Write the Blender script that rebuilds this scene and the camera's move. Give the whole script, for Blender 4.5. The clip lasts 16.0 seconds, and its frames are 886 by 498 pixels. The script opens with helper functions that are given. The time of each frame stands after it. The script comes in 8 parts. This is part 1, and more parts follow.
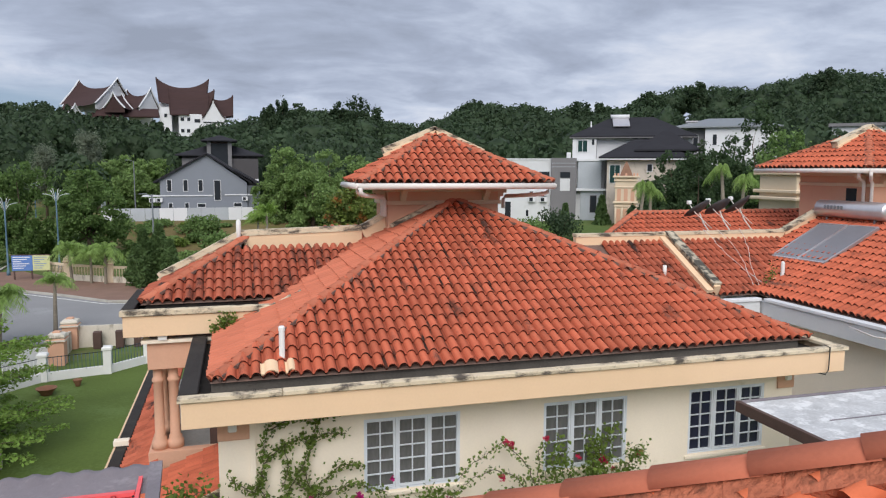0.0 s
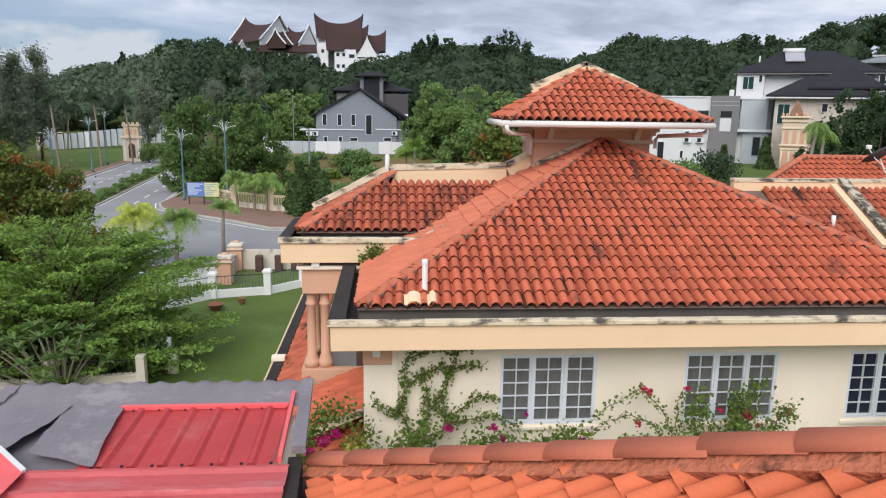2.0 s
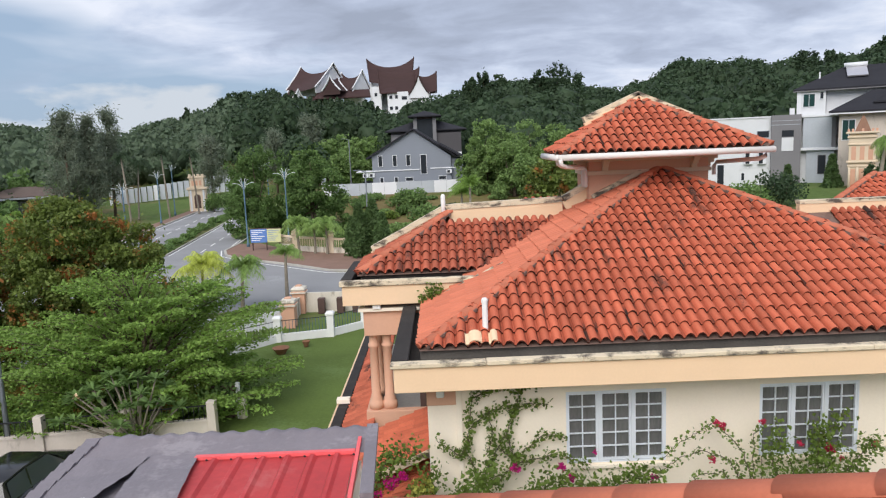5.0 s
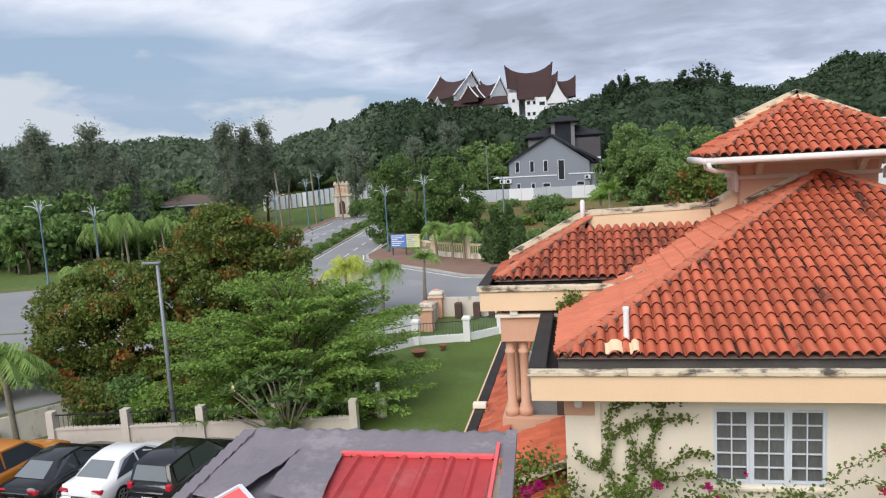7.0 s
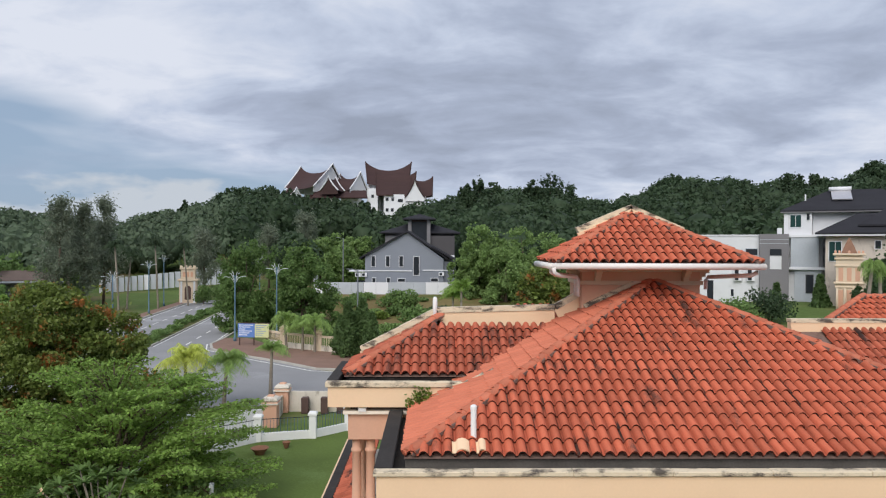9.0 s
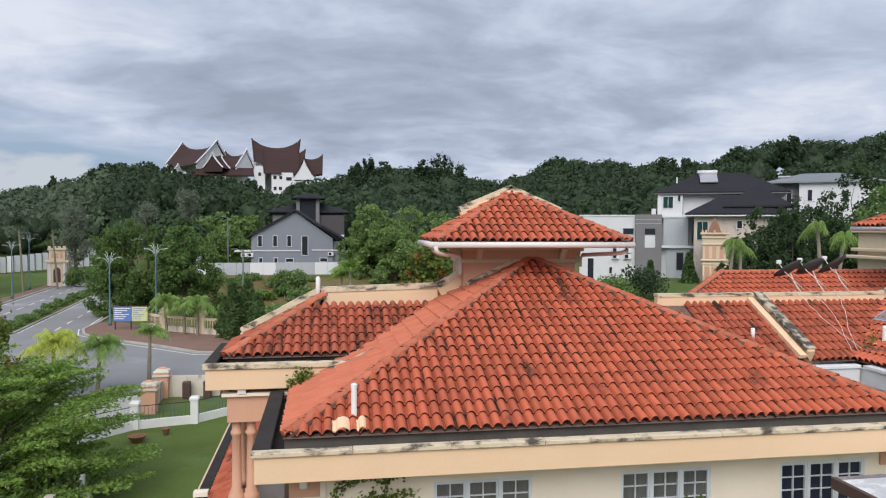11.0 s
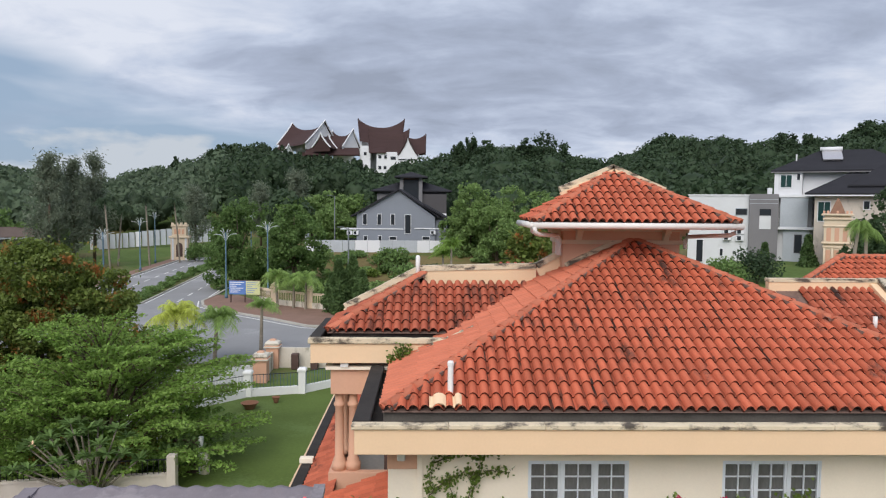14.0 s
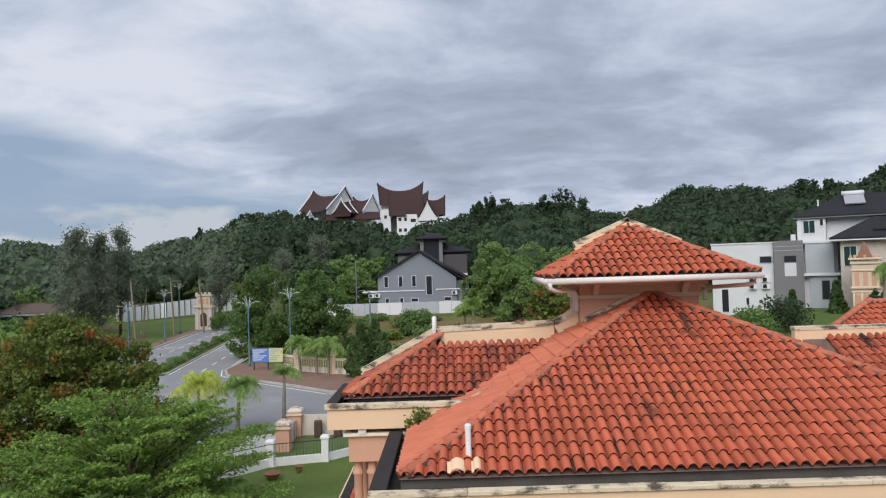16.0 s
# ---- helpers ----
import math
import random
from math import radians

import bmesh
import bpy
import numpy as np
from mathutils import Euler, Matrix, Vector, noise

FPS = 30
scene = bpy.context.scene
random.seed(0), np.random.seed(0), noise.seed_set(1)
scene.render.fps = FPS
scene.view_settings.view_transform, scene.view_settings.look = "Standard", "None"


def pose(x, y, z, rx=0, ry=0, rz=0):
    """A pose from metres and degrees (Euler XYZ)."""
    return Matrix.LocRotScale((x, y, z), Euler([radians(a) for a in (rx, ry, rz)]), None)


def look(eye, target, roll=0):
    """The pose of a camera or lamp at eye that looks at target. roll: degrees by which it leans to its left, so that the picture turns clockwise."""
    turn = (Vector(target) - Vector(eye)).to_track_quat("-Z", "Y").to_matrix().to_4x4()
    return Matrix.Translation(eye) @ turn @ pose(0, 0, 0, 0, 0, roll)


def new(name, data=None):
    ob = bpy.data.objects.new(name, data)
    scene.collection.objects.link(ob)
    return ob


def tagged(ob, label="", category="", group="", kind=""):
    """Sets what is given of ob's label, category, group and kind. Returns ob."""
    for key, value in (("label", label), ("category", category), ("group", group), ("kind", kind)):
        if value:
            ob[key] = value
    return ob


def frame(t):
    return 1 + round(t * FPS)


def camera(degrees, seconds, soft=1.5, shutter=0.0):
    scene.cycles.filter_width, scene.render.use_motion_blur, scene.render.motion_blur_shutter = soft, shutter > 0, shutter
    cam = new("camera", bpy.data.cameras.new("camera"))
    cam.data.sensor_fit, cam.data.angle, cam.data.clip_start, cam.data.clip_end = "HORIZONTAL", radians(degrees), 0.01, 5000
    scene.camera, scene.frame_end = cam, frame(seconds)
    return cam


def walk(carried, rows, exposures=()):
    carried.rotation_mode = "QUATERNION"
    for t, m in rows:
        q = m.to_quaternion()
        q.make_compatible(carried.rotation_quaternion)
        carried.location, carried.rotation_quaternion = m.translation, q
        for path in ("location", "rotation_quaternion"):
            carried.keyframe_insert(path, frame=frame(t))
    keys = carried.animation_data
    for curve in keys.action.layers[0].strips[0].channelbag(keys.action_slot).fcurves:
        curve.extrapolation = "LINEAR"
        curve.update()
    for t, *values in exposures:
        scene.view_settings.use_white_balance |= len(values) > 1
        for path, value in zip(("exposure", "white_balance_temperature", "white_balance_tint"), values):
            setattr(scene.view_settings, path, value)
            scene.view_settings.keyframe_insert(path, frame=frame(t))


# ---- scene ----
cam = camera(63.25, 16.0, soft=1.2)
PATH = [
    (0.0, pose(0.904, -11.207, 9.463, 83.75, -0.20, -15.95)),
    (0.5, pose(0.894, -11.228, 9.459, 82.03, -1.81, -12.96)),
    (1.0, pose(0.931, -11.233, 9.466, 80.89, -2.59, -7.19)),
    (1.5, pose(0.962, -11.264, 9.461, 80.19, -1.82, -4.18)),
    (2.0, pose(0.912, -11.203, 9.469, 78.71, -0.83, -4.37)),
    (2.5, pose(0.891, -11.196, 9.466, 78.38, -1.44, -5.42)),
    (3.0, pose(0.895, -11.189, 9.466, 78.36, -1.34, -6.09)),
    (3.2, pose(0.899, -11.204, 9.474, 78.36, -0.95, -5.96)),
    (5.3, pose(0.923, -11.250, 9.542, 82.22, 2.95, 1.80)),
    (5.5, pose(0.910, -11.242, 9.540, 82.55, 3.28, 3.33)),
    (6.0, pose(0.907, -11.242, 9.533, 82.89, 3.29, 6.73)),
    (6.5, pose(0.895, -11.233, 9.529, 82.62, 3.26, 8.96)),
    (7.0, pose(0.878, -11.239, 9.537, 82.61, 3.28, 10.60)),
    (7.5, pose(0.880, -11.251, 9.535, 83.05, 2.38, 9.23)),
    (8.0, pose(0.881, -11.244, 9.536, 85.23, 1.12, 5.83)),
    (8.5, pose(0.883, -11.206, 9.549, 88.87, 0.31, 3.59)),
    (9.0, pose(0.885, -11.193, 9.543, 89.74, -0.20, -0.73)),
    (9.5, pose(0.893, -11.174, 9.544, 90.22, -0.57, -6.35)),
    (9.7, pose(0.902, -11.178, 9.538, 90.25, -0.56, -7.99)),
    (11.8, pose(1.167, -11.288, 9.531, 86.51, -0.36, -9.43)),
    (12.0, pose(1.175, -11.287, 9.538, 86.19, -0.01, -7.75)),
    (12.5, pose(1.165, -11.279, 9.546, 85.72, 0.51, -5.75)),
    (13.0, pose(1.109, -11.286, 9.558, 85.44, -0.18, -4.76)),
    (13.5, pose(1.086, -11.309, 9.543, 85.63, -1.02, -3.02)),
    (14.0, pose(1.145, -11.336, 9.559, 86.42, -0.48, -1.25)),
    (14.5, pose(1.230, -11.336, 9.564, 87.20, 1.51, -1.99)),
    (15.0, pose(1.296, -11.330, 9.553, 88.24, 2.40, -1.40)),
    (15.5, pose(1.317, -11.286, 9.550, 90.06, 1.59, 0.56)),
    (16.0, pose(1.340, -11.273, 9.561, 91.22, 1.79, 0.49)),
]
walk(cam, PATH, [(0.0, -0.14), (2.0, 0.02), (7.0, 0.06), (8.5, -0.10), (9.5, -0.16), (12.0, -0.12), (14.0, -0.12), (16.0, -0.22)])

# world: a broken overcast over a hazy blue sky
world = bpy.data.worlds.new("overcast_sky")
scene.world = world
world.use_nodes = True
wn, wl = world.node_tree.nodes, world.node_tree.links
wn.clear()
SUN_EL, SUN_AZ = radians(40), radians(197)
w_out = wn.new("ShaderNodeOutputWorld")
w_bg = wn.new("ShaderNodeBackground")
w_sky = wn.new("ShaderNodeTexSky")
w_sky.sky_type, w_sky.sun_disc = "NISHITA", False
w_sky.sun_elevation, w_sky.sun_rotation = SUN_EL, SUN_AZ
w_co = wn.new("ShaderNodeTexCoord")
w_sep = wn.new("ShaderNodeSeparateXYZ")
wl.new(w_co.outputs["Generated"], w_sep.inputs[0])


def wmath(op, a, b=None):
    n = wn.new("ShaderNodeMath")
    n.operation = op
    for i, q in enumerate((a, b)):
        if q is None:
            continue
        if isinstance(q, (int, float)):
            n.inputs[i].default_value = q
        else:
            wl.new(q, n.inputs[i])
    return n.outputs[0]


w_up = wmath("ADD", wmath("MAXIMUM", w_sep.outputs[2], 0.0), 0.20)
w_px = wmath("DIVIDE", w_sep.outputs[0], w_up)
w_py = wmath("DIVIDE", w_sep.outputs[1], w_up)
w_vec = wn.new("ShaderNodeCombineXYZ")
wl.new(w_px, w_vec.inputs[0])
wl.new(w_py, w_vec.inputs[1])


def wnoise(scale, detail, off, rough=0.55, squash=1.0):
    m = wn.new("ShaderNodeMapping")
    m.inputs["Location"].default_value = off
    m.inputs["Scale"].default_value = (1, squash, 1)
    wl.new(w_vec.outputs[0], m.inputs[0])
    n = wn.new("ShaderNodeTexNoise")
    n.inputs["Scale"].default_value, n.inputs["Detail"].default_value, n.inputs["Roughness"].default_value = scale, detail, rough
    n.inputs["Distortion"].default_value = 0.4
    wl.new(m.outputs[0], n.inputs["Vector"])
    return n.outputs[0]


def wramp(fac, stops):
    r = wn.new("ShaderNodeValToRGB")
    wl.new(fac, r.inputs[0])
    e = r.color_ramp.elements
    while len(e) < len(stops):
        e.new(0.5)
    for k, (p, c) in zip(e, stops):
        k.position, k.color = p, (*c, 1)
    return r.outputs[0]


def wmix(fac, a, b):
    n = wn.new("ShaderNodeMix")
    n.data_type = "RGBA"
    wl.new(fac, n.inputs[0])
    wl.new(a, n.inputs[6])
    wl.new(b, n.inputs[7])
    return n.outputs[2]


w_mass = wmath("ADD", wmath("MULTIPLY", wnoise(0.75, 6, (3.1, 1.7, 0), 0.55, 1.15), 0.66), wmath("MULTIPLY", wnoise(2.6, 8, (9.4, 4.1, 0), 0.58, 1.2), 0.34))
w_tone = wramp(w_mass, [(0.355, (0.385, 0.44, 0.565)), (0.44, (0.495, 0.565, 0.725)), (0.51, (0.65, 0.73, 0.90)), (0.60, (0.87, 0.92, 1.04))])
w_haze = wn.new("ShaderNodeRGB")
w_haze.outputs[0].default_value = (0.40, 0.53, 0.72, 1)
w_skys = wn.new("ShaderNodeMix")
w_skys.data_type, w_skys.blend_type = "RGBA", "MULTIPLY"
w_skys.inputs[0].default_value = 1
w_skys.inputs[7].default_value = (0.1, 0.1, 0.1, 1)
wl.new(w_sky.outputs[0], w_skys.inputs[6])
w_blue = wn.new("ShaderNodeMix")
w_blue.data_type = "RGBA"
w_blue.inputs[0].default_value = 0.85
wl.new(w_skys.outputs[2], w_blue.inputs[6])
wl.new(w_haze.outputs[0], w_blue.inputs[7])
# the cloud deck breaks up towards the horizon on the west side
w_gap = wmath("ADD", wnoise(0.42, 5, (7.3, 2.2, 0), 0.5, 1.6), wmath("MULTIPLY", wmath("ADD", wmath("MULTIPLY", w_sep.outputs[0], 0.42), wmath("MULTIPLY", w_sep.outputs[2], 1.25)), 0.9))
w_cover = wramp(w_gap, [(0.38, (0, 0, 0)), (0.55, (1, 1, 1))])
w_deck = wmix(w_cover, w_blue.outputs[2], w_tone)
# heaped white cloud low over the horizon
w_low = wn.new("ShaderNodeTexNoise")
w_low.inputs["Scale"].default_value, w_low.inputs["Detail"].default_value = 5.5, 6
w_lm = wn.new("ShaderNodeMapping")
w_lm.inputs["Location"].default_value = (0.35, 0.2, 0.0)
w_lm.inputs["Scale"].default_value = (1, 1, 2.6)
wl.new(w_co.outputs["Generated"], w_lm.inputs[0])
wl.new(w_lm.outputs[0], w_low.inputs["Vector"])
w_heap = wmath("SUBTRACT", wmath("ADD", w_low.outputs[0], wmath("MULTIPLY", w_sep.outputs[0], -0.30)), wmath("MULTIPLY", w_sep.outputs[2], 2.7))
w_heapm = wramp(w_heap, [(0.425, (0, 0, 0)), (0.50, (1, 1, 1))])
w_white = wn.new("ShaderNodeRGB")
w_white.outputs[0].default_value = (0.66, 0.72, 0.80, 1)
wl.new(wmix(w_heapm, w_deck, w_white.outputs[0]), w_bg.inputs[0])
w_bg.inputs[1].default_value = 0.92
wl.new(w_bg.outputs[0], w_out.inputs[0])

sun = new("sun", bpy.data.lights.new("sun", "SUN"))
sun.data.energy, sun.data.angle, sun.data.color = 3.1, radians(50), (1.0, 0.955, 0.90)
sun.matrix_world = look((-14, -46, 40), (0, 0, 0))

# ---- materials ----


def material(name, color, rough=0.8, metal=0.0, var=0.15, scale=3.0, fine=40.0, bump=0.15, stain=None, stain_scale=1.2, stain_at=0.6, island=0.0, spec=0.4, stretch=(1, 1, 1), bump_dist=0.01):
    """A surface whose colour varies at two scales, with fine relief and, where given, patches of a stain colour."""
    m = bpy.data.materials.new(name)
    m.use_nodes = True
    n, l = m.node_tree.nodes, m.node_tree.links
    b = n["Principled BSDF"]
    b.inputs["Roughness"].default_value, b.inputs["Metallic"].default_value = rough, metal
    b.inputs["Specular IOR Level"].default_value = spec
    g = n.new("ShaderNodeNewGeometry")
    mp = n.new("ShaderNodeMapping")
    mp.inputs["Scale"].default_value = stretch
    l.new(g.outputs["Position"], mp.inputs[0])

    def tex(s, d=4):
        t = n.new("ShaderNodeTexNoise")
        t.inputs["Scale"].default_value, t.inputs["Detail"].default_value = s, d
        l.new(mp.outputs[0], t.inputs["Vector"])
        return t.outputs[0]

    def calc(op, a, c):
        q = n.new("ShaderNodeMath")
        q.operation = op
        for i, v in enumerate((a, c)):
            if isinstance(v, (int, float)):
                q.inputs[i].default_value = v
            else:
                l.new(v, q.inputs[i])
        return q.outputs[0]
    big, small = tex(scale), tex(fine, 3)
    v = calc("ADD", calc("MULTIPLY", calc("SUBTRACT", big, 0.5), var * 2.6), calc("MULTIPLY", calc("SUBTRACT", small, 0.5), var * 1.6))
    if island:
        oi = n.new("ShaderNodeObjectInfo")
        r = calc("FRACT", calc("ADD", oi.outputs["Random"], g.outputs["Random Per Island"]), 0.0)
        v = calc("ADD", v, calc("MULTIPLY", calc("SUBTRACT", r, 0.5), island))
    f = calc("ADD", v, 1.0)
    mul = n.new("ShaderNodeVectorMath")
    mul.operation = "SCALE"
    mul.inputs[0].default_value = color
    l.new(f, mul.inputs["Scale"])
    out = mul.outputs[0]
    if stain:
        s = calc("ADD", tex(stain_scale, 6), calc("MULTIPLY", calc("SUBTRACT", small, 0.5), 0.25))
        r = n.new("ShaderNodeMapRange")
        r.inputs["From Min"].default_value, r.inputs["From Max"].default_value = stain_at, stain_at + 0.14
        l.new(s, r.inputs[0])
        mx = n.new("ShaderNodeMix")
        mx.data_type = "RGBA"
        l.new(r.outputs[0], mx.inputs[0])
        l.new(out, mx.inputs[6])
        mx.inputs[7].default_value = (*stain, 1)
        out = mx.outputs[2]
    l.new(out, b.inputs["Base Color"])
    if bump:
        bp = n.new("ShaderNodeBump")
        bp.inputs["Strength"].default_value, bp.inputs["Distance"].default_value = bump, bump_dist
        l.new(small, bp.inputs["Height"])
        l.new(bp.outputs[0], b.inputs["Normal"])
    return m


def leafy(name, color, tip=None, var=0.5, rough=0.6, scale=0.7, patch=0.2):
    m = material(name, color, rough, var=patch, scale=scale, fine=6 if scale > 0.5 else 0.4, bump=0, island=var, spec=0.25)
    n, l = m.node_tree.nodes, m.node_tree.links
    b = n["Principled BSDF"]
    if tip:
        src = b.inputs["Base Color"].links[0].from_socket
        g = n.new("ShaderNodeNewGeometry")
        t = n.new("ShaderNodeTexNoise")
        t.inputs["Scale"].default_value = 0.8
        t.inputs["Detail"].default_value = 3
        l.new(g.outputs["Position"], t.inputs["Vector"])
        a = n.new("ShaderNodeMath")
        a.operation = "MULTIPLY_ADD"
        a.inputs[1].default_value = 0.13
        l.new(t.outputs[0], a.inputs[2])
        l.new(g.outputs["Random Per Island"], a.inputs[0])
        r = n.new("ShaderNodeMapRange")
        r.inputs["From Min"].default_value, r.inputs["From Max"].default_value = 0.645, 0.74
        l.new(a.outputs[0], r.inputs[0])
        mx = n.new("ShaderNodeMix")
        mx.data_type = "RGBA"
        l.new(r.outputs[0], mx.inputs[0])
        l.new(src, mx.inputs[6])
        mx.inputs[7].default_value = (*tip, 1)
        l.new(mx.outputs[2], b.inputs["Base Color"])
    tr = n.new("ShaderNodeBsdfTranslucent")
    l.new(b.inputs["Base Color"].links[0].from_socket, tr.inputs["Color"])
    both = n.new("ShaderNodeMixShader")
    both.inputs[0].default_value = 0.4
    l.new(b.outputs[0], both.inputs[1])
    l.new(tr.outputs[0], both.inputs[2])
    l.new(both.outputs[0], n["Material Output"].inputs[0])
    return m


M = {}
M["tile"] = material("terracotta_tile", (0.52, 0.132, 0.070), 0.82, var=0.2, scale=1.6, fine=30, bump=0.25, stain=(0.07, 0.04, 0.032), stain_scale=1.1, stain_at=0.60, island=0.26, spec=0.25, stretch=(2.4, 0.75, 0.75))
M["tile_old"] = material("weathered_terracotta_tile", (0.42, 0.115, 0.066), 0.85, var=0.24, scale=1.8, fine=30, bump=0.25, stain=(0.05, 0.032, 0.028), stain_scale=1.5, stain_at=0.56, island=0.3, spec=0.2, stretch=(2.4, 0.75, 0.75))
M["tile_new"] = material("clean_terracotta_tile", (0.60, 0.148, 0.064), 0.7, var=0.14, scale=2.2, fine=60, bump=0.2, stain=(0.20, 0.07, 0.035), stain_scale=2.5, stain_at=0.68, island=0.22, spec=0.3)
M["hipcap"] = material("painted_hip_tile", (0.47, 0.15, 0.088), 0.75, var=0.14, scale=2, fine=40, bump=0.2, stain=(0.09, 0.05, 0.04), stain_scale=2.4, stain_at=0.68, island=0.25, spec=0.25)
# Butt ends carry lap shade in their colour; channels carry dirt and groove shade.
M["tile_edge"] = material("lap_shade_tile_edge", (0.17, 0.055, 0.038), 0.95, var=0.4, scale=3, fine=30, bump=0.3, stain=(0.035, 0.026, 0.023), stain_scale=2.2, stain_at=0.50, island=0.4, spec=0.1)
M["tile_pan"] = material("soiled_shaded_tile_channel", (0.36, 0.092, 0.052), 0.9, var=0.3, scale=2, fine=30, bump=0.3, stain=(0.05, 0.032, 0.027), stain_scale=1.6, stain_at=0.53, island=0.35, spec=0.15, stretch=(2.4, 0.75, 0.75))
M["tile_edge_new"] = material("lap_shade_clean_tile_edge", (0.30, 0.085, 0.045), 0.9, var=0.3, scale=3, fine=40, bump=0.3, stain=(0.10, 0.045, 0.03), stain_scale=3, stain_at=0.52, island=0.3, spec=0.15)
M["mortar_orange"] = material("cracked_orange_mortar", (0.46, 0.150, 0.085), 0.9, var=0.3, scale=5, fine=26, bump=0.9, stain=(0.17, 0.065, 0.04), stain_scale=5, stain_at=0.56, spec=0.15, bump_dist=0.03)
M["lichen"] = material("lichen_blackened_coping", (0.50, 0.44, 0.34), 0.9, var=0.3, scale=4, fine=40, bump=0.4, stain=(0.085, 0.08, 0.07), stain_scale=4.5, stain_at=0.42, spec=0.15)
M["tileflat"] = material("painted_terracotta", (0.55, 0.17, 0.098), 0.75, var=0.12, scale=1.5, fine=40, bump=0.2, island=0.15, spec=0.25)
M["mortar"] = material("dark_mortar", (0.17, 0.11, 0.09), 0.95, var=0.4, scale=6, fine=60, bump=0.6)
M["cream"] = material("cream_wall_paint", (0.88, 0.785, 0.66), 0.75, var=0.05, scale=0.8, fine=25, bump=0.08, stain=(0.66, 0.58, 0.45), stain_scale=0.9, stain_at=0.66, spec=0.25)
M["peach"] = material("peach_fascia_paint", (0.80, 0.575, 0.375), 0.7, var=0.05, scale=0.9, fine=25, bump=0.06, stain=(0.58, 0.41, 0.25), stain_scale=1.3, stain_at=0.68, spec=0.3)
M["beige"] = material("weathered_beige_and_wing_shade", (0.55, 0.49, 0.43), 0.85, var=0.1, scale=1.2, fine=14, bump=0.15, stain=(0.34, 0.30, 0.25), stain_scale=1.4, stain_at=0.6, stretch=(1, 1, 0.5))
M["pink"] = material("salmon_paint", (0.62, 0.36, 0.25), 0.75, var=0.07, scale=1.5, fine=25, bump=0.08, spec=0.25)
M["coping"] = material("weathered_cream_coping", (0.66, 0.56, 0.41), 0.85, var=0.15, scale=2.5, fine=30, bump=0.3, stain=(0.10, 0.085, 0.07), stain_scale=2.6, stain_at=0.50, spec=0.2, stretch=(1, 1, 2.5))
M["copdark"] = material("near_black_concrete", (0.030, 0.026, 0.024), 0.9, var=0.4, scale=2.5, fine=35, bump=0.4, stain=(0.075, 0.065, 0.055), stain_scale=2.5, stain_at=0.64)
M["gutterc"] = material("dark_gutter_concrete", (0.10, 0.09, 0.08), 0.8, var=0.35, scale=2, fine=25, bump=0.3)
M["white"] = material("white_paint", (0.78, 0.78, 0.77), 0.55, var=0.05, scale=1.5, fine=30, bump=0.05)
M["pipe"] = material("white_pvc", (0.74, 0.70, 0.67), 0.45, var=0.07, scale=3, fine=30, bump=0.05, stain=(0.5, 0.42, 0.36), stain_scale=3, stain_at=0.7)
M["winframe"] = material("blue_white_window_paint", (0.72, 0.76, 0.82), 0.5, var=0.05, scale=3, fine=40, bump=0.05)
M["curtain"] = material("grey_curtain_behind_glass", (0.13, 0.13, 0.128), 0.35, var=0.3, scale=3, fine=12, bump=0.0, spec=0.5, stretch=(3, 1, 0.5))
M["navy"] = material("dark_curtain_behind_glass", (0.022, 0.026, 0.05), 0.3, var=0.3, scale=3, fine=14, bump=0.0, spec=0.5, stretch=(4, 1, 0.5))
M["dark"] = material("dark_glass", (0.02, 0.024, 0.03), 0.3, var=0.15, scale=2, fine=12, bump=0, spec=0.25)
M["redmetal"] = material("faded_red_metal_sheet", (0.77, 0.115, 0.12), 0.5, 0.0, var=0.14, scale=1.5, fine=18, bump=0.06, stain=(0.78, 0.21, 0.20), stain_scale=1.8, stain_at=0.58, spec=0.45)
M["pinkmetal"] = material("bleached_red_metal_sheet", (0.84, 0.19, 0.205), 0.5, 0.0, var=0.14, scale=1.5, fine=18, bump=0.06, stain=(0.83, 0.33, 0.34), stain_scale=1.6, stain_at=0.54, spec=0.45, stretch=(0.5, 2.0, 1))
M["greyflash"] = material("grey_bitumen_flashing", (0.20, 0.178, 0.195), 0.6, var=0.12, scale=2.2, fine=20, bump=0.25, stain=(0.265, 0.24, 0.255), stain_scale=2.5, stain_at=0.56, spec=0.35, bump_dist=0.03)
M["slab"] = material("grey_white_waterproofing", (0.52, 0.53, 0.54), 0.7, var=0.25, scale=2.5, fine=20, bump=0.2, stain=(0.75, 0.76, 0.77), stain_scale=3, stain_at=0.52)
M["brown"] = material("brown_timber_edge", (0.085, 0.05, 0.042), 0.65, var=0.2, scale=3, fine=30, bump=0.2)
M["greywall"] = material("pale_grey_wall", (0.62, 0.63, 0.65), 0.75, var=0.06, scale=1, fine=20, bump=0.06, stain=(0.5, 0.5, 0.5), stain_scale=0.8, stain_at=0.66)
M["asphalt"] = material("asphalt", (0.25, 0.25, 0.255), 0.8, var=0.12, scale=0.25, fine=12, bump=0.2, stain=(0.36, 0.36, 0.37), stain_scale=0.16, stain_at=0.56, spec=0.35)
M["carpark"] = material("dark_asphalt", (0.055, 0.055, 0.058), 0.85, var=0.2, scale=0.6, fine=14, bump=0.2)
M["kerb"] = material("concrete_kerb", (0.42, 0.40, 0.36), 0.85, var=0.2, scale=1, fine=12, bump=0.2)
M["paint"] = material("road_paint", (0.72, 0.72, 0.70), 0.7, var=0.15, scale=2, fine=14, bump=0.05)
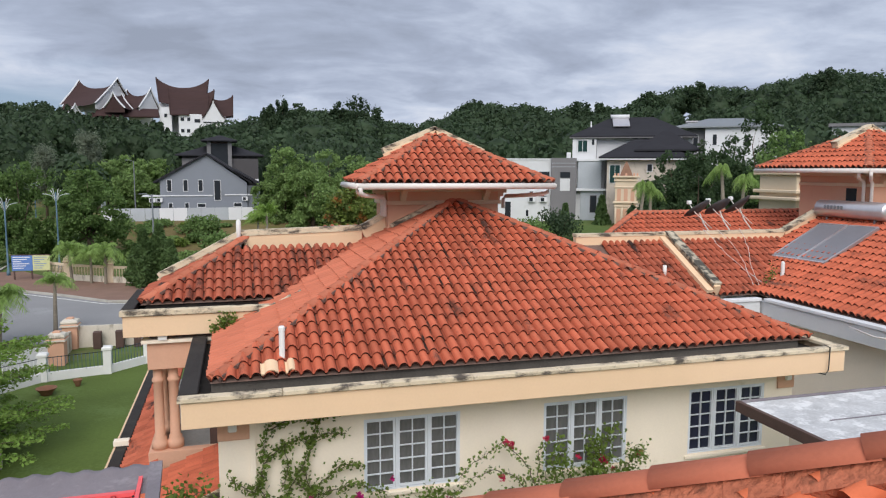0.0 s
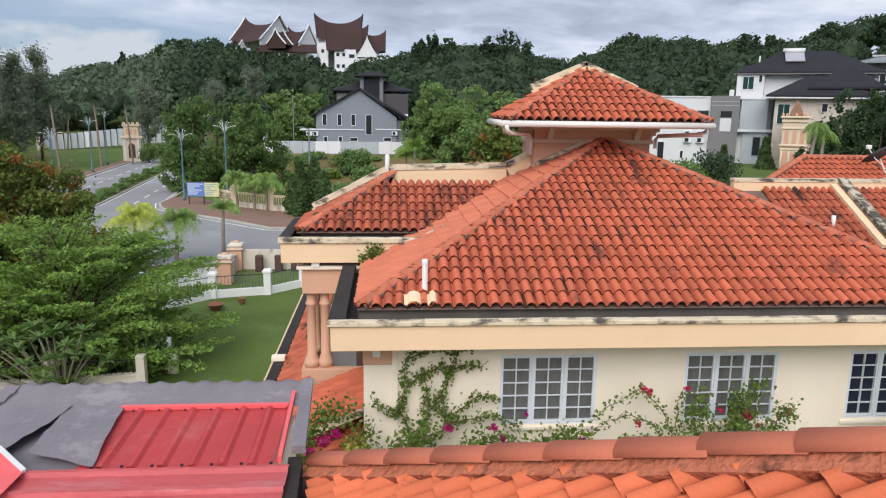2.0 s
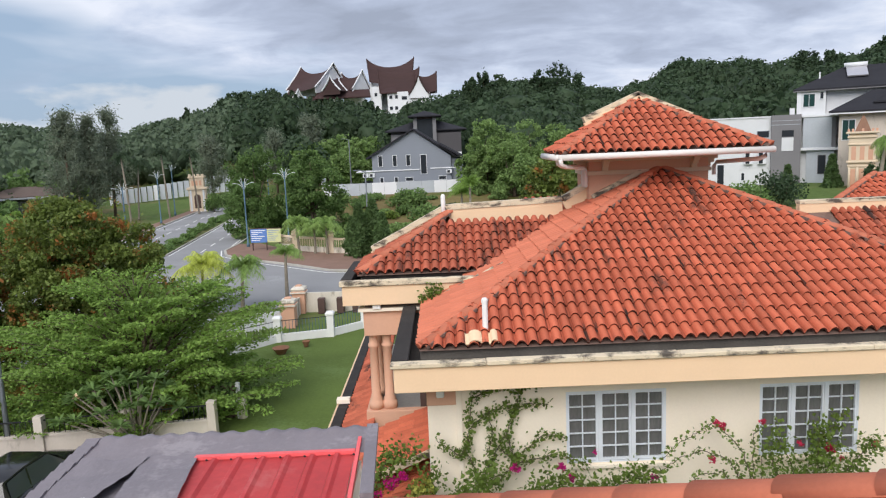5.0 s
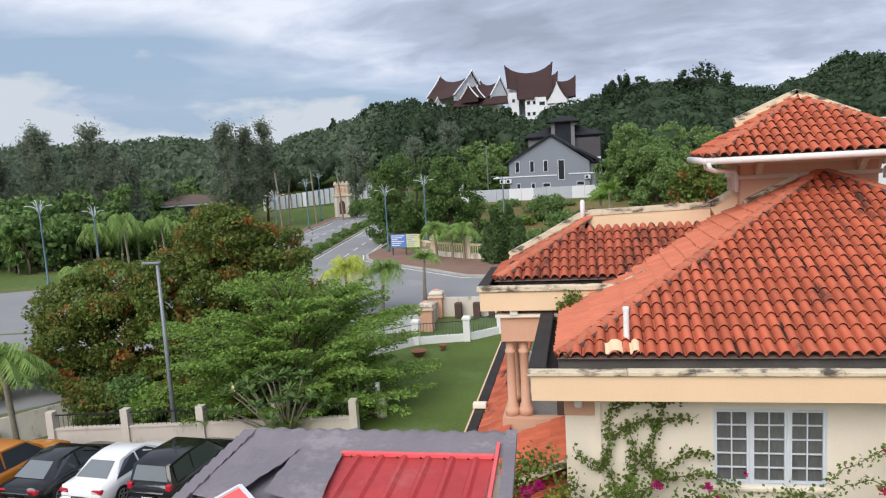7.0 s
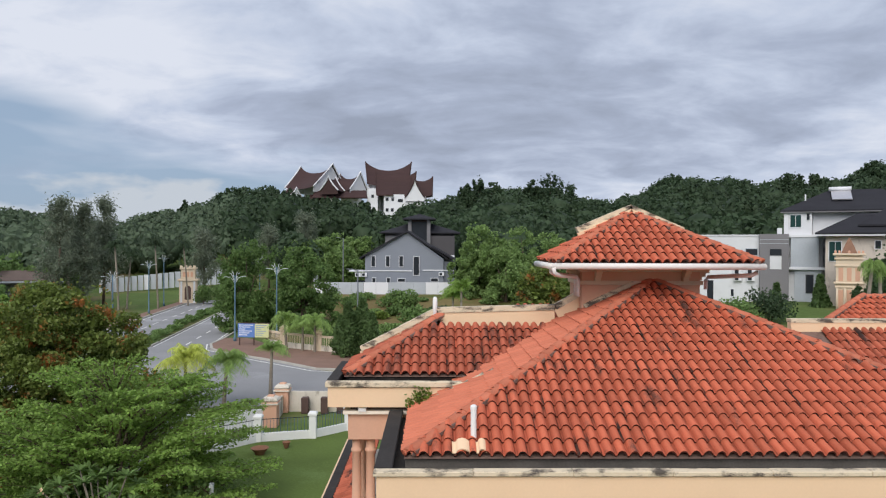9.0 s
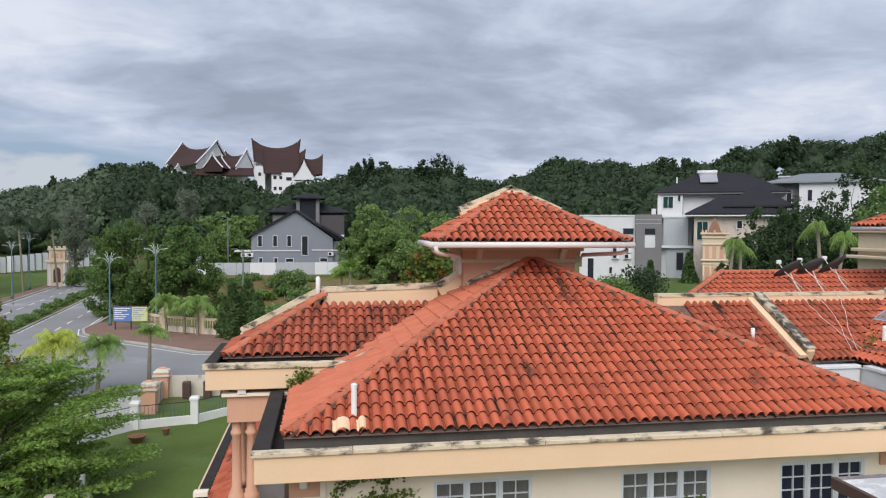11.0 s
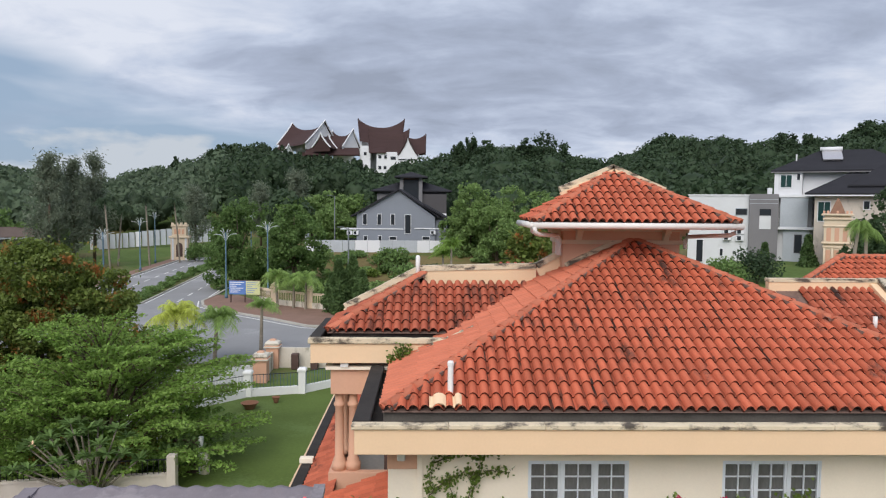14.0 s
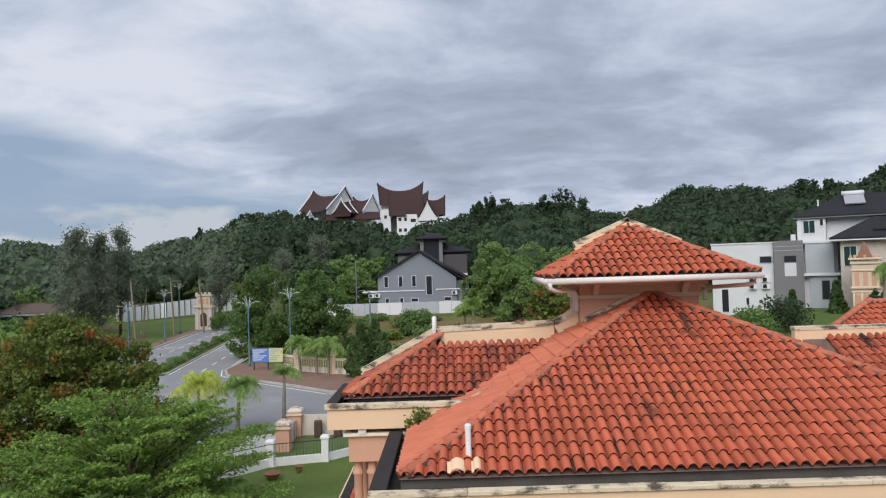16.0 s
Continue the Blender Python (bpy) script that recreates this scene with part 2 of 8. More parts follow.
M["brickpave"] = material("reddish_brick_paving", (0.23, 0.14, 0.105), 0.85, var=0.2, scale=0.7, fine=9, bump=0.2)
M["lawn"] = material("mown_lawn", (0.098, 0.142, 0.034), 0.9, var=0.22, scale=0.35, fine=9, bump=0.5, stain=(0.125, 0.18, 0.055), stain_scale=0.3, stain_at=0.52, spec=0.15, bump_dist=0.03)
M["field"] = material("grassy_ground", (0.105, 0.155, 0.047), 0.95, var=0.3, scale=0.09, fine=1.6, bump=0.5, stain=(0.17, 0.15, 0.07), stain_scale=0.09, stain_at=0.50, spec=0.1, bump_dist=0.2)
M["rough"] = material("dry_scrub", (0.17, 0.135, 0.06), 0.95, var=0.35, scale=0.2, fine=2.5, bump=0.5, stain=(0.09, 0.12, 0.03), stain_scale=0.18, stain_at=0.5, spec=0.1, bump_dist=0.2)
M["bark"] = material("grey_brown_bark", (0.115, 0.085, 0.06), 0.9, var=0.3, scale=4, fine=25, bump=0.5, stretch=(1, 1, 0.25))
M["palmbark"] = material("pale_palm_trunk", (0.22, 0.19, 0.15), 0.85, var=0.25, scale=3, fine=18, bump=0.4, stretch=(0.3, 0.3, 3))
M["lf_bright"] = leafy("bright_feathery_leaf", (0.215, 0.335, 0.074), var=0.55)
M["lf_dark"] = leafy("dark_glossy_leaf", (0.15, 0.20, 0.046), (0.40, 0.16, 0.05), var=0.6, rough=0.5)
M["lf_mid"] = leafy("mid_green_leaf", (0.165, 0.26, 0.085), var=0.6)
M["lf_round"] = leafy("light_green_leaf", (0.20, 0.30, 0.10), var=0.6)
M["lf_forest"] = leafy("forest_leaf", (0.054, 0.088, 0.044), var=0.22, scale=0.085, patch=0.42)
M["lf_pair"] = leafy("dense_roadside_leaf", (0.125, 0.205, 0.062), var=0.55)
M["lf_east"] = leafy("dark_feathery_leaf", (0.062, 0.105, 0.046), var=0.5)
# Distance haze is mixed into these two leaf colours, greyer and paler.
M["lf_west"] = leafy("haze_tinted_leaf", (0.105, 0.148, 0.088), var=0.3, scale=0.085, patch=0.45)
M["lf_cas"] = leafy("casuarina_needle", (0.185, 0.22, 0.155), var=0.45)
M["lf_palm"] = leafy("palm_leaflet", (0.24, 0.36, 0.10), var=0.5, rough=0.5)
M["lf_yellow"] = leafy("yellow_palm_leaflet", (0.52, 0.58, 0.12), var=0.45, rough=0.5)
M["lf_vine"] = leafy("vine_leaf", (0.15, 0.22, 0.045), var=0.7)
M["lf_cyp"] = leafy("cypress_spray", (0.10, 0.165, 0.058), var=0.6)
M["flower"] = leafy("magenta_bract", (0.55, 0.02, 0.22), var=0.4)
M["flower_red"] = leafy("crimson_bract", (0.55, 0.03, 0.09), var=0.4)
M["var_leaf"] = leafy("variegated_leaf", (0.42, 0.43, 0.10), var=0.7)
M["lamp"] = material("teal_painted_steel", (0.075, 0.14, 0.19), 0.5, 0.1, var=0.1, bump=0.05)
M["lampwhite"] = material("white_lamp_arm", (0.66, 0.70, 0.72), 0.45, 0.1, var=0.06, bump=0.03)
M["steel"] = material("galvanised_steel", (0.24, 0.26, 0.28), 0.5, 0.4, var=0.12, bump=0.08)
M["alu"] = material("brushed_aluminium", (0.62, 0.60, 0.62), 0.35, 0.75, var=0.08, scale=4, bump=0.04)
M["iron"] = material("black_iron", (0.022, 0.023, 0.026), 0.5, 0.2, var=0.1, bump=0.05)
M["panel"] = material("solar_collector_glass", (0.22, 0.225, 0.25), 0.35, 0.1, var=0.08, scale=3, bump=0, spec=0.6)
M["dirtywhite"] = material("stained_white_wall", (0.62, 0.57, 0.49), 0.85, var=0.14, scale=1.2, fine=14, bump=0.2, stain=(0.24, 0.21, 0.16), stain_scale=1.1, stain_at=0.56, stretch=(1.5, 1.5, 0.5))
M["bluegrey"] = material("blue_grey_render", (0.215, 0.235, 0.275), 0.8, var=0.06, scale=0.5, fine=8, bump=0.06)
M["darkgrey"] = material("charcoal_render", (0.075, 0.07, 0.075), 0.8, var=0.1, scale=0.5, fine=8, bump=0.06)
M["midgrey"] = material("mid_grey_render", (0.19, 0.185, 0.195), 0.8, var=0.08, scale=0.5, fine=8, bump=0.06)
M["slate"] = material("charcoal_roof_tiles", (0.030, 0.030, 0.036), 0.85, var=0.18, scale=0.6, fine=8, bump=0.3, spec=0.15, stretch=(1, 1, 4))
M["farwhite"] = material("white_render", (0.68, 0.69, 0.72), 0.75, var=0.05, scale=0.4, fine=6, bump=0.05)
M["farcream"] = material("cream_render", (0.66, 0.54, 0.40), 0.8, var=0.07, scale=0.7, fine=8, bump=0.05)
M["maroon"] = material("maroon_shingles", (0.046, 0.022, 0.021), 0.8, var=0.25, scale=0.12, fine=1.2, bump=0.3, stretch=(0.3, 0.3, 3))
M["greenglass"] = material("green_tinted_glass", (0.012, 0.045, 0.042), 0.3, var=0.1, bump=0, spec=0.25)
M["hoard"] = material("pale_metal_hoarding", (0.42, 0.45, 0.49), 0.5, 0.1, var=0.12, scale=0.5, fine=6, bump=0.05)
M["board_blue"] = material("blue_sign_sheet", (0.10, 0.20, 0.48), 0.5, var=0.1, bump=0)
M["board_yellow"] = material("pale_yellow_sign_sheet", (0.55, 0.57, 0.30), 0.5, var=0.1, bump=0)
M["rubber"] = material("tyre_rubber", (0.02, 0.02, 0.02), 0.8, var=0.1, bump=0.05)
M["carwhite"] = material("white_car_paint", (0.80, 0.80, 0.80), 0.2, var=0.02, bump=0, spec=0.6)
M["carblack"] = material("black_car_paint", (0.012, 0.012, 0.014), 0.15, var=0.05, bump=0, spec=0.7)
M["carorange"] = material("orange_car_paint", (0.62, 0.22, 0.03), 0.25, var=0.03, bump=0, spec=0.6)
M["carglass"] = material("car_glass", (0.05, 0.06, 0.07), 0.08, var=0.05, bump=0, spec=0.8)
# Rear glass with its reflection put into a paler base colour.
M["carglass_r"] = material("reflection_tinted_glass", (0.17, 0.19, 0.20), 0.12, var=0.06, bump=0, spec=0.8)
M["taillight"] = material("red_lens", (0.45, 0.015, 0.03), 0.2, var=0.05, bump=0, spec=0.7)
M["chrome"] = material("chrome", (0.75, 0.76, 0.78), 0.15, 1.0, var=0.03, bump=0)
M["dish"] = material("dark_dish_mesh", (0.07, 0.065, 0.07), 0.55, 0.3, var=0.1, bump=0.05)
M["terracotta"] = material("old_clay_planter", (0.25, 0.12, 0.07), 0.85, var=0.2, bump=0.2)
M["slateb"] = material("brown_grey_roofing", (0.13, 0.095, 0.08), 0.85, var=0.2, scale=0.8, fine=8, bump=0.2)
M["spire"] = material("brown_spire_tiles", (0.24, 0.13, 0.085), 0.85, var=0.25, scale=1, fine=8, bump=0.3)

# ---- building blocks ----


def mesh_of(name, bm, mat=None, smooth=False):
    me = bpy.data.meshes.new(name)
    bmesh.ops.recalc_face_normals(bm, faces=bm.faces)
    bm.to_mesh(me)
    bm.free()
    if mat:
        me.materials.append(mat)
    if smooth:
        me.shade_smooth()
    return me


def part(name, bm, mat, parent=None, label="", smooth=False):
    ob = new(name, mesh_of(name, bm, mat, smooth))
    ob.parent = parent
    if label:
        ob["label"] = label
    return ob


def thing(name, label, category, group="", kind="", at=(0, 0, 0), rz=0):
    ob = new(name)
    ob.matrix_world = pose(*at, 0, 0, rz)
    return tagged(ob, label, category, group, kind)


def raw(name, verts, faces, mat, parent=None, label="", kind=""):
    me = bpy.data.meshes.new(name)
    v = np.asarray(verts, dtype=np.float32).reshape(-1, 3)
    fq = np.asarray(faces, dtype=np.int32)
    k = fq.shape[1]
    me.vertices.add(len(v))
    me.vertices.foreach_set("co", v.ravel())
    me.loops.add(fq.size)
    me.loops.foreach_set("vertex_index", fq.ravel())
    me.polygons.add(len(fq))
    me.polygons.foreach_set("loop_start", np.arange(0, fq.size, k, dtype=np.int32))
    me.polygons.foreach_set("loop_total", np.full(len(fq), k, dtype=np.int32))
    me.update()
    me.materials.append(mat)
    ob = new(name, me)
    ob.parent = parent
    return tagged(ob, label, "", "", kind)


def box(bm, x0, y0, z0, x1, y1, z1, bevel=0.0, m=None):
    g = bmesh.ops.create_cube(bm, size=1)
    t = Matrix.Translation(((x0 + x1) / 2, (y0 + y1) / 2, (z0 + z1) / 2)) @ Matrix.Diagonal((abs(x1 - x0), abs(y1 - y0), abs(z1 - z0), 1))
    bmesh.ops.transform(bm, matrix=(m @ t) if m else t, verts=g["verts"])
    if bevel:
        es = {e for v in g["verts"] for e in v.link_edges}
        bmesh.ops.bevel(bm, geom=list(es), offset=bevel, segments=1, affect="EDGES")


def boxpart(name, parent, mat, x0, y0, z0, x1, y1, z1, bevel=0.012, label=""):
    bm = bmesh.new()
    box(bm, x0, y0, z0, x1, y1, z1, bevel)
    return part(name, bm, mat, parent, label)


def tube(bm, pts, radii, seg=8, cap=True):
    """A tapered tube through pts."""
    pts = [Vector(p) for p in pts]
    if isinstance(radii, (int, float)):
        radii = [radii] * len(pts)
    rings = []
    for i, p in enumerate(pts):
        d = (pts[min(i + 1, len(pts) - 1)] - pts[max(i - 1, 0)]).normalized()
        a = d.cross(Vector((0, 0, 1)) if abs(d.z) < 0.9 else Vector((1, 0, 0))).normalized()
        b = d.cross(a)
        rings.append([bm.verts.new(p + (a * math.cos(k * math.tau / seg) + b * math.sin(k * math.tau / seg)) * radii[i]) for k in range(seg)])
    for q, r in zip(rings, rings[1:]):
        for k in range(seg):
            bm.faces.new((q[k], q[(k + 1) % seg], r[(k + 1) % seg], r[k]))
    if cap:
        bm.faces.new(rings[0][::-1])
        bm.faces.new(rings[-1])


def tubepart(name, parent, mat, pts, radii, seg=10, label=""):
    bm = bmesh.new()
    tube(bm, pts, radii, seg)
    return part(name, bm, mat, parent, label, smooth=True)


def lathe(bm, profile, c=(0, 0, 0), seg=14, square=False):
    """profile: (radius, height) pairs from the base up."""
    rings = []
    for r, z in profile:
        rings.append([bm.verts.new((c[0] + r * math.cos((k + (0.5 if square else 0)) * math.tau / seg), c[1] + r * math.sin((k + (0.5 if square else 0)) * math.tau / seg), c[2] + z)) for k in range(seg)])
    for q, r in zip(rings, rings[1:]):
        for k in range(seg):
            bm.faces.new((q[k], q[(k + 1) % seg], r[(k + 1) % seg], r[k]))
    bm.faces.new(rings[0][::-1])
    bm.faces.new(rings[-1])


def beam(bm, a, b, w, h, up=(0, 0, 1)):
    """A bar from a to b, w wide, h high, its top on the line."""
    a, b, up = Vector(a), Vector(b), Vector(up)
    d = (b - a).normalized()
    s = d.cross(up).normalized() * (w / 2)
    n = s.cross(d).normalized() * h
    vs = [bm.verts.new(p + q) for p in (a, b) for q in (s, -s, -s - n, s - n)]
    for f in ((0, 1, 2, 3), (7, 6, 5, 4), (0, 4, 5, 1), (1, 5, 6, 2), (2, 6, 7, 3), (3, 7, 4, 0)):
        bm.faces.new([vs[i] for i in f])


def beampart(name, parent, mat, a, b, w, h, label=""):
    bm = bmesh.new()
    beam(bm, a, b, w, h)
    return part(name, bm, mat, parent, label)


def sheet(name, parent, mat, pts, label="", kind="", thick=0.0):
    bm = bmesh.new()
    f = bm.faces.new([bm.verts.new(p) for p in pts])
    if thick:
        r = bmesh.ops.extrude_face_region(bm, geom=[f])
        bmesh.ops.translate(bm, vec=(0, 0, -thick), verts=[v for v in r["geom"] if isinstance(v, bmesh.types.BMVert)])
    ob = part(name, bm, mat, parent, label)
    return tagged(ob, kind=kind)


TW, TL = 0.205, 0.345
PROFILE = ((0, 0.0), (0.06, -0.022), (0.19, -0.022), (0.24, 0.004), (0.29, 0.036), (0.40, 0.064), (0.58, 0.078), (0.77, 0.064), (0.92, 0.03), (1.0, 0.0))


def tile_shape(w=TW, ln=TL):
    v = []
    for b, c in ((0.014, 0.004), (0.0, 0.046), (0.0, 0.046), (ln + 0.045, 0.0)):
        v += [(a * w, b, q + c) for a, q in PROFILE]
    k = len(PROFILE)
    f = [(r * k + i, r * k + i + 1, (r + 1) * k + i + 1, (r + 1) * k + i) for r in (0, 2) for i in range(k - 1)]
    return np.array(v), np.array(f)


tile_mesh = {}
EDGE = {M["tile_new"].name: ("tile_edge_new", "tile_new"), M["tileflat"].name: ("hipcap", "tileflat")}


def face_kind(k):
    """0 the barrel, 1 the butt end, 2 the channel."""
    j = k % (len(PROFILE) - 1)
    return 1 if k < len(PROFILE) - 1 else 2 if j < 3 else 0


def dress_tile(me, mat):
    # Slots: barrel, butt end darkened for the lap shadow, channel.
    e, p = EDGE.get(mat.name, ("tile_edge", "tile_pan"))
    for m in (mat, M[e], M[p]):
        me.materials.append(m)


def tiled(roof, o, u, v, u0, u1, rows, mat, cuts=(), single=None, seed=1, w=TW, ln=TL):
    """Roman tiles over a slope: o the eave's origin, u along the eave, v up the slope. cuts: (point, outward normal). single: (a0, a1, row0, row1) in which each tile is a piece of its own."""
    rng = np.random.default_rng(seed)
    o, u, v = Vector(o), Vector(u).normalized(), Vector(v).normalized()
    n = u.cross(v)
    flip = n.z < 0
    if flip:
        n = -n
    tv, tf = tile_shape(w, ln)
    if mat.name not in tile_mesh:
        me = bpy.data.meshes.new("roof_tile")
        me.from_pydata(tv.tolist(), [], tf.tolist())
        me.shade_smooth()
        dress_tile(me, mat)
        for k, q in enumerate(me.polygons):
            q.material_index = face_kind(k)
        tile_mesh[mat.name] = me
    basis = np.array([u, v, n])
    vs, fs, count = [], [], 0
    for r in range(rows):
        for i in range(math.floor(u0 / w), math.ceil(u1 / w)):
            a, b = i * w, r * ln
            corners = [o + u * (a + p * w) + v * (b + q * (ln + 0.05)) for p in (0, 1) for q in (0, 1)]
            side = [[(c - Vector(p)).dot(Vector(q)) for c in corners] for p, q in cuts]
            if any(min(s) > 0 for s in side):
                continue
            whole = all(max(s) <= 0 for s in side)
            da, db, dn = rng.normal(0, 0.004), rng.normal(0, 0.006), rng.normal(0, 0.003)
            place = o + u * (a + da) + v * (b + db) + n * (0.012 + dn)
            if single and whole and single[0] <= a <= single[1] and single[2] <= r < single[3]:
                t = new("roof_tile", tile_mesh[mat.name])
                t.parent = roof
                t.matrix_local = Matrix(((u.x, v.x, n.x, place.x), (u.y, v.y, n.y, place.y), (u.z, v.z, n.z, place.z), (0, 0, 0, 1)))
            else:
                vs.append(tv @ basis + np.array(place))
                fs.append(tf + count * len(tv))
                count += 1
    if not vs:
        return
    bm = bmesh.new()
    allv = [bm.verts.new(p) for p in np.concatenate(vs)]
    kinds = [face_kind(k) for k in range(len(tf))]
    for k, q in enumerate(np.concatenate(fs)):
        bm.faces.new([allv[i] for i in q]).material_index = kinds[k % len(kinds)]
    for p, q in cuts:
        bmesh.ops.bisect_plane(bm, geom=bm.verts[:] + bm.edges[:] + bm.faces[:], plane_co=p, plane_no=q, clear_outer=True)
    me = bpy.data.meshes.new("tile_field")
    if flip:
        bmesh.ops.reverse_faces(bm, faces=bm.faces)
    bm.to_mesh(me)
    bm.free()
    me.shade_smooth()
    dress_tile(me, mat)
    ob = new("tile_field", me)
    ob.parent = roof
    tagged(ob, kind="stuff")


def hip_caps(roof, a, b, mat, r=0.115, ln=0.36, mortar=True, tall=0.8, taper=0.08):
    """Half-round caps laid from a (low) to b (high), each lapping over the one below, on a bed of mortar."""
    a, b = Vector(a), Vector(b)
    d = (b - a).normalized()
    s = d.cross(Vector((0, 0, 1))).normalized()
    n = s.cross(d).normalized()
    count = int((b - a).length / ln) + 1
    bm = bmesh.new()
    rows = []
    for q, rr in ((0, r * (1 + taper)), (ln + 0.05, r * (1 - taper))):
        rows.append([bm.verts.new((rr * math.cos(t), q, rr * math.sin(t) * tall + (0.012 if q == 0 else 0))) for t in np.linspace(0, math.pi, 8)])
    low = [bm.verts.new((v.co.x * 0.86, 0.0, v.co.z * 0.86 - 0.012)) for v in rows[0]]
    for p, q in ((rows[0], rows[1]), (low, rows[0])):
        for i in range(7):
            bm.faces.new((p[i], p[i + 1], q[i + 1], q[i]))
    me = mesh_of("hip_tile", bm, mat, True)
    for i in range(count):
        p = a + d * (i * ln) + n * 0.02 + s * random.uniform(-0.008, 0.008)
        ob = new("hip_tile", me)
        ob.parent = roof
        ob.matrix_local = Matrix(((s.x, d.x, n.x, p.x), (s.y, d.y, n.y, p.y), (s.z, d.z, n.z, p.z), (0, 0, 0, 1)))
    if mortar:
        bm = bmesh.new()
        for sd in (-1, 1):
            k = 0.0
            while k < (b - a).length:
                q = random.uniform(0.06, 0.3)
                p0 = a + d * k + s * sd * (r + random.uniform(-0.015, 0.025)) + n * 0.045
                p1 = a + d * min(k + q, (b - a).length) + s * sd * (r + random.uniform(-0.015, 0.025)) + n * 0.045
                if random.random() < 0.8:
                    beam(bm, p0, p1, random.uniform(0.012, 0.05), 0.06, n)
                k += q
        tagged(part("mortar_bed", bm, M["mortar"], roof, "cracked dark mortar bedding"), kind="stuff")


def casement(house, x0, x1, z0, z1, y, glass, cols=3, rows=5):
    """A steel casement window in a wall that faces -y."""
    w = thing("window", "", "")
    w.parent = house
    ob = boxpart("sill", w, M["cream"], x0 - 0.08, y - 0.10, z0 - 0.10, x1 + 0.08, y + 0.02, z0 - 0.03, 0.01)
    bm = bmesh.new()
    for a in (x0, x1):
        box(bm, a - 0.026, y - 0.045, z0, a + 0.026, y + 0.06, z1)
    for a in (z0, z1):
        box(bm, x0 + 0.027, y - 0.043, a - 0.022, x1 - 0.027, y + 0.06, a + 0.022)
    part("frame", bm, M["winframe"], w)
    pw = (x1 - x0) / cols
    for c in range(1, cols):
        boxpart("mullion", w, M["winframe"], x0 + c * pw - 0.023, y - 0.044, z0 + 0.023, x0 + c * pw + 0.023, y + 0.05, z1 - 0.023, 0.004)
    for c in range(cols):
        a0, a1 = x0 + c * pw + 0.024, x0 + (c + 1) * pw - 0.024
        bm = bmesh.new()
        for a in (a0 + 0.018, a1 - 0.018):
            box(bm, a - 0.016, y - 0.03, z0 + 0.022, a + 0.016, y + 0.02, z1 - 0.022)
        for a in (z0 + 0.05, z1 - 0.05):
            box(bm, a0 + 0.0345, y - 0.028, a - 0.018, a1 - 0.0345, y + 0.02, a + 0.018)
        mid = (a0 + a1) / 2
        box(bm, mid - 0.009, y - 0.024, z0 + 0.069, mid + 0.009, y + 0.015, z1 - 0.069)
        for r in range(1, rows):
            a = z0 + 0.05 + (z1 - z0 - 0.1) * r / rows
            box(bm, a0 + 0.0345, y - 0.022, a - 0.009, mid - 0.0095, y + 0.014, a + 0.009)
            box(bm, mid + 0.0095, y - 0.022, a - 0.009, a1 - 0.0345, y + 0.014, a + 0.009)
        part("casement_sash", bm, M["winframe"], w)
        boxpart("pane", w, glass, a0 + 0.03, y + 0.03, z0 + 0.04, a1 - 0.03, y + 0.04, z1 - 0.04, 0)


def walls_with_openings(bm, x0, x1, z0, z1, y0, y1, holes):
    """A wall in the xz plane with rectangular holes (hx0, hx1, hz0, hz1), from x0 to x1."""
    xs = sorted({x0, x1, *[h[0] for h in holes], *[h[1] for h in holes]})
    for a, b in zip(xs, xs[1:]):
        hs = [h for h in holes if h[0] <= a + 1e-6 and h[1] >= b - 1e-6]
        if not hs:
            box(bm, a, y0, z0, b, y1, z1)
        else:
            box(bm, a, y0, z0, b, y1, hs[0][2])
            box(bm, a, y0, hs[0][3], b, y1, z1)
    bmesh.ops.remove_doubles(bm, verts=bm.verts, dist=0.0005)
    dead = [f for f in bm.faces if any(g is not f and (g.calc_center_median() - f.calc_center_median()).length < 1e-4 for e in f.edges for g in e.link_faces)]
    bmesh.ops.delete(bm, geom=list(set(dead)), context="FACES_ONLY")

# ---- the tiled villas ----
K = 0.447
EX0, EX1, EY, EZ = 0.40, 12.15, 0.66, 6.05
AX, AY, AZ = 6.275, 6.535, 6.05 + 0.447 * 5.875
TCX, TCY, THW, TZ = 5.97, 7.9, 2.38, 9.10


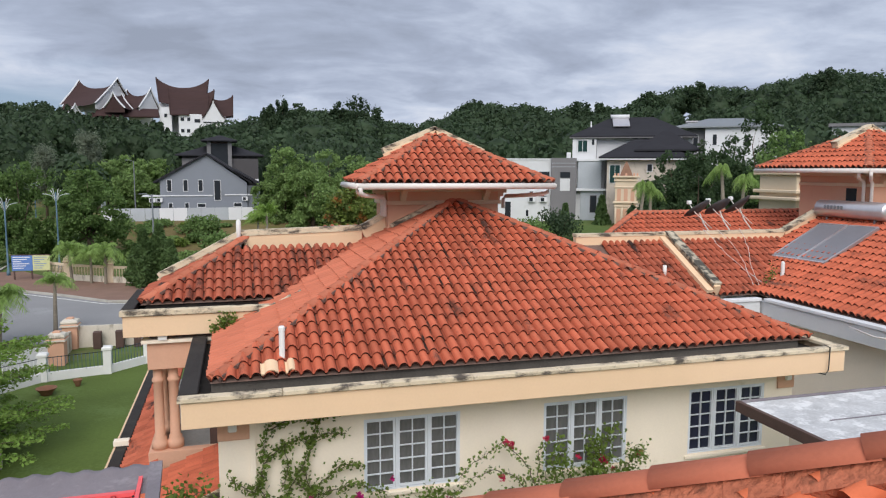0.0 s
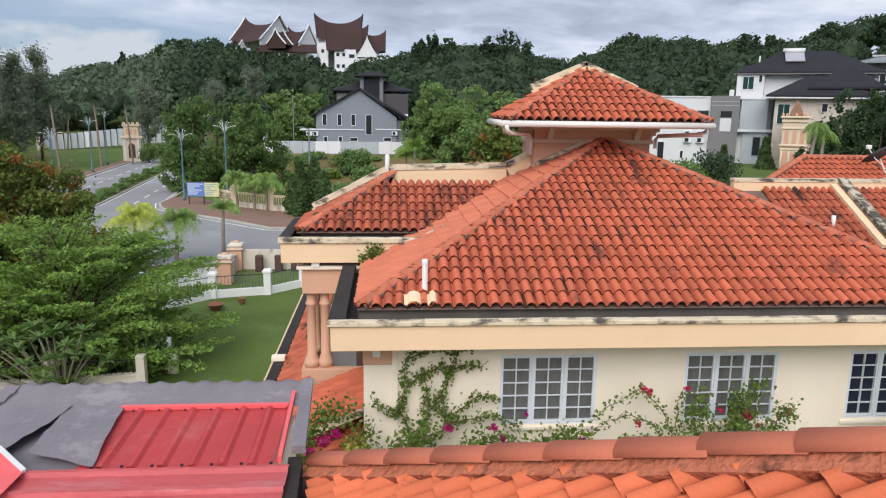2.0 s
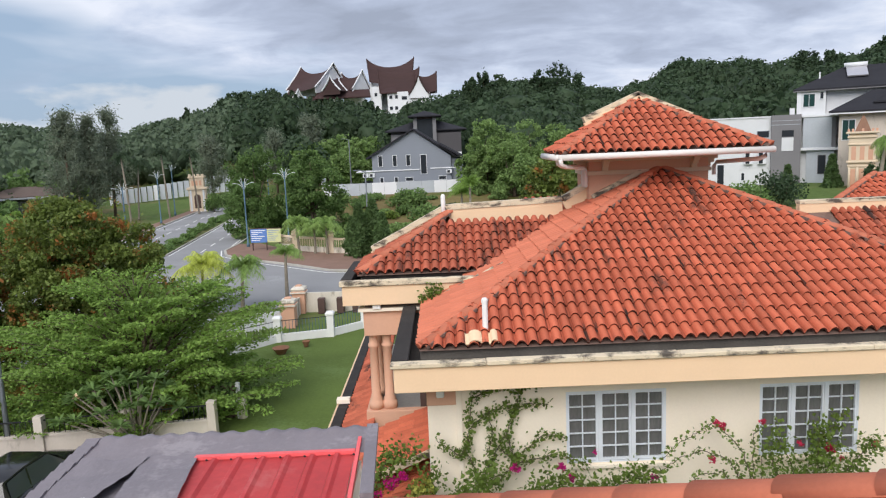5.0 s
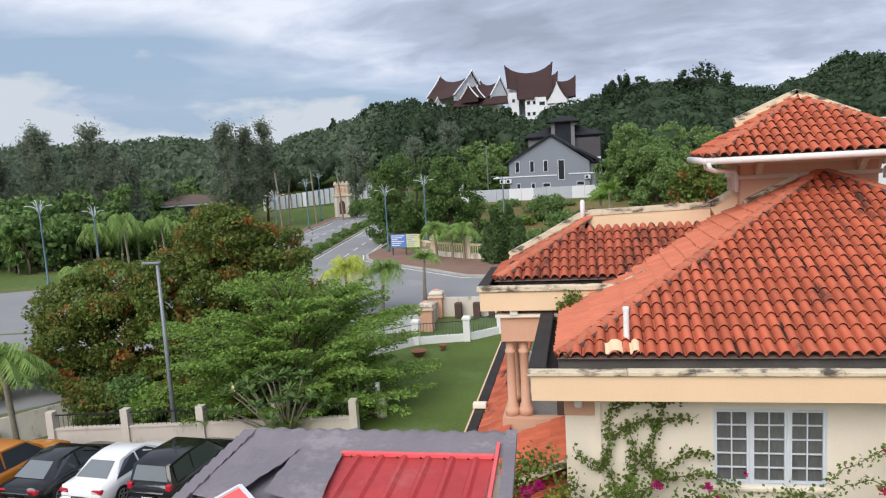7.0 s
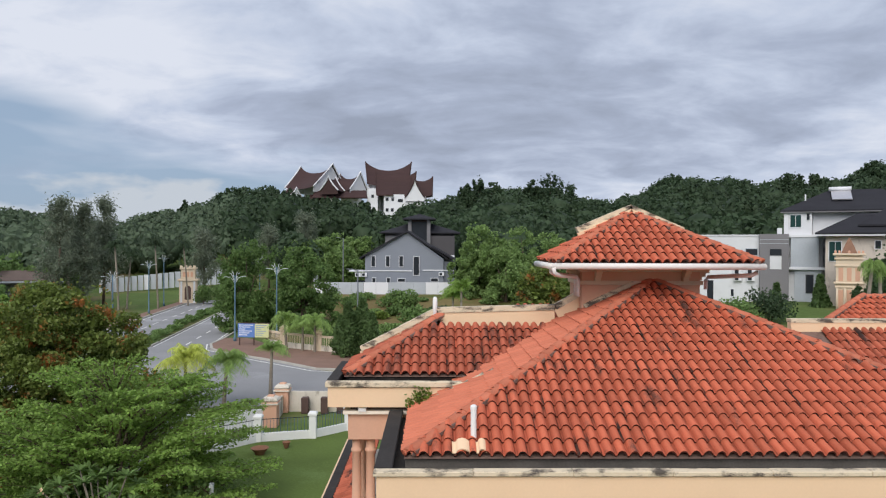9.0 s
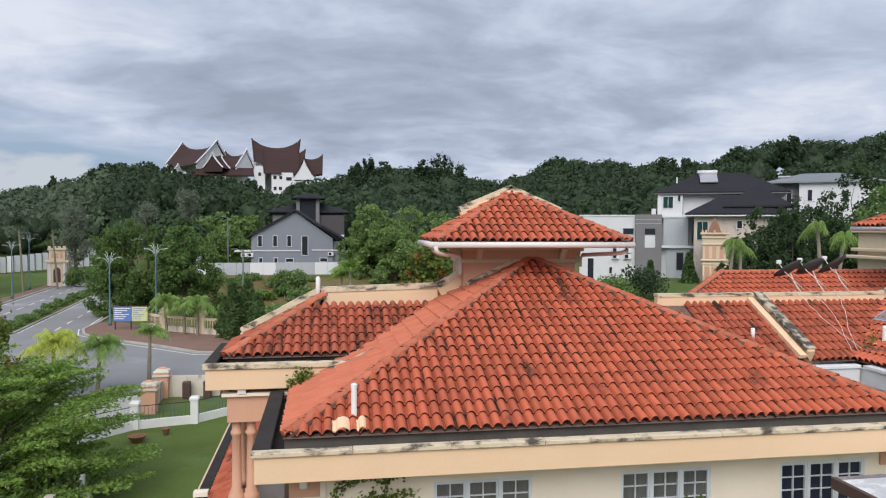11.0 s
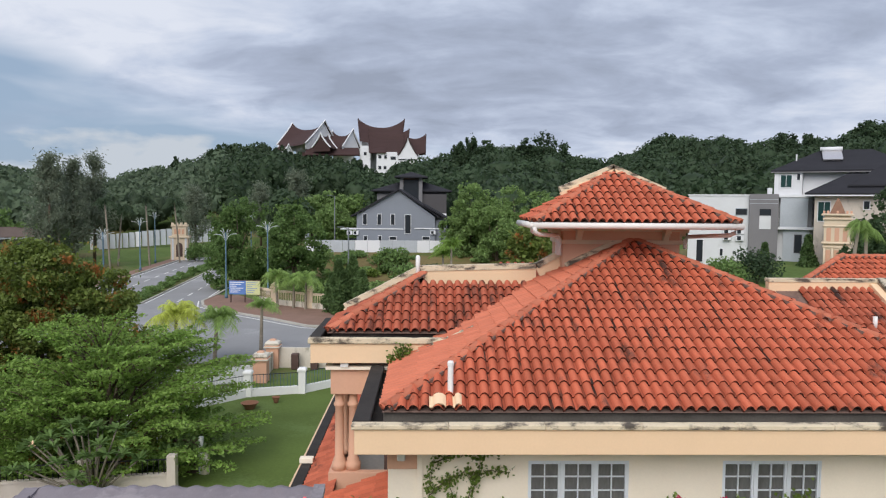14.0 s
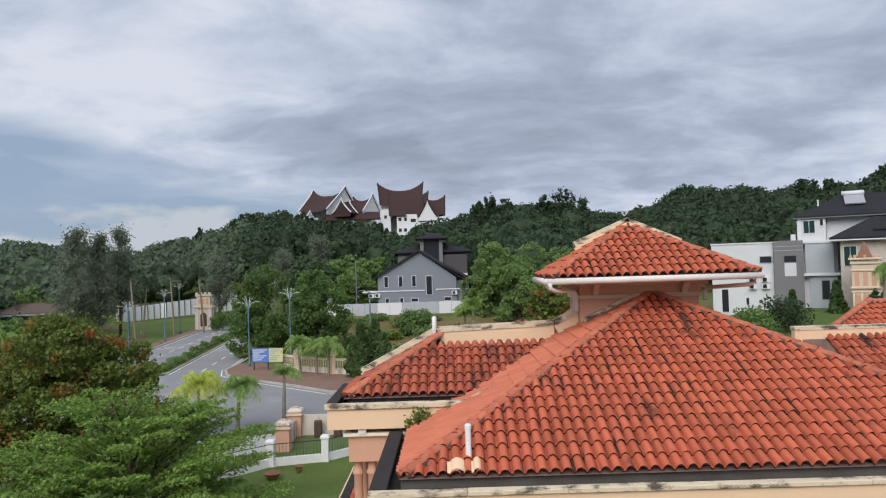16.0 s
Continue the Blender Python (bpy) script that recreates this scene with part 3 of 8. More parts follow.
def tower(house, fx, cy, tz, back):
    """The square lantern above the roof: walls with a string course, brackets, gutter, hipped tiles and a coping on the party wall."""
    cx = fx(TCX)
    t = thing("tower", "", "")
    t.parent = house
    bm = bmesh.new()
    box(bm, cx - 1.46, TCY - 1.5, 7.4, cx + 1.46, TCY + back * 0.6, tz - 0.05, 0.01)
    part("tower_wall", bm, M["pink"], t, "salmon rendered wall")
    for s, z0, z1 in ((0.06, tz - 0.50, tz - 0.40), (0.05, tz - 0.18, tz - 0.06)):
        boxpart("string_course", t, M["farcream"], cx - 1.46 - s, TCY - 1.5 - s, z0, cx + 1.46 + s, TCY - 1.5, z1, 0.01, "cream moulded string course")
        for sx in (-1, 1):
            boxpart("string_course", t, M["farcream"], cx + sx * 1.46, TCY - 1.497, z0, cx + sx * (1.46 + s), TCY + back * 0.6, z1, 0.01, "cream moulded string course")
    for sx in (-1, 1):
        for q in (0.0, 1.0):
            bm = bmesh.new()
            if q == 0.0:
                bx = cx + sx * 1.08
                for k in range(3):
                    box(bm, bx - 0.07, TCY - 1.62 - 0.09 * k, tz - 0.40 + 0.09 * k, bx + 0.07, TCY - 1.50, tz - 0.31 + 0.09 * k, 0.005)
            else:
                by = TCY - 1.2
                for k in range(3):
                    box(bm, min(cx + sx * 1.46, cx + sx * (1.6 + 0.09 * k)), by - 0.07, tz - 0.40 + 0.09 * k, max(cx + sx * 1.46, cx + sx * (1.6 + 0.09 * k)), by + 0.07, tz - 0.31 + 0.09 * k, 0.005)
            part("bracket", bm, M["farcream"], t, "stepped cream bracket")
    for sx in (-1, 1):
        boxpart("window_slot", t, M["dark"], cx + sx * 1.455, TCY - 0.95, tz - 0.98, cx + sx * 1.47, TCY - 0.55, tz - 0.56, 0)
    boxpart("soffit", t, M["pink"], cx - THW + 0.12, cy - THW + 0.12, tz - 0.06, cx + THW - 0.12, cy + max(back - 0.12, 0.0), tz - 0.02, 0.0)
    # half-round gutter on the sides that show
    for a, b in (((cx - THW - 0.04, cy - THW - 0.04), (cx + THW + 0.04, cy - THW - 0.04)), ((cx - THW - 0.04, cy - THW - 0.02), (cx - THW - 0.04, cy + back)), ((cx + THW + 0.04, cy - THW - 0.02), (cx + THW + 0.04, cy + back))):
        bm = bmesh.new()
        tube(bm, [(*a, tz - 0.01), (*b, tz - 0.01)], 0.075, 10)
        part("gutter", bm, M["pipe"], t, "round white gutter", True)
    for sx, dy in ((-1, 0.25), (-1, -0.18), (1, 0.15)):
        x = cx + sx * THW
        y = cy - THW + 0.1 + dy if sx < 0 else cy - THW + 0.2
        ex, ey = cx + sx * 1.56, TCY - 1.60 + (0.3 if dy > 0.2 else 0)
        tubepart("downpipe", t, M["pipe"], [(x, y, tz - 0.04), (x + 0.02 * -sx, y + 0.02, tz - 0.16), (x - sx * 0.12, y + 0.1, tz - 0.22), (ex + sx * 0.06, ey, tz - 0.30), (ex, ey, tz - 0.38), (ex, ey, 8.32 if sx < 0 else 8.5)], 0.05, 8, "white plastic downpipe")
    roof = thing("tower_roof", "", "")
    roof.parent = house
    k2 = 0.53
    ap = Vector((cx, cy, tz + 0.05 + k2 * THW))
    cs = [Vector((cx + a * THW, cy + b * THW, tz + 0.05)) for a, b in ((-1, -1), (1, -1), (1, 1), (-1, 1))]
    party = ((0, cy + back + 0.001, 0), (0, 1, 0))
    low = [cs[0], cs[1], Vector((cx + THW, cy + back, tz + 0.05)), Vector((cx - THW, cy + back, tz + 0.05))]
    bm = bmesh.new()
    vs = [bm.verts.new(c - Vector((0, 0, 0.02))) for c in low]
    va = bm.verts.new(ap - Vector((0, 0, 0.02)))
    for i in range(4):
        bm.faces.new((vs[i], vs[(i + 1) % 4], va))
    part("roof_deck", bm, M["mortar"], roof)
    sl = Vector((0, 1, k2)).normalized()
    rows = int(THW * math.hypot(1, k2) / TL) + 1
    c45 = lambda p, q: (tuple(p), q)
    tiled(roof, cs[0], (1, 0, 0), (0, 1, k2), 0, 2 * THW, rows, M["tile"], [c45(cs[0], (-1, 1, 0)), c45(cs[1], (1, 1, 0))], seed=5)
    tiled(roof, cs[3], (0, -1, 0), (1, 0, k2), 0, 2 * THW, rows, M["tile"], [c45(cs[0], (1, -1, 0)), c45(cs[3], (1, 1, 0)), party], seed=6)
    tiled(roof, cs[1], (0, 1, 0), (-1, 0, k2), 0, 2 * THW, rows, M["tile"], [c45(cs[1], (-1, -1, 0)), c45(cs[2], (-1, 1, 0)), party], seed=7)
    for c in cs if back else cs[:2]:
        hip_caps(roof, c + Vector((0, 0, 0.02)), ap, M["hipcap"], 0.10)
    for sx in (-1, 1):
        lo = Vector((cx + sx * 1.4, cy, tz + 0.05 + k2 * (THW - 1.4)))
        beampart("coping", roof, M["coping"], lo + Vector((0, 0, 0.36)), ap + Vector((0, 0, 0.21)), 0.28, 0.22, "stained cream coping on the party wall")
        beampart("flashing", roof, M["peach"], lo + Vector((0, -0.15, 0.20)), ap + Vector((0, -0.15, 0.10)), 0.10, 0.2)


def hipped_main(house, fx, mirror, detailed):
    roof = thing("main_roof", "", "")
    roof.parent = house
    e0, e1 = sorted((fx(EX0), fx(EX1)))
    ax = fx(AX)
    A = Vector((ax, AY, AZ))
    fl, fr = Vector((e0, EY, EZ)), Vector((e1, EY, EZ))
    yb = 7.9
    bm = bmesh.new()
    v = [bm.verts.new(p) for p in ((e0, EY, EZ - 0.02), (e1, EY, EZ - 0.02), (e1, yb, EZ - 0.02), (e0, yb, EZ - 0.02), (ax, AY, AZ - 0.02), (ax, yb, AZ - 0.02))]
    for f in ((0, 1, 4), (1, 2, 5, 4), (3, 0, 4, 5), (0, 3, 2, 1), (2, 3, 5)):
        bm.faces.new([v[i] for i in f])
    part("roof_deck", bm, M["mortar"], roof)
    rows = int((ax - e0) * math.hypot(1, K) / TL) + 2
    sng = (2.0, 12.0, 0, 6) if detailed else None
    box_cut = [((0, 6.52, 0), (0, 1, 0))]
    tiled(roof, fl, (1, 0, 0), (0, 1, K), 0, e1 - e0, rows, M["tile"], [(tuple(fl), (-1, 1, 0)), (tuple(fr), (1, 1, 0)), *box_cut], sng, 11)
    tiled(roof, (e0, yb, EZ), (0, -1, 0), (1, 0, K), 0, yb - EY, rows, M["tile" if mirror else "tileflat"], [(tuple(fl), (1, -1, 0)), ((ax, 0, 0), (1, 0, 0))], None, 12)
    tiled(roof, (e1, EY, EZ), (0, 1, 0), (-1, 0, K), 0, yb - EY, rows, M["tile"], [(tuple(fr), (-1, -1, 0)), ((ax, 0, 0), (-1, 0, 0))], None, 13)
    up = Vector((0, 0, 0.03))
    hip_caps(roof, fl + up + Vector((0.06, 0.06, 0.0)), A + up, M["hipcap"], 0.11, 0.36, True, 0.7)
    hip_caps(roof, fr + up + Vector((-0.06, 0.06, 0.0)), A + up, M["hipcap"], 0.11, 0.36, True, 0.7)
    return roof


def villa(name, label, fx, mirror, detailed):
    house = thing(name, label, "house", "twin villas")
    lo = lambda a, b: sorted((fx(a), fx(b)))
    holes = [(2.92, 4.67, 3.83, 5.15), (6.31, 8.05, 3.83, 5.15), (9.44, 11.21, 3.83, 5.15)]
    x0, x1 = lo(0.5, 11.9)
    bm = bmesh.new()
    walls_with_openings(bm, x0, x1, -0.1, 5.54, 0.79, 0.99, [(*lo(h[0], h[1]), h[2], h[3]) for h in holes])
    part("front_wall", bm, M["cream"], house, "cream painted wall")
    boxpart("side_wall", house, M["cream"], x0, 0.99, -0.1, x0 + 0.2, 7.85, 5.9, 0)
    boxpart("side_wall", house, M["greywall"] if not mirror else M["cream"], x1 - 0.2, 0.99, -0.1, x1, 7.85, 5.9, 0)
    boxpart("back_wall", house, M["cream"], x0, 7.86, -0.1, x1, 8.0, 7.0, 0)
    if detailed:
        for i, h in enumerate(holes):
            casement(house, *h, 0.84, M["navy"] if i == 2 else M["curtain"])
            # Charcoal plate close behind the opening stands in for the unlit room.
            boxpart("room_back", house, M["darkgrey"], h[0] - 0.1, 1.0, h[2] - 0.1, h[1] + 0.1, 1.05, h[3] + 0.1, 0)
    f0, f1 = lo(0.0, 12.4)
    # fascia beams, copings and the box gutter behind them
    boxpart("fascia", house, M["peach"], f0, 0.0, 5.53, f1, 0.09, 5.95, 0.008, "peach painted fascia beam")
    boxpart("fascia", house, M["peach"] if not mirror else M["greywall"], f0, 0.092, 5.53, f0 + 0.09, 6.6, 5.95, 0.008)
    boxpart("fascia", house, M["peach"], f1 - 0.09, 0.092, 5.53, f1, 5.0, 5.95, 0.008)
    boxpart("soffit", house, M["cream"], f0 + 0.09, 0.09, 5.535, f1 - 0.09, 0.785, 5.575, 0)
    # Salmon strip along the wall top draws the shadow line below the soffit.
    boxpart("drip_band", house, M["pink"], f0 + 0.5, 0.74, 5.46, f1 - 0.5, 0.786, 5.53, 0, "salmon strip drawn as the shadow line under the eave")
    boxpart("soffit", house, M["cream"], f0 + 0.09, 0.79, 5.535, x0 - 0.002, 6.6, 5.575, 0)
    # Gutter floor, back and inner wall are coloured darker than the coping.
    boxpart("gutter_floor", house, M["gutterc"], f0 + 0.09, 0.09, 5.80, f1 - 0.09, 0.75, 5.84, 0, "dark gutter floor")
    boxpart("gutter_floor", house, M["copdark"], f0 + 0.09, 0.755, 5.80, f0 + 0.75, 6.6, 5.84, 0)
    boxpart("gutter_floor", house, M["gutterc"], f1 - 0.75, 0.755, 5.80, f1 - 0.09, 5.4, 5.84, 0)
    boxpart("gutter_back", house, M["gutterc"], f0 + 0.42, 0.76, 5.845, f1 - 0.45, 0.80, 6.04, 0)
    n = 8
    for i in range(n):
        a, b = f0 - 0.05 + (f1 - f0 + 0.1) * i / n, f0 - 0.05 + (f1 - f0 + 0.1) * (i + 1) / n
        boxpart("coping", house, M["coping"], a + 0.002, -0.05, 5.952 + 0.002 * (i % 2), b - 0.002, 0.15, 6.03 + 0.003 * (i % 3), 0.012, "stained cream coping")
    boxpart("gutter_lip", house, M["copdark"], f0 + 0.24, 0.152, 5.845, f1 - 0.24, 0.21, 6.0, 0.01, "dark inner gutter wall")
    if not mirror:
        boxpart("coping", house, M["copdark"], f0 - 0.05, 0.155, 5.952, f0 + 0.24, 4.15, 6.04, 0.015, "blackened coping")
        boxpart("coping", house, M["coping"], f1 - 0.19, 0.155, 5.952, f1 + 0.05, 4.95, 6.03, 0.012)
    else:
        boxpart("coping", house, M["farwhite"], f0 - 0.05, 0.155, 5.952, f0 + 0.19, 4.9, 6.04, 0.012, "white painted coping")
    hipped_main(house, fx, mirror, detailed)
    tower(house, fx, 8.05 if mirror else 7.45, TZ + 0.40 if mirror else TZ, THW if mirror else 0.0)
    return house


main = villa("main_villa", "cream two-storey villa with a terracotta hipped roof and lantern tower", lambda x: x, False, True)
twin = villa("twin_villa", "mirrored cream villa with a terracotta hipped roof and solar heater", lambda x: 27.0 - x, True, False)

# corner pilaster, brackets and vent pipes of the main villa
bm = bmesh.new()
box(bm, 0.49, 0.74, 5.02, 1.0, 0.788, 5.45, 0.008)
part("corner_block", bm, M["pink"], main, "salmon corner block under the eave")
boxpart("bracket", main, M["white"], 0.66, 0.66, 5.18, 0.80, 0.738, 5.40, 0.02)
boxpart("corner_block", main, M["pink"], 11.5, 0.74, 5.02, 11.9, 0.788, 5.45, 0.008)
boxpart("bracket", main, M["white"], 11.64, 0.66, 5.2, 11.78, 0.738, 5.40, 0.02)
boxpart("pilaster", main, M["cream"], 1.0, 0.75, 2.5, 1.10, 0.788, 5.45, 0.005)
tubepart("eave_cable", main, M["iron"], [(11.98, 0.1, 6.06), (11.96, -0.07, 6.05), (11.95, -0.07, 5.6), (11.93, -0.02, 5.5), (11.8, 0.3, 5.5)], 0.012, 6, "black cable over the fascia")


def vent_pipe(x, y, h, tilt=0.0):
    z = EZ + K * (y - EY)
    p = thing("vent_pipe", "white plastic vent pipe standing on the tiled roof", "vent pipe", "vent pipes", at=(x, y, z))
    bm = bmesh.new()
    lathe(bm, [(0.05, -0.1), (0.05, h - 0.08), (0.056, h - 0.08), (0.056, h - 0.02), (0.04, h)], seg=12)
    part("pipe", bm, M["white"], p, smooth=False)
    return p


vp = vent_pipe(1.57, 1.0, 0.64)
bm = bmesh.new()
for dx, wd in ((-0.37, 0.29), (0.03, 0.17)):
    tv, tf = tile_shape(wd, 0.26)
    vs = [bm.verts.new((dx + a, -0.38 + b * 0.97, c * 0.7 + 0.085 + K * (-0.38 + b))) for a, b, c in tv]
    for q in tf:
        bm.faces.new([vs[i] for i in q])
part("flashing_tile", bm, M["peach"], vp, "cream painted flashing tiles", True)

# the west wing: higher eave, hipped tiles, party-wall parapet
WX, WY, WZ = -1.36, 4.1, 6.65
boxpart("fascia", main, M["peach"], WX, WY, 6.10, 2.3, WY + 0.09, 6.53, 0.008, "peach painted fascia of the wing")
boxpart("fascia", main, M["peach"], WX, WY + 0.092, 6.10, WX + 0.09, 6.7, 6.53, 0.008)
boxpart("coping", main, M["coping"], WX - 0.05, WY - 0.05, 6.532, 2.0, WY + 0.14, WZ, 0.012)
boxpart("coping", main, M["copdark"], WX - 0.05, WY + 0.145, 6.532, WX + 0.2, 6.8, WZ + 0.01, 0.012)
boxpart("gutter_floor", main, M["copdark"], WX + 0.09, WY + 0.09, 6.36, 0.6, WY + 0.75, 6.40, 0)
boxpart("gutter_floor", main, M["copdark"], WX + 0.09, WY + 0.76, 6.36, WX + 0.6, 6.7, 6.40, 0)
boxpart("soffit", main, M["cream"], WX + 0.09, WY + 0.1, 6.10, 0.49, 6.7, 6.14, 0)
# Back plates added to close the gap below the wing tiles.
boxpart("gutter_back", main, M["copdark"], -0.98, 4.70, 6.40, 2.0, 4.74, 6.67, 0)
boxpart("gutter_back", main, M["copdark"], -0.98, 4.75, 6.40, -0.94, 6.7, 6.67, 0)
wroof = thing("wing_roof", "", "")
wroof.parent = main
wo = Vector((-1.08, 4.62, 6.68))
KW = 0.5
bm = bmesh.new()
v = [bm.verts.new(p) for p in ((-1.08, 4.62, 6.66), (4.6, 4.62, 6.66), (4.6, 6.45, 6.66 + KW * 1.83), (0.75, 6.45, 6.66 + KW * 1.83), (-1.08, 6.45, 6.66))]
for f in ((0, 1, 2, 3), (0, 3, 4)):
    bm.faces.new([v[i] for i in f])
part("roof_deck", bm, M["mortar"], wroof)
tiled(wroof, wo, (1, 0, 0), (0, 1, KW), 0, 5.6, 8, M["tile_old"], [(tuple(wo), (-1, 1, 0)), ((0, 6.42, 0), (0, 1, 0))], None, 21)
tiled(wroof, (wo.x, 6.75, wo.z), (0, -1, 0), (1, 0, KW), 0, 2.2, 8, M["tile_old"], [(tuple(wo), (1, -1, 0)), ((0, 6.7, 0), (0, 1, 0))], None, 22)
hip_caps(wroof, wo + Vector((0.05, 0.05, 0.03)), Vector((1.0, 6.7, 7.76)), M["hipcap"], 0.11)
# parapet: down the hip side, level, then up to the tower
for a, b, lab in (((-0.95, 6.82, 7.02), (0.95, 6.82, 8.0), "stained cream coping"), ((0.95, 6.82, 8.0), (3.9, 6.82, 8.08), "stained cream coping"), ((3.9, 6.82, 8.08), (4.66, 6.82, 8.5), "stained cream coping")):
    beampart("coping", main, M["coping"], a, b, 0.26, 0.13, lab)
    q = Vector((0, -0.02, -0.13))
    beampart("parapet", main, M["peach"], Vector(a) + q, Vector(b) + q, 0.17, 0.55, "peach painted parapet")
tubepart("vent_post", main, M["white"], [(0.92, 6.72, 7.6), (0.92, 6.72, 8.22), (0.92, 6.72, 8.27)], [0.06, 0.06, 0.03], 10, "white vent post")
beampart("flashing", main, M["coping"], (0.55, 4.06, 6.20), (2.15, 4.06, 6.95), 0.12, 0.1, "cream mortar flashing")
beampart("flashing", main, M["coping"], (4.55, 6.36, 8.12), (5.75, 6.36, 8.70), 0.12, 0.1, "cream flashing against the tower")

# the balcony below the wing
bal = thing("balcony", "", "")
bal.parent = main
boxpart("beam", bal, M["pink"], -0.95, 4.3, 5.36, 0.48, 4.75, 5.92, 0.01)
boxpart("beam", bal, M["pink"], -0.95, 4.76, 5.36, -0.55, 7.6, 5.92, 0.01)
boxpart("cornice", bal, M["cream"], -1.05, 4.2, 5.925, 0.48, 7.6, 6.0, 0.01)
boxpart("ceiling_strip", bal, M["brown"], -0.9, 4.3, 6.02, 0.48, 7.5, 6.09, 0)
boxpart("post_block", bal, M["white"], -0.72, 4.16, 6.0, -0.55, 4.3, 6.1, 0)
boxpart("half_wall", bal, M["pink"], -1.0, 4.25, 2.2, 0.48, 4.45, 3.62, 0.01)
boxpart("half_wall", bal, M["pink"], -1.0, 4.46, 2.2, -0.8, 7.6, 3.62, 0.01)
boxpart("inner_wall", bal, M["brown"], 0.2, 4.8, 3.0, 0.48, 7.6, 4.6, 0)
boxpart("inner_wall", bal, M["cream"], 0.1, 4.78, 4.6, 0.46, 7.6, 5.36, 0)
boxpart("balcony_floor", bal, M["kerb"], -0.8, 4.45, 2.95, 0.49, 7.6, 3.05, 0)
for i, (cx, cy) in enumerate(((-0.78, 4.5), (-0.48, 4.52), (-0.78, 5.55), (-0.78, 6.6), (-0.78, 7.4))):
    bm = bmesh.new()
    lathe(bm, [(0.17, 0), (0.17, 0.16), (0.13, 0.18), (0.14, 0.24), (0.105, 0.28), (0.10, 0.9), (0.095, 1.42), (0.125, 1.45), (0.125, 1.5), (0.098, 1.53), (0.095, 1.70), (0.15, 1.74)], (cx, cy, 3.62), 14)
    part("column", bm, M["pink"], bal, "salmon column with a moulded base", True)

# porch roof at the side and the low roof by the front corner
porch = thing("porch_roof", "", "")
porch.parent = main
tiled(porch, (-1.62, 13.0, 2.98), (0, -1, 0), (1, 0, 0.5), 0, 9.6, 3, M["tile_old"], [((-0.82, 0, 0), (1, 0, 0))], None, 31)
sheet("roof_deck", porch, M["mortar"], [(-1.62, 3.4, 2.96), (-0.82, 3.4, 3.36), (-0.82, 13, 3.36), (-1.62, 13, 2.96)])
boxpart("gutter_wall", porch, M["copdark"], -1.95, 3.4, 2.75, -1.70, 13.0, 3.06, 0.01, "blackened gutter wall")
boxpart("gutter_wall", porch, M["peach"], -2.0, 3.4, 2.6, -1.955, 13.0, 3.05, 0.005)
boxpart("gutter_wall", porch, M["cream"], -2.0, 6.3, 3.07, -1.66, 6.5, 3.2, 0.01)
boxpart("lower_wall", porch, M["cream"], -1.5, 3.6, -0.1, 0.4, 13.0, 2.7, 0.0)
boxpart("gutter_wall", porch, M["copdark"], -1.75, -0.6, 2.35, -1.5, 3.35, 2.62, 0.01)
low = thing("low_roof", "", "")
low.parent = main
tiled(low, (-1.45, 3.5, 2.55), (0, -1, 0), (1, 0, 0.42), 0, 4.6, 7, M["tile"], [((0.48, 0, 0), (1, 0, 0)), ((0, -0.9, 0), (0, -1, 0))], None, 32)
sheet("roof_deck", low, M["mortar"], [(-1.45, -0.9, 2.53), (0.48, -0.9, 3.34), (0.48, 3.5, 3.34), (-1.45, 3.5, 2.53)])
boxpart("lower_wall", low, M["cream"], -1.3, -0.7, -0.1, 0.48, 3.5, 2.5, 0)
beampart("verge", low, M["coping"], (-1.1, 1.3, 3.35), (0.48, 1.3, 4.0), 0.12, 0.14)
tiled(low, (-1.1, 3.5, 3.28), (0, -1, 0), (1, 0, 0.42), 0, 2.2, 6, M["tile"], [((0.48, 0, 0), (1, 0, 0))], None, 33)

# the recess between the villas: two slopes, party walls, level parapet
rec = thing("party_wall_roof", "low tiled roof between the villas with stained party-wall parapets", "roof")
tiled(rec, (11.2, 5.5, 6.05), (1, 0, 0), (0, 1, 0.54), 0, 2.2, 9, M["tile_old"], [((0, 7.85, 0), (0, 1, 0))], None, 41)
tiled(rec, (13.6, 5.5, 6.05), (1, 0, 0), (0, 1, 0.54), 0, 3.8, 9, M["tile_old"], [((0, 7.85, 0), (0, 1, 0))], None, 42)
sheet("roof_deck", rec, M["mortar"], [(10.6, 5.5, 6.03), (17, 5.5, 6.03), (17, 7.9, 7.32), (10.6, 7.9, 7.32)])
for a, b in (((10.4, 7.95, 7.62), (17.7, 7.95, 7.62)), ((17.7, 7.95, 7.62), (19.4, 7.95, 8.45)), ((13.5, 5.45, 6.42), (13.5, 7.85, 7.66))):
    beampart("coping", rec, M["lichen" if a[0] == b[0] else "coping"], a, b, 0.28, 0.09, "lichen-stained coping")
    q = Vector((0, -0.02, -0.092))
    beampart("parapet", rec, M["peach"], Vector(a) + q, Vector(b) + q, 0.2, 0.32)
beampart("flashing", rec, M["peach"], (13.25, 5.4, 6.24), (13.25, 7.8, 7.5), 0.2, 0.1)
boxpart("fascia", rec, M["greywall"], 12.42, 5.0, 5.5, 14.55, 5.08, 5.95, 0.005)
boxpart("coping", rec, M["farwhite"], 12.42, 4.95, 5.952, 14.55, 5.16, 6.04, 0.01, "white painted coping")
boxpart("gutter_floor", rec, M["gutterc"], 12.42, 5.09, 5.8, 14.6, 5.6, 5.84, 0)
boxpart("recess_wall", rec, M["greywall"], 11.9, 5.6, -0.1, 15.1, 5.75, 5.9, 0)
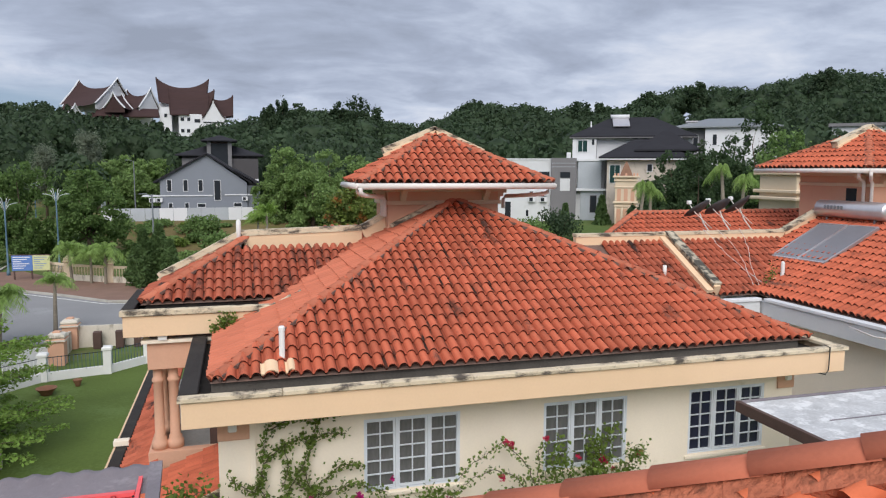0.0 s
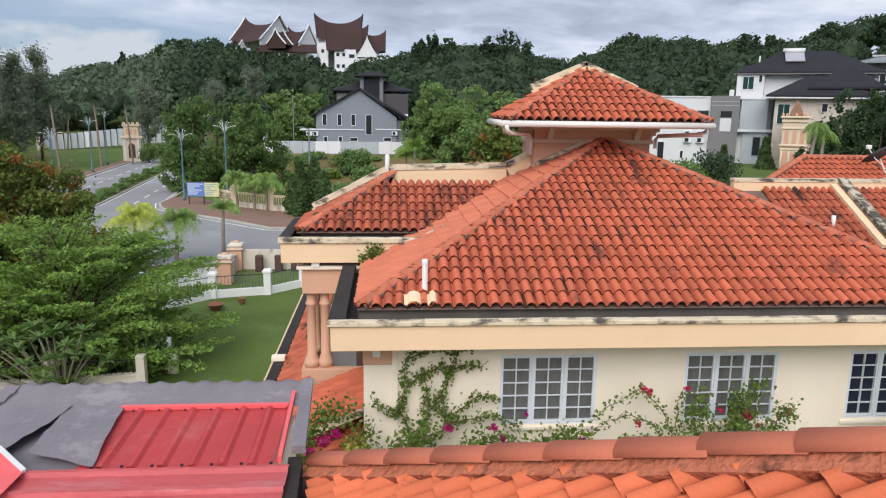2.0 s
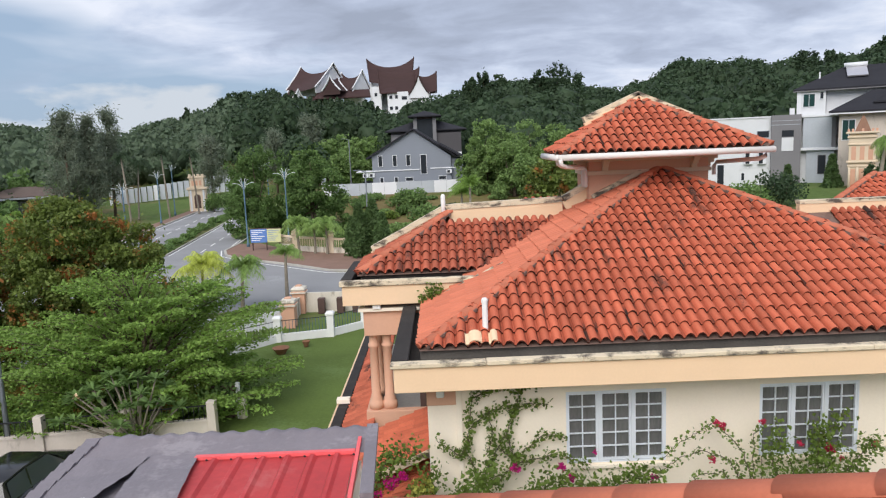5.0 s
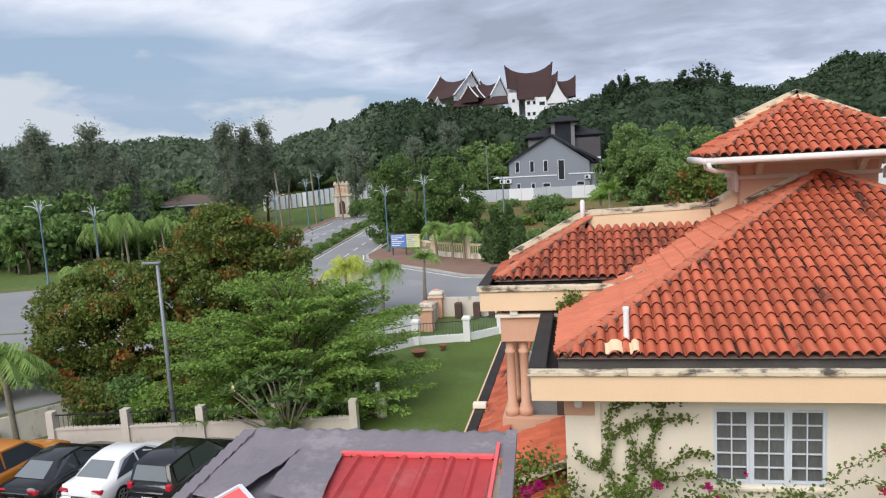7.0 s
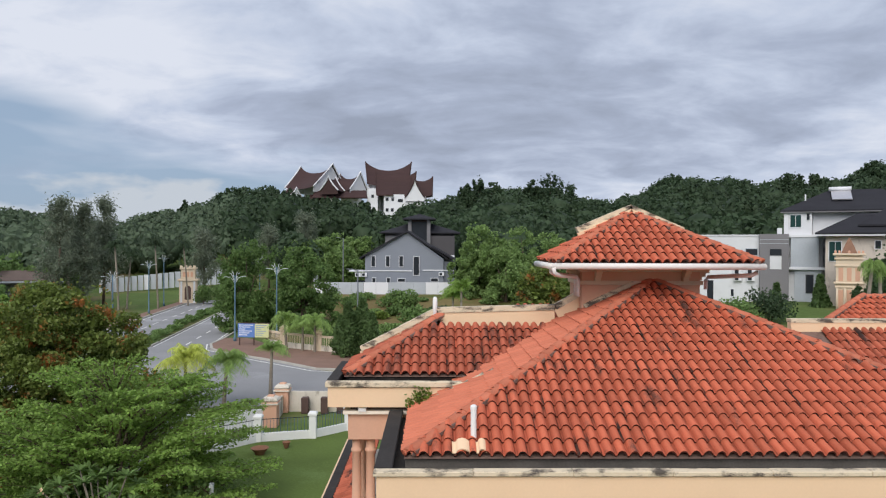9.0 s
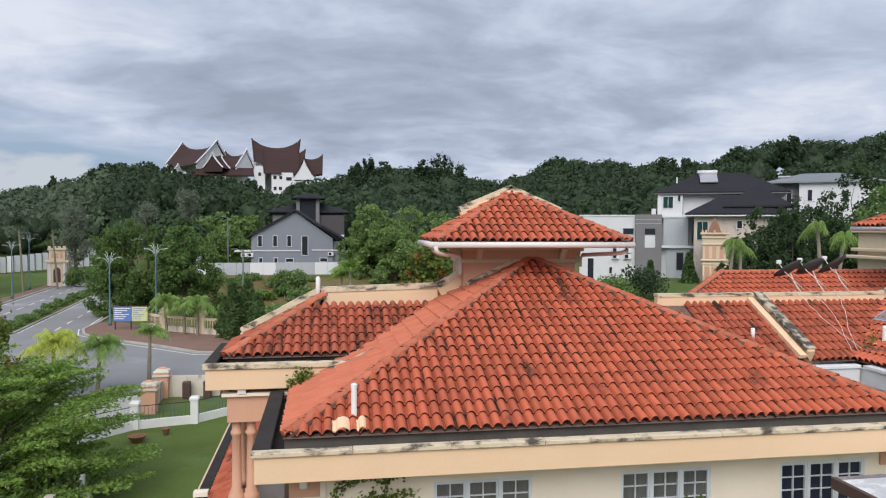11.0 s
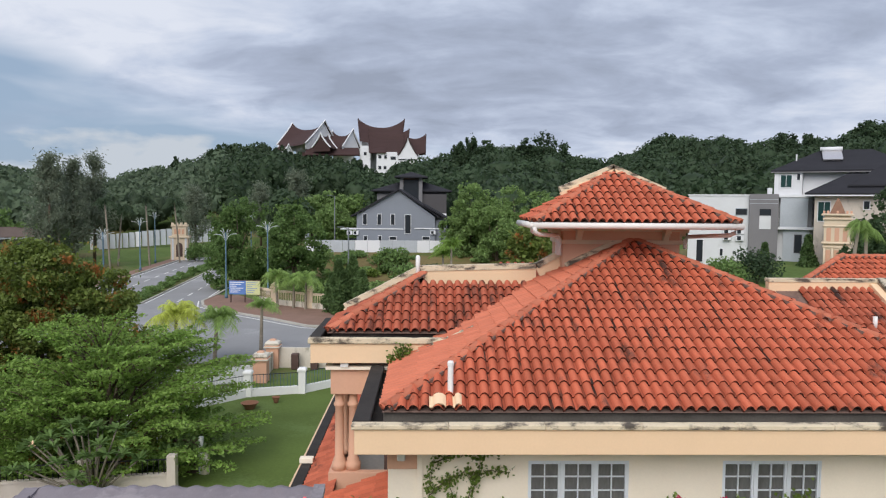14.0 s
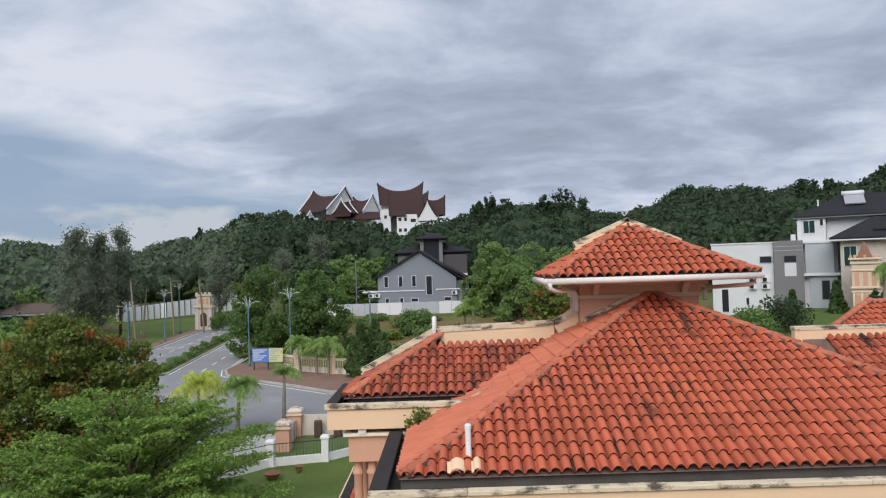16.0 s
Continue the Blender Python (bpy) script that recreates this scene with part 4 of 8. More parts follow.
tubepart("vent_pipe", rec, M["white"], [(12.45, 6.4, 6.5), (12.45, 6.4, 6.82)], 0.055, 10)
# roof of the unit behind, over the party wall
back = thing("rear_roof", "terracotta hipped roof of the unit behind the party wall", "roof")
tiled(back, (10.2, 8.1, 6.72), (1, 0, 0), (0, 1, 0.40), 0, 11.0, 10, M["tile"], [((10.4, 8.1, 0), (-1, 1.25, 0)), ((0, 11.2, 0), (0, 1, 0))], None, 43)
sheet("roof_deck", back, M["mortar"], [(10.4, 8.1, 6.70), (21.2, 8.1, 6.70), (21.2, 11.2, 7.94), (14.3, 11.2, 7.94)])
hip_caps(back, (10.5, 8.2, 6.80), (14.3, 11.15, 8.0), M["hipcap"], 0.1)
hip_caps(back, (14.3, 11.2, 7.98), (21.2, 11.2, 7.98), M["hipcap"], 0.1)
backl = thing("rear_wing_roof", "terracotta roof of the rear wing beyond the parapet", "roof")
tiled(backl, (0.6, 7.0, 7.3), (1, 0, 0), (0, 1, 0.4), 0, 4.0, 6, M["tile_old"], [((4.6, 0, 0), (1, 0, 0)), ((2.4, 7.0, 0), (-1, 0.5, 0)), ((0, 8.4, 0), (0, 1, 0))], None, 44)
sheet("roof_deck", backl, M["mortar"], [(2.4, 7.0, 7.28), (4.6, 7.0, 7.28), (4.6, 8.4, 7.84), (3.1, 8.4, 7.84)])

# ---- ground, roads, lawn ----
EYE = (0.95, -11.2)
SKY_AZ = (-60, -45, -38, -31, -26, -24.4, -23, -22, -20.3, -18.5, -17, -15.7, -14.2, -11.6, -9, -5.0, -4.5, -2.9, -2.2, 1.2, 3, 5.5, 8, 11.2, 13, 14.4, 16, 17.5, 18.3, 21, 24, 26.6, 27.7, 30, 31.2, 33, 35.3, 38.6, 43.6, 47, 60)
SKY_EL = (1.8, 2.0, 2.2, 2.4, 1.9, 1.4, 1.7, 2.2, 2.4, 3.1, 3.2, 4.2, 4.5, 4.4, 3.7, 3.5, 2.5, 2.4, 3.1, 3.8, 4.2, 4.5, 4.5, 3.9, 3.4, 3.8, 4.2, 4.9, 5.3, 5.0, 4.9, 5.1, 4.7, 4.9, 5.6, 6.0, 6.1, 5.8, 6.9, 6.5, 5.0)


def ramp(x, a, b):
    t = np.clip((np.asarray(x, float) - a) / (b - a), 0, 1)
    return t * t * (3 - 2 * t)


def height(x, y):
    """The lie of the land: level by the villas, a rise behind the field, wooded hills beyond."""
    x, y = np.asarray(x, float), np.asarray(y, float)
    dx, dy = x - EYE[0], y - EYE[1]
    r = np.hypot(dx, dy)
    az = np.degrees(np.arctan2(dx, dy))
    el = np.interp(az, SKY_AZ, SKY_EL) - 1.0
    front = np.where(dy > 0, 1.0, 0.0) * ramp(np.abs(az), 75, 60)
    crest = np.maximum(9.5 + np.tan(np.radians(el)) * 270 - 5.0, 0)
    mound = 2.6 * ramp(dy, 72, 100) * ramp(x + 0.15 * (y - 56), -22, -14)
    slope_east = 3.4 * ramp(x, 20, 40) * ramp(dy, 35, 70)
    return np.maximum(crest * ramp(r, 125, 290) * front, np.maximum(mound, slope_east) * front)


rads = np.concatenate([np.linspace(0.5, 120, 60), np.linspace(126, 330, 36), np.geomspace(350, 4000, 14)])
angs = np.radians(np.arange(0, 360, 2.0))
gx = EYE[0] + np.outer(rads, np.sin(angs))
gy = EYE[1] + np.outer(rads, np.cos(angs))
gz = height(gx, gy) - 0.02
gv = np.stack([gx, gy, gz], -1).reshape(-1, 3)
na = len(angs)
gf = [(i * na + j, i * na + (j + 1) % na, (i + 1) * na + (j + 1) % na, (i + 1) * na + j) for i in range(len(rads) - 1) for j in range(na)]
tagged(raw("ground", gv, gf, M["field"]), "uneven grassy ground rising to wooded hills", "ground", kind="structure")


def lay(name, pts, mat, z, label, category, thick=0.05):
    ob = sheet(name, None, mat, [(a, b, z) for a, b in pts], thick=thick)
    return tagged(ob, label, category, kind="structure")


lay("lawn", [(-9.5, 4), (-1.6, 4), (-1.6, 28.5), (-3.4, 26.0), (-5.0, 24.4), (-7.6, 23.6), (-9.5, 21.5)], M["lawn"], 0.03, "mown green garden lawn beside the villa", "lawn")
lay("car_park", [(-30, -12), (-9.4, -12), (-9.4, 11.9), (-18.2, 10.8), (-21.8, 7.6), (-30, 0.4)], M["carpark"], 0.02, "dark asphalt car park", "car park")
lay("cross_road", [(-140, 6), (-41, 26.0), (-9.5, 31.6), (60, 30.5), (60, 40), (0, 41.6), (-7.4, 43.3), (-15.6, 50.8), (-19.5, 56.2), (-34, 62), (-44, 43), (-60, 36), (-140, 16)], M["asphalt"], 0.03, "grey asphalt road at a junction", "road")
MD = Vector((-4.8, 45.0)).normalized()
MN = Vector((MD.y, -MD.x))
M0 = Vector((-26.4, 56.0))


def along(s, off):
    q = M0 + MD * s + MN * off
    return (q.x, q.y)


lay("side_road", [(-60, 20.4), (-60, -8), (-30, 6.8), (-21.6, 14.6), (-17.6, 21.0), (-17.0, 29.6), (-41, 25.6)], M["asphalt"], 0.026, "pale worn asphalt lane behind the boundary wall", "road")
lay("avenue_west", [along(-5, -0.9), along(-2, -7.4), along(130, -7.4), along(130, -0.9)], M["asphalt"], 0.036, "two-lane asphalt carriageway", "road")
lay("avenue_east", [along(-5, 0.9), along(0.5, 6.6), along(130, 7.0), along(130, 0.9)], M["asphalt"], 0.036, "two-lane asphalt carriageway", "road")
lay("median", [along(-0.5, -0.9), along(-1.2, 0.0), along(-0.5, 0.9), along(130, 0.9), along(130, -0.9)], M["field"], 0.15, "grassy kerbed median strip", "median", 0.15)
lay("verge_path", [along(2, -7.5), along(1, -9.3), along(120, -9.3), along(120, -7.5)], M["brickpave"], 0.12, "reddish paved footpath along the road", "pavement", 0.12)
lay("corner_pavement", [(-20.2, 62.0), (-20.2, 57.5), (-19.2, 54.6), (-17.9, 52.8), (-15.5, 50.8), (-11.5, 47.5), (-8.0, 44.1), (2, 42.2), (2, 48.5), (-7.6, 52.3), (-9.4, 53.3), (-12.9, 55.5), (-15.2, 58.0), (-18.0, 62.0)], M["brickpave"], 0.13, "reddish brick pavement at the corner", "pavement", 0.13)
for i, (pts, w) in enumerate((([(-21.2, 74), (-20.3, 62.0), (-20.3, 57.5), (-19.3, 54.5), (-18.0, 52.6), (-15.6, 50.6), (-11.6, 47.3), (-8.1, 43.9), (2, 42.0)], 0.22), ([along(0, -0.95), along(-0.9, 0), along(0, 0.95), along(100, 0.95)], 0.18), ([along(2, -7.42), along(100, -7.42)], 0.25))):
    for a, b in zip(pts, pts[1:]):
        tagged(beampart("kerb", None, M["kerb"], (*a, 0.17), (*b, 0.17), w, 0.17), "pale concrete kerb along the road", "kerb", "kerbs", "structure")
lines = thing("road_markings", "white dashed lane markings on the asphalt", "road marking", kind="structure")
for off in (-4.1, 3.9):
    for k in range(22):
        a, b = along(1 + k * 4.6, off), along(3.2 + k * 4.6, off)
        boxm = bmesh.new()
        beam(boxm, (*a, 0.046), (*b, 0.046), 0.14, 0.008)
        part("dash", boxm, M["paint"], lines)
for a, b in ((along(-1.0, -6.9), along(-1.4, -1.2)), (along(100, 6.3), along(3, 6.2)), ((-20.8, 58), (-19.7, 54.2)), ((-19.7, 54.2), (-15.9, 50.1)), ((-15.9, 50.1), (-8.3, 43.3)), ((-8.3, 43.3), (2, 41.4)), (along(1, -6.9), along(100, -6.9)), (along(1, -1.2), along(100, -1.2)), (along(0, 1.2), along(100, 1.2))):
    boxm = bmesh.new()
    beam(boxm, (*a, 0.046), (*b, 0.046), 0.12, 0.008)
    part("edge_line", boxm, M["paint"], lines)
sv, sf = [], []
for i, a in enumerate(np.linspace(-14, 18, 17)):
    for j, b in enumerate(np.linspace(70, 92, 12)):
        sv.append((a, b, float(height(a, b)) + 0.05 + 0.12 * noise.noise((a * 0.5, b * 0.5, 0))))
sf = [(i * 12 + j, i * 12 + j + 1, (i + 1) * 12 + j + 1, (i + 1) * 12 + j) for i in range(16) for j in range(11)]
tagged(raw("scrub_field", sv, sf, M["rough"]), "dry brown scrub below the grey house", "scrub", kind="structure")

# ---- plants ----


def leaves(points, size, rng, flat=0.0, long=1.5):
    """Small four-cornered leaves at the given points, turned at random; flat 1 lays them level."""
    n = len(points)
    d = rng.normal(size=(n, 3))
    d[:, 2] *= 1 - 0.8 * flat
    d /= np.linalg.norm(d, axis=1, keepdims=True)
    u = rng.normal(size=(n, 3))
    u[:, 2] += 0.0
    w = np.cross(d, u)
    w[:, 2] *= 1 - 0.85 * flat
    w /= np.linalg.norm(w, axis=1, keepdims=True) + 1e-9
    s = size * rng.uniform(0.6, 1.35, size=(n, 1))
    a, b = d * s * long * 0.5, w * s * 0.5
    v = np.stack([points - a, points + b - a * 0.1, points + a, points - b - a * 0.1], 1).reshape(-1, 3)
    return v, np.arange(4 * n).reshape(-1, 4)


def blob(rng, c, r, n, shell=0.55):
    """n points in a lumpy ball, most of them near its skin."""
    d = rng.normal(size=(n, 3))
    d /= np.linalg.norm(d, axis=1, keepdims=True)
    q = 1 - (1 - shell) * rng.random((n, 1)) ** 1.6
    return np.array(c) + d * q * np.array(r)


def limb_path(a, b, rng, sag=0.12, k=5):
    a, b = np.array(a, float), np.array(b, float)
    ln = np.linalg.norm(b - a)
    pts = [a + (b - a) * t + rng.normal(size=3) * sag * ln * 0.25 * math.sin(math.pi * t) + np.array((0, 0, sag * ln * math.sin(math.pi * t))) for t in np.linspace(0, 1, k)]
    return [tuple(p) for p in pts]


def tree(name, label, x, y, h, clumps, leafmat, n, size, seed, trunk=0.2, fork=0.3, flat=0.0, z=None, group="", bark="bark", shell=0.5, long=1.5):
    """clumps: (dx, dy, z, rx, ry, rz) round the stem. n: leaves in all."""
    rng = np.random.default_rng(seed)
    base = float(height(x, y)) - 0.05 if z is None else z
    t = thing(name, label, "tree", group, at=(x, y, base))
    bm = bmesh.new()
    fz = h * fork
    top = (rng.normal() * 0.15, rng.normal() * 0.15, fz)
    tube(bm, [(0, 0, -0.1), (0.03, 0.02, fz * 0.5), top], [trunk * 1.25, trunk, trunk * 0.85], 8)
    for c in clumps:
        tube(bm, limb_path(top, (c[0] * 0.8, c[1] * 0.8, c[2]), rng), [trunk * q for q in (0.5, 0.38, 0.27, 0.17, 0.07)], 5)
    part("trunk", bm, M[bark], t, smooth=True)
    vol = np.array([c[3] * c[4] + c[3] * c[5] for c in clumps])
    pts = []
    for c, m in zip(clumps, (n * vol / vol.sum()).astype(int)):
        k = 15
        sub = blob(rng, c[:3], (c[3] * 0.85, c[4] * 0.85, c[5] * 0.85), k, 0.75)
        for s in sub:
            q = rng.uniform(0.2, 0.4)
            pts.append(blob(rng, s, (c[3] * q, c[4] * q, c[5] * q), int(m * 0.96) // k, shell))
        pts.append(blob(rng, c[:3], (c[3] * 1.12, c[4] * 1.12, c[5] * 1.2), m // 25, 0.6))
    v, f = leaves(np.concatenate(pts), size, rng, flat, long)
    ob = raw("crown", v, f, M[leafmat], t)
    return t


def round_clumps(rng, h, r, k=7, low=0.35):
    out = [(0, 0, h * 0.86, r * 0.5, r * 0.5, h * 0.15)]
    for i in range(k):
        a = i * 2.4 + rng.uniform(-0.3, 0.3)
        q = rng.uniform(0.45, 0.72) * r
        out.append((q * math.cos(a), q * math.sin(a), h * rng.uniform(low + 0.1, 0.78), r * rng.uniform(0.38, 0.55), r * rng.uniform(0.38, 0.55), h * rng.uniform(0.13, 0.2)))
    return out


R = np.random.default_rng(4)
# spreading garden tree with feathery leaves in level sprays
gt = thing("garden_tree", "spreading tree with bright feathery leaves in level sprays", "tree", at=(-10.5, 14.6, -0.02))
gr = np.random.default_rng(3)
bm = bmesh.new()
for a in (0.2, 1.5, 2.7, 3.9, 5.2):
    tube(bm, [(0.12 * math.cos(a), 0.12 * math.sin(a), -0.1), (0.25 * math.cos(a), 0.25 * math.sin(a), 0.9), (0.9 * math.cos(a), 0.8 * math.sin(a), 2.4), (1.6 * math.cos(a), 1.2 * math.sin(a), 3.8)], [0.10, 0.08, 0.06, 0.03], 6)
pts = []
for i in range(230):
    a = i * 2.399 + gr.normal() * 0.1
    q = 6.2 * math.sqrt((i + 0.5) / 230) * gr.uniform(0.85, 1.08)
    ca, sa = math.cos(a), math.sin(a) * 0.78
    ze = 5.55 - 0.066 * q * q - gr.choice((0.0, 0.3, 1.0, 1.8, 2.7, 3.6)) * min(1, 0.35 + q / 5)
    ze = max(ze, 0.8 + gr.uniform(0, 0.7))
    b0 = np.array((ca * q * 0.25, sa * q * 0.25, ze - 0.5 - 0.22 * q))
    b1 = np.array((ca * q, sa * q, ze))
    d = b1 - b0
    L = np.linalg.norm(d)
    side = np.cross(d / L, (0, 0, 1.0))
    bow = lambda u: b0 + d * u + np.array((0, 0, 0.10 * L * math.sin(math.pi * u)))
    tube(bm, [tuple(bow(u)) for u in (0, 0.4, 0.75, 1)], [0.035, 0.022, 0.012, 0.004], 4)
    for u in np.arange(0.22, 1.02, 0.20 / L):
        w = 0.18 + 0.85 * min(1, L / 2.2) * max(1 - u, 0.0) ** 0.7
        for s in (-1, 1):
            m = int(w * 17) + 2
            g = gr.random((m, 1))
            pts.append(bow(u) + (side * s + d / L * 0.75) * w * g + gr.normal(size=(m, 3)) * np.array((0.05, 0.05, 0.04)) - np.array((0, 0, 0.16)) * g * g)
part("trunk", bm, M["bark"], gt, smooth=True)
v, f = leaves(np.concatenate(pts), 0.078, gr, 0.6, 1.8)
raw("crown", v, f, M["lf_bright"], gt)
# broad dark trees with coppery shoots
cl = [(0, 0, 6.3, 2.3, 2.2, 1.2), (-1.8, 0.6, 5.0, 2.0, 2, 1.5), (1.9, 0.2, 5.2, 1.8, 1.8, 1.4), (0.2, -1.6, 4.4, 2.2, 1.6, 1.6), (2.4, -0.4, 3.2, 1.7, 1.6, 1.4), (-2.2, -0.6, 3.2, 1.9, 1.6, 1.6), (0, -1.2, 2.3, 2.6, 1.6, 1.5), (0.5, 1.8, 4.6, 2.2, 1.6, 1.6), (-1.5, -1.0, 1.5, 2.0, 1.5, 1.2), (1.8, -1.0, 1.5, 1.8, 1.5, 1.2)]
tree("copper_shoot_tree", "dense dark green tree with coppery red new shoots", -15.7, 20.6, 7.6, [(c[0] * 1.1, c[1], c[2] * 1.04, c[3] * 1.12, c[4] * 1.1, c[5] * 1.08) for c in cl], "lf_dark", 62000, 0.115, 5, 0.24, 0.2, group="roadside shade trees")
cl = [(0, 0, 4.6, 1.9, 1.9, 1.0), (-1.3, 0, 3.6, 1.6, 1.6, 1.3), (1.4, 0, 3.6, 1.6, 1.6, 1.2), (0, -1.2, 2.9, 2.2, 1.4, 1.3), (-1.5, -0.4, 1.9, 1.5, 1.3, 1.1), (1.4, -0.5, 1.9, 1.5, 1.3, 1.1), (0.3, 1.2, 3.4, 1.8, 1.4, 1.3), (-0.8, -0.8, 1.0, 1.8, 1.2, 0.9), (1.2, -0.8, 1.0, 1.6, 1.2, 0.9)]
tree("copper_shoot_tree", "dense dark green tree with a few coppery shoots", -19.3, 16.6, 5.6, [(c[0] * 1.35, c[1] * 1.2, c[2] * 1.05, c[3] * 1.3, c[4] * 1.2, c[5] * 1.15) for c in cl], "lf_dark", 50000, 0.112, 6, 0.22, 0.2, group="roadside shade trees")
tree("copper_shoot_tree", "smaller dark tree with reddish shoots beside the road", -15.4, 24.2, 4.2, [(c[0] * 0.6, c[1] * 0.6, c[2] * 0.72, c[3] * 0.6, c[4] * 0.6, c[5] * 0.7) for c in cl], "lf_dark", 7000, 0.15, 7, 0.15, 0.2, group="roadside shade trees")
# pair of round trees behind the sign, trees right of the grey house
for i, (x, y, h, r, mat, lab) in enumerate(((-19.8, 68.4, 10.2, 3.7, "lf_pair", "round green tree behind the notice board"), (-13.4, 67.6, 9.0, 3.6, "lf_pair", "round green tree beside the avenue"), (7.0, 86.0, 10.0, 3.9, "lf_round", "light green tree beside the grey house"), (13.2, 90.0, 9.6, 4.2, "lf_round", "light green tree beside the grey house"), (10.2, 82.0, 7.4, 3.6, "lf_round", "light green tree in the field"), (17.5, 93.0, 9.0, 3.6, "lf_round", "green tree in the field"), (-13.5, 104.0, 7.0, 3.4, "lf_round", "round green tree on the roadside"), (27.0, 98.0, 8.5, 3.5, "lf_round", "green tree at the edge of the woods"))):
    tree("roadside_tree", lab, x, y, h, round_clumps(np.random.default_rng(40 + i), h, r, 16, -0.02), mat, 19000 if i < 3 else 14000, 0.19 if i < 2 else 0.22, 50 + i, 0.22, 0.25, group="round trees")
tree("dark_bushy_tree", "dense dark bushy tree behind the tiled tower", 7.6, 33.5, 8.6, [(0, 0, 7.4, 1.3, 1.2, 1.0), (-0.9, 0, 6.3, 1.1, 1, 1.1), (0.9, 0, 6.3, 1.2, 1, 1.1), (0, -0.5, 5.0, 1.6, 1.2, 1.3), (0.9, -0.3, 7.0, 1, 1, 0.9)], "lf_dark", 9000, 0.16, 71, 0.16, 0.3)
# casuarinas on the west side: rising branches hung with needles
for i, (x, y, h, r) in enumerate(((-49.8, 86.7, 16.4, 3.9), (-47.6, 95.0, 17.0, 3.8), (-48.2, 90, 15.6, 3.4), (-69.4, 73.4, 16.8, 4.2), (-64.6, 77.1, 16.8, 4.2), (-74.5, 78, 16.0, 4.2), (-60.5, 78.5, 12.0, 3.6), (-73.5, 70.0, 14.5, 3.8), (-78, 66, 14, 4), (-68, 86, 14, 4), (-40.0, 117, 12, 4.5), (-30.0, 124, 13, 4.5), (-24, 128, 13.5, 4.5), (-86, 70, 15, 4.2), (-57.5, 104, 12.5, 4))):
    rr = np.random.default_rng(80 + i)
    t = thing("casuarina", "tall grey-green casuarina with wispy needles", "tree", "casuarinas", at=(x, y, float(height(x, y)) - 0.05))
    bm = bmesh.new()
    tube(bm, [(0, 0, -0.1), (0.1, 0.1, h * 0.5), (0.0, 0.2, h * 0.93)], [0.24, 0.16, 0.03], 7)
    pts = []
    for k in range(70):
        u = rr.random() ** 0.8
        a, e = rr.uniform(0, math.tau), rr.uniform(0.35, 1.1)
        L = r * (1.15 - 0.78 * u) * rr.uniform(0.6, 1.1)
        b0 = np.array((0.05, 0.1, h * (0.14 + 0.78 * u)))
        d = np.array((math.cos(a) * math.cos(e), math.sin(a) * math.cos(e), math.sin(e)))
        if k < 26:
            tube(bm, [tuple(b0), tuple(b0 + d * L * 0.9)], [0.05, 0.015], 4)
        q = rr.random((95, 1)) ** 0.7
        pts.append(b0 + d * L * q + rr.normal(size=(95, 3)) * (0.16 + 0.30 * q) * np.array((1, 1, 1.1)))
    part("trunk", bm, M["bark"], t, smooth=True)
    v, f = leaves(np.concatenate(pts), 0.13, rr, 0, 4.2)
    raw("crown", v, f, M["lf_cas"], t)
# low trees that fill the west side behind the avenue
for i in range(150):
    rr = np.random.default_rng(140 + i)
    x, y = rr.uniform(-105, -42), rr.uniform(50, 118)
    ta, tr_ = math.degrees(math.atan2(x - EYE[0], y - EYE[1])), math.hypot(x - EYE[0], y - EYE[1])
    if x > -49 - max(y - 60, 0) * 0.18 and y < 114 or (x > -50 and y < 56) or (-33.5 < ta < -26.5 and 72 < tr_ < 118) or (-27 < ta < -19 and tr_ > 95):
        continue
    h = rr.uniform(4.5, 8.5)
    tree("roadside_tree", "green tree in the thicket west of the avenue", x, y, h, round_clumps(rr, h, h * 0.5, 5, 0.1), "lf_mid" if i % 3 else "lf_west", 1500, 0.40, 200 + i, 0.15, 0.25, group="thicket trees")


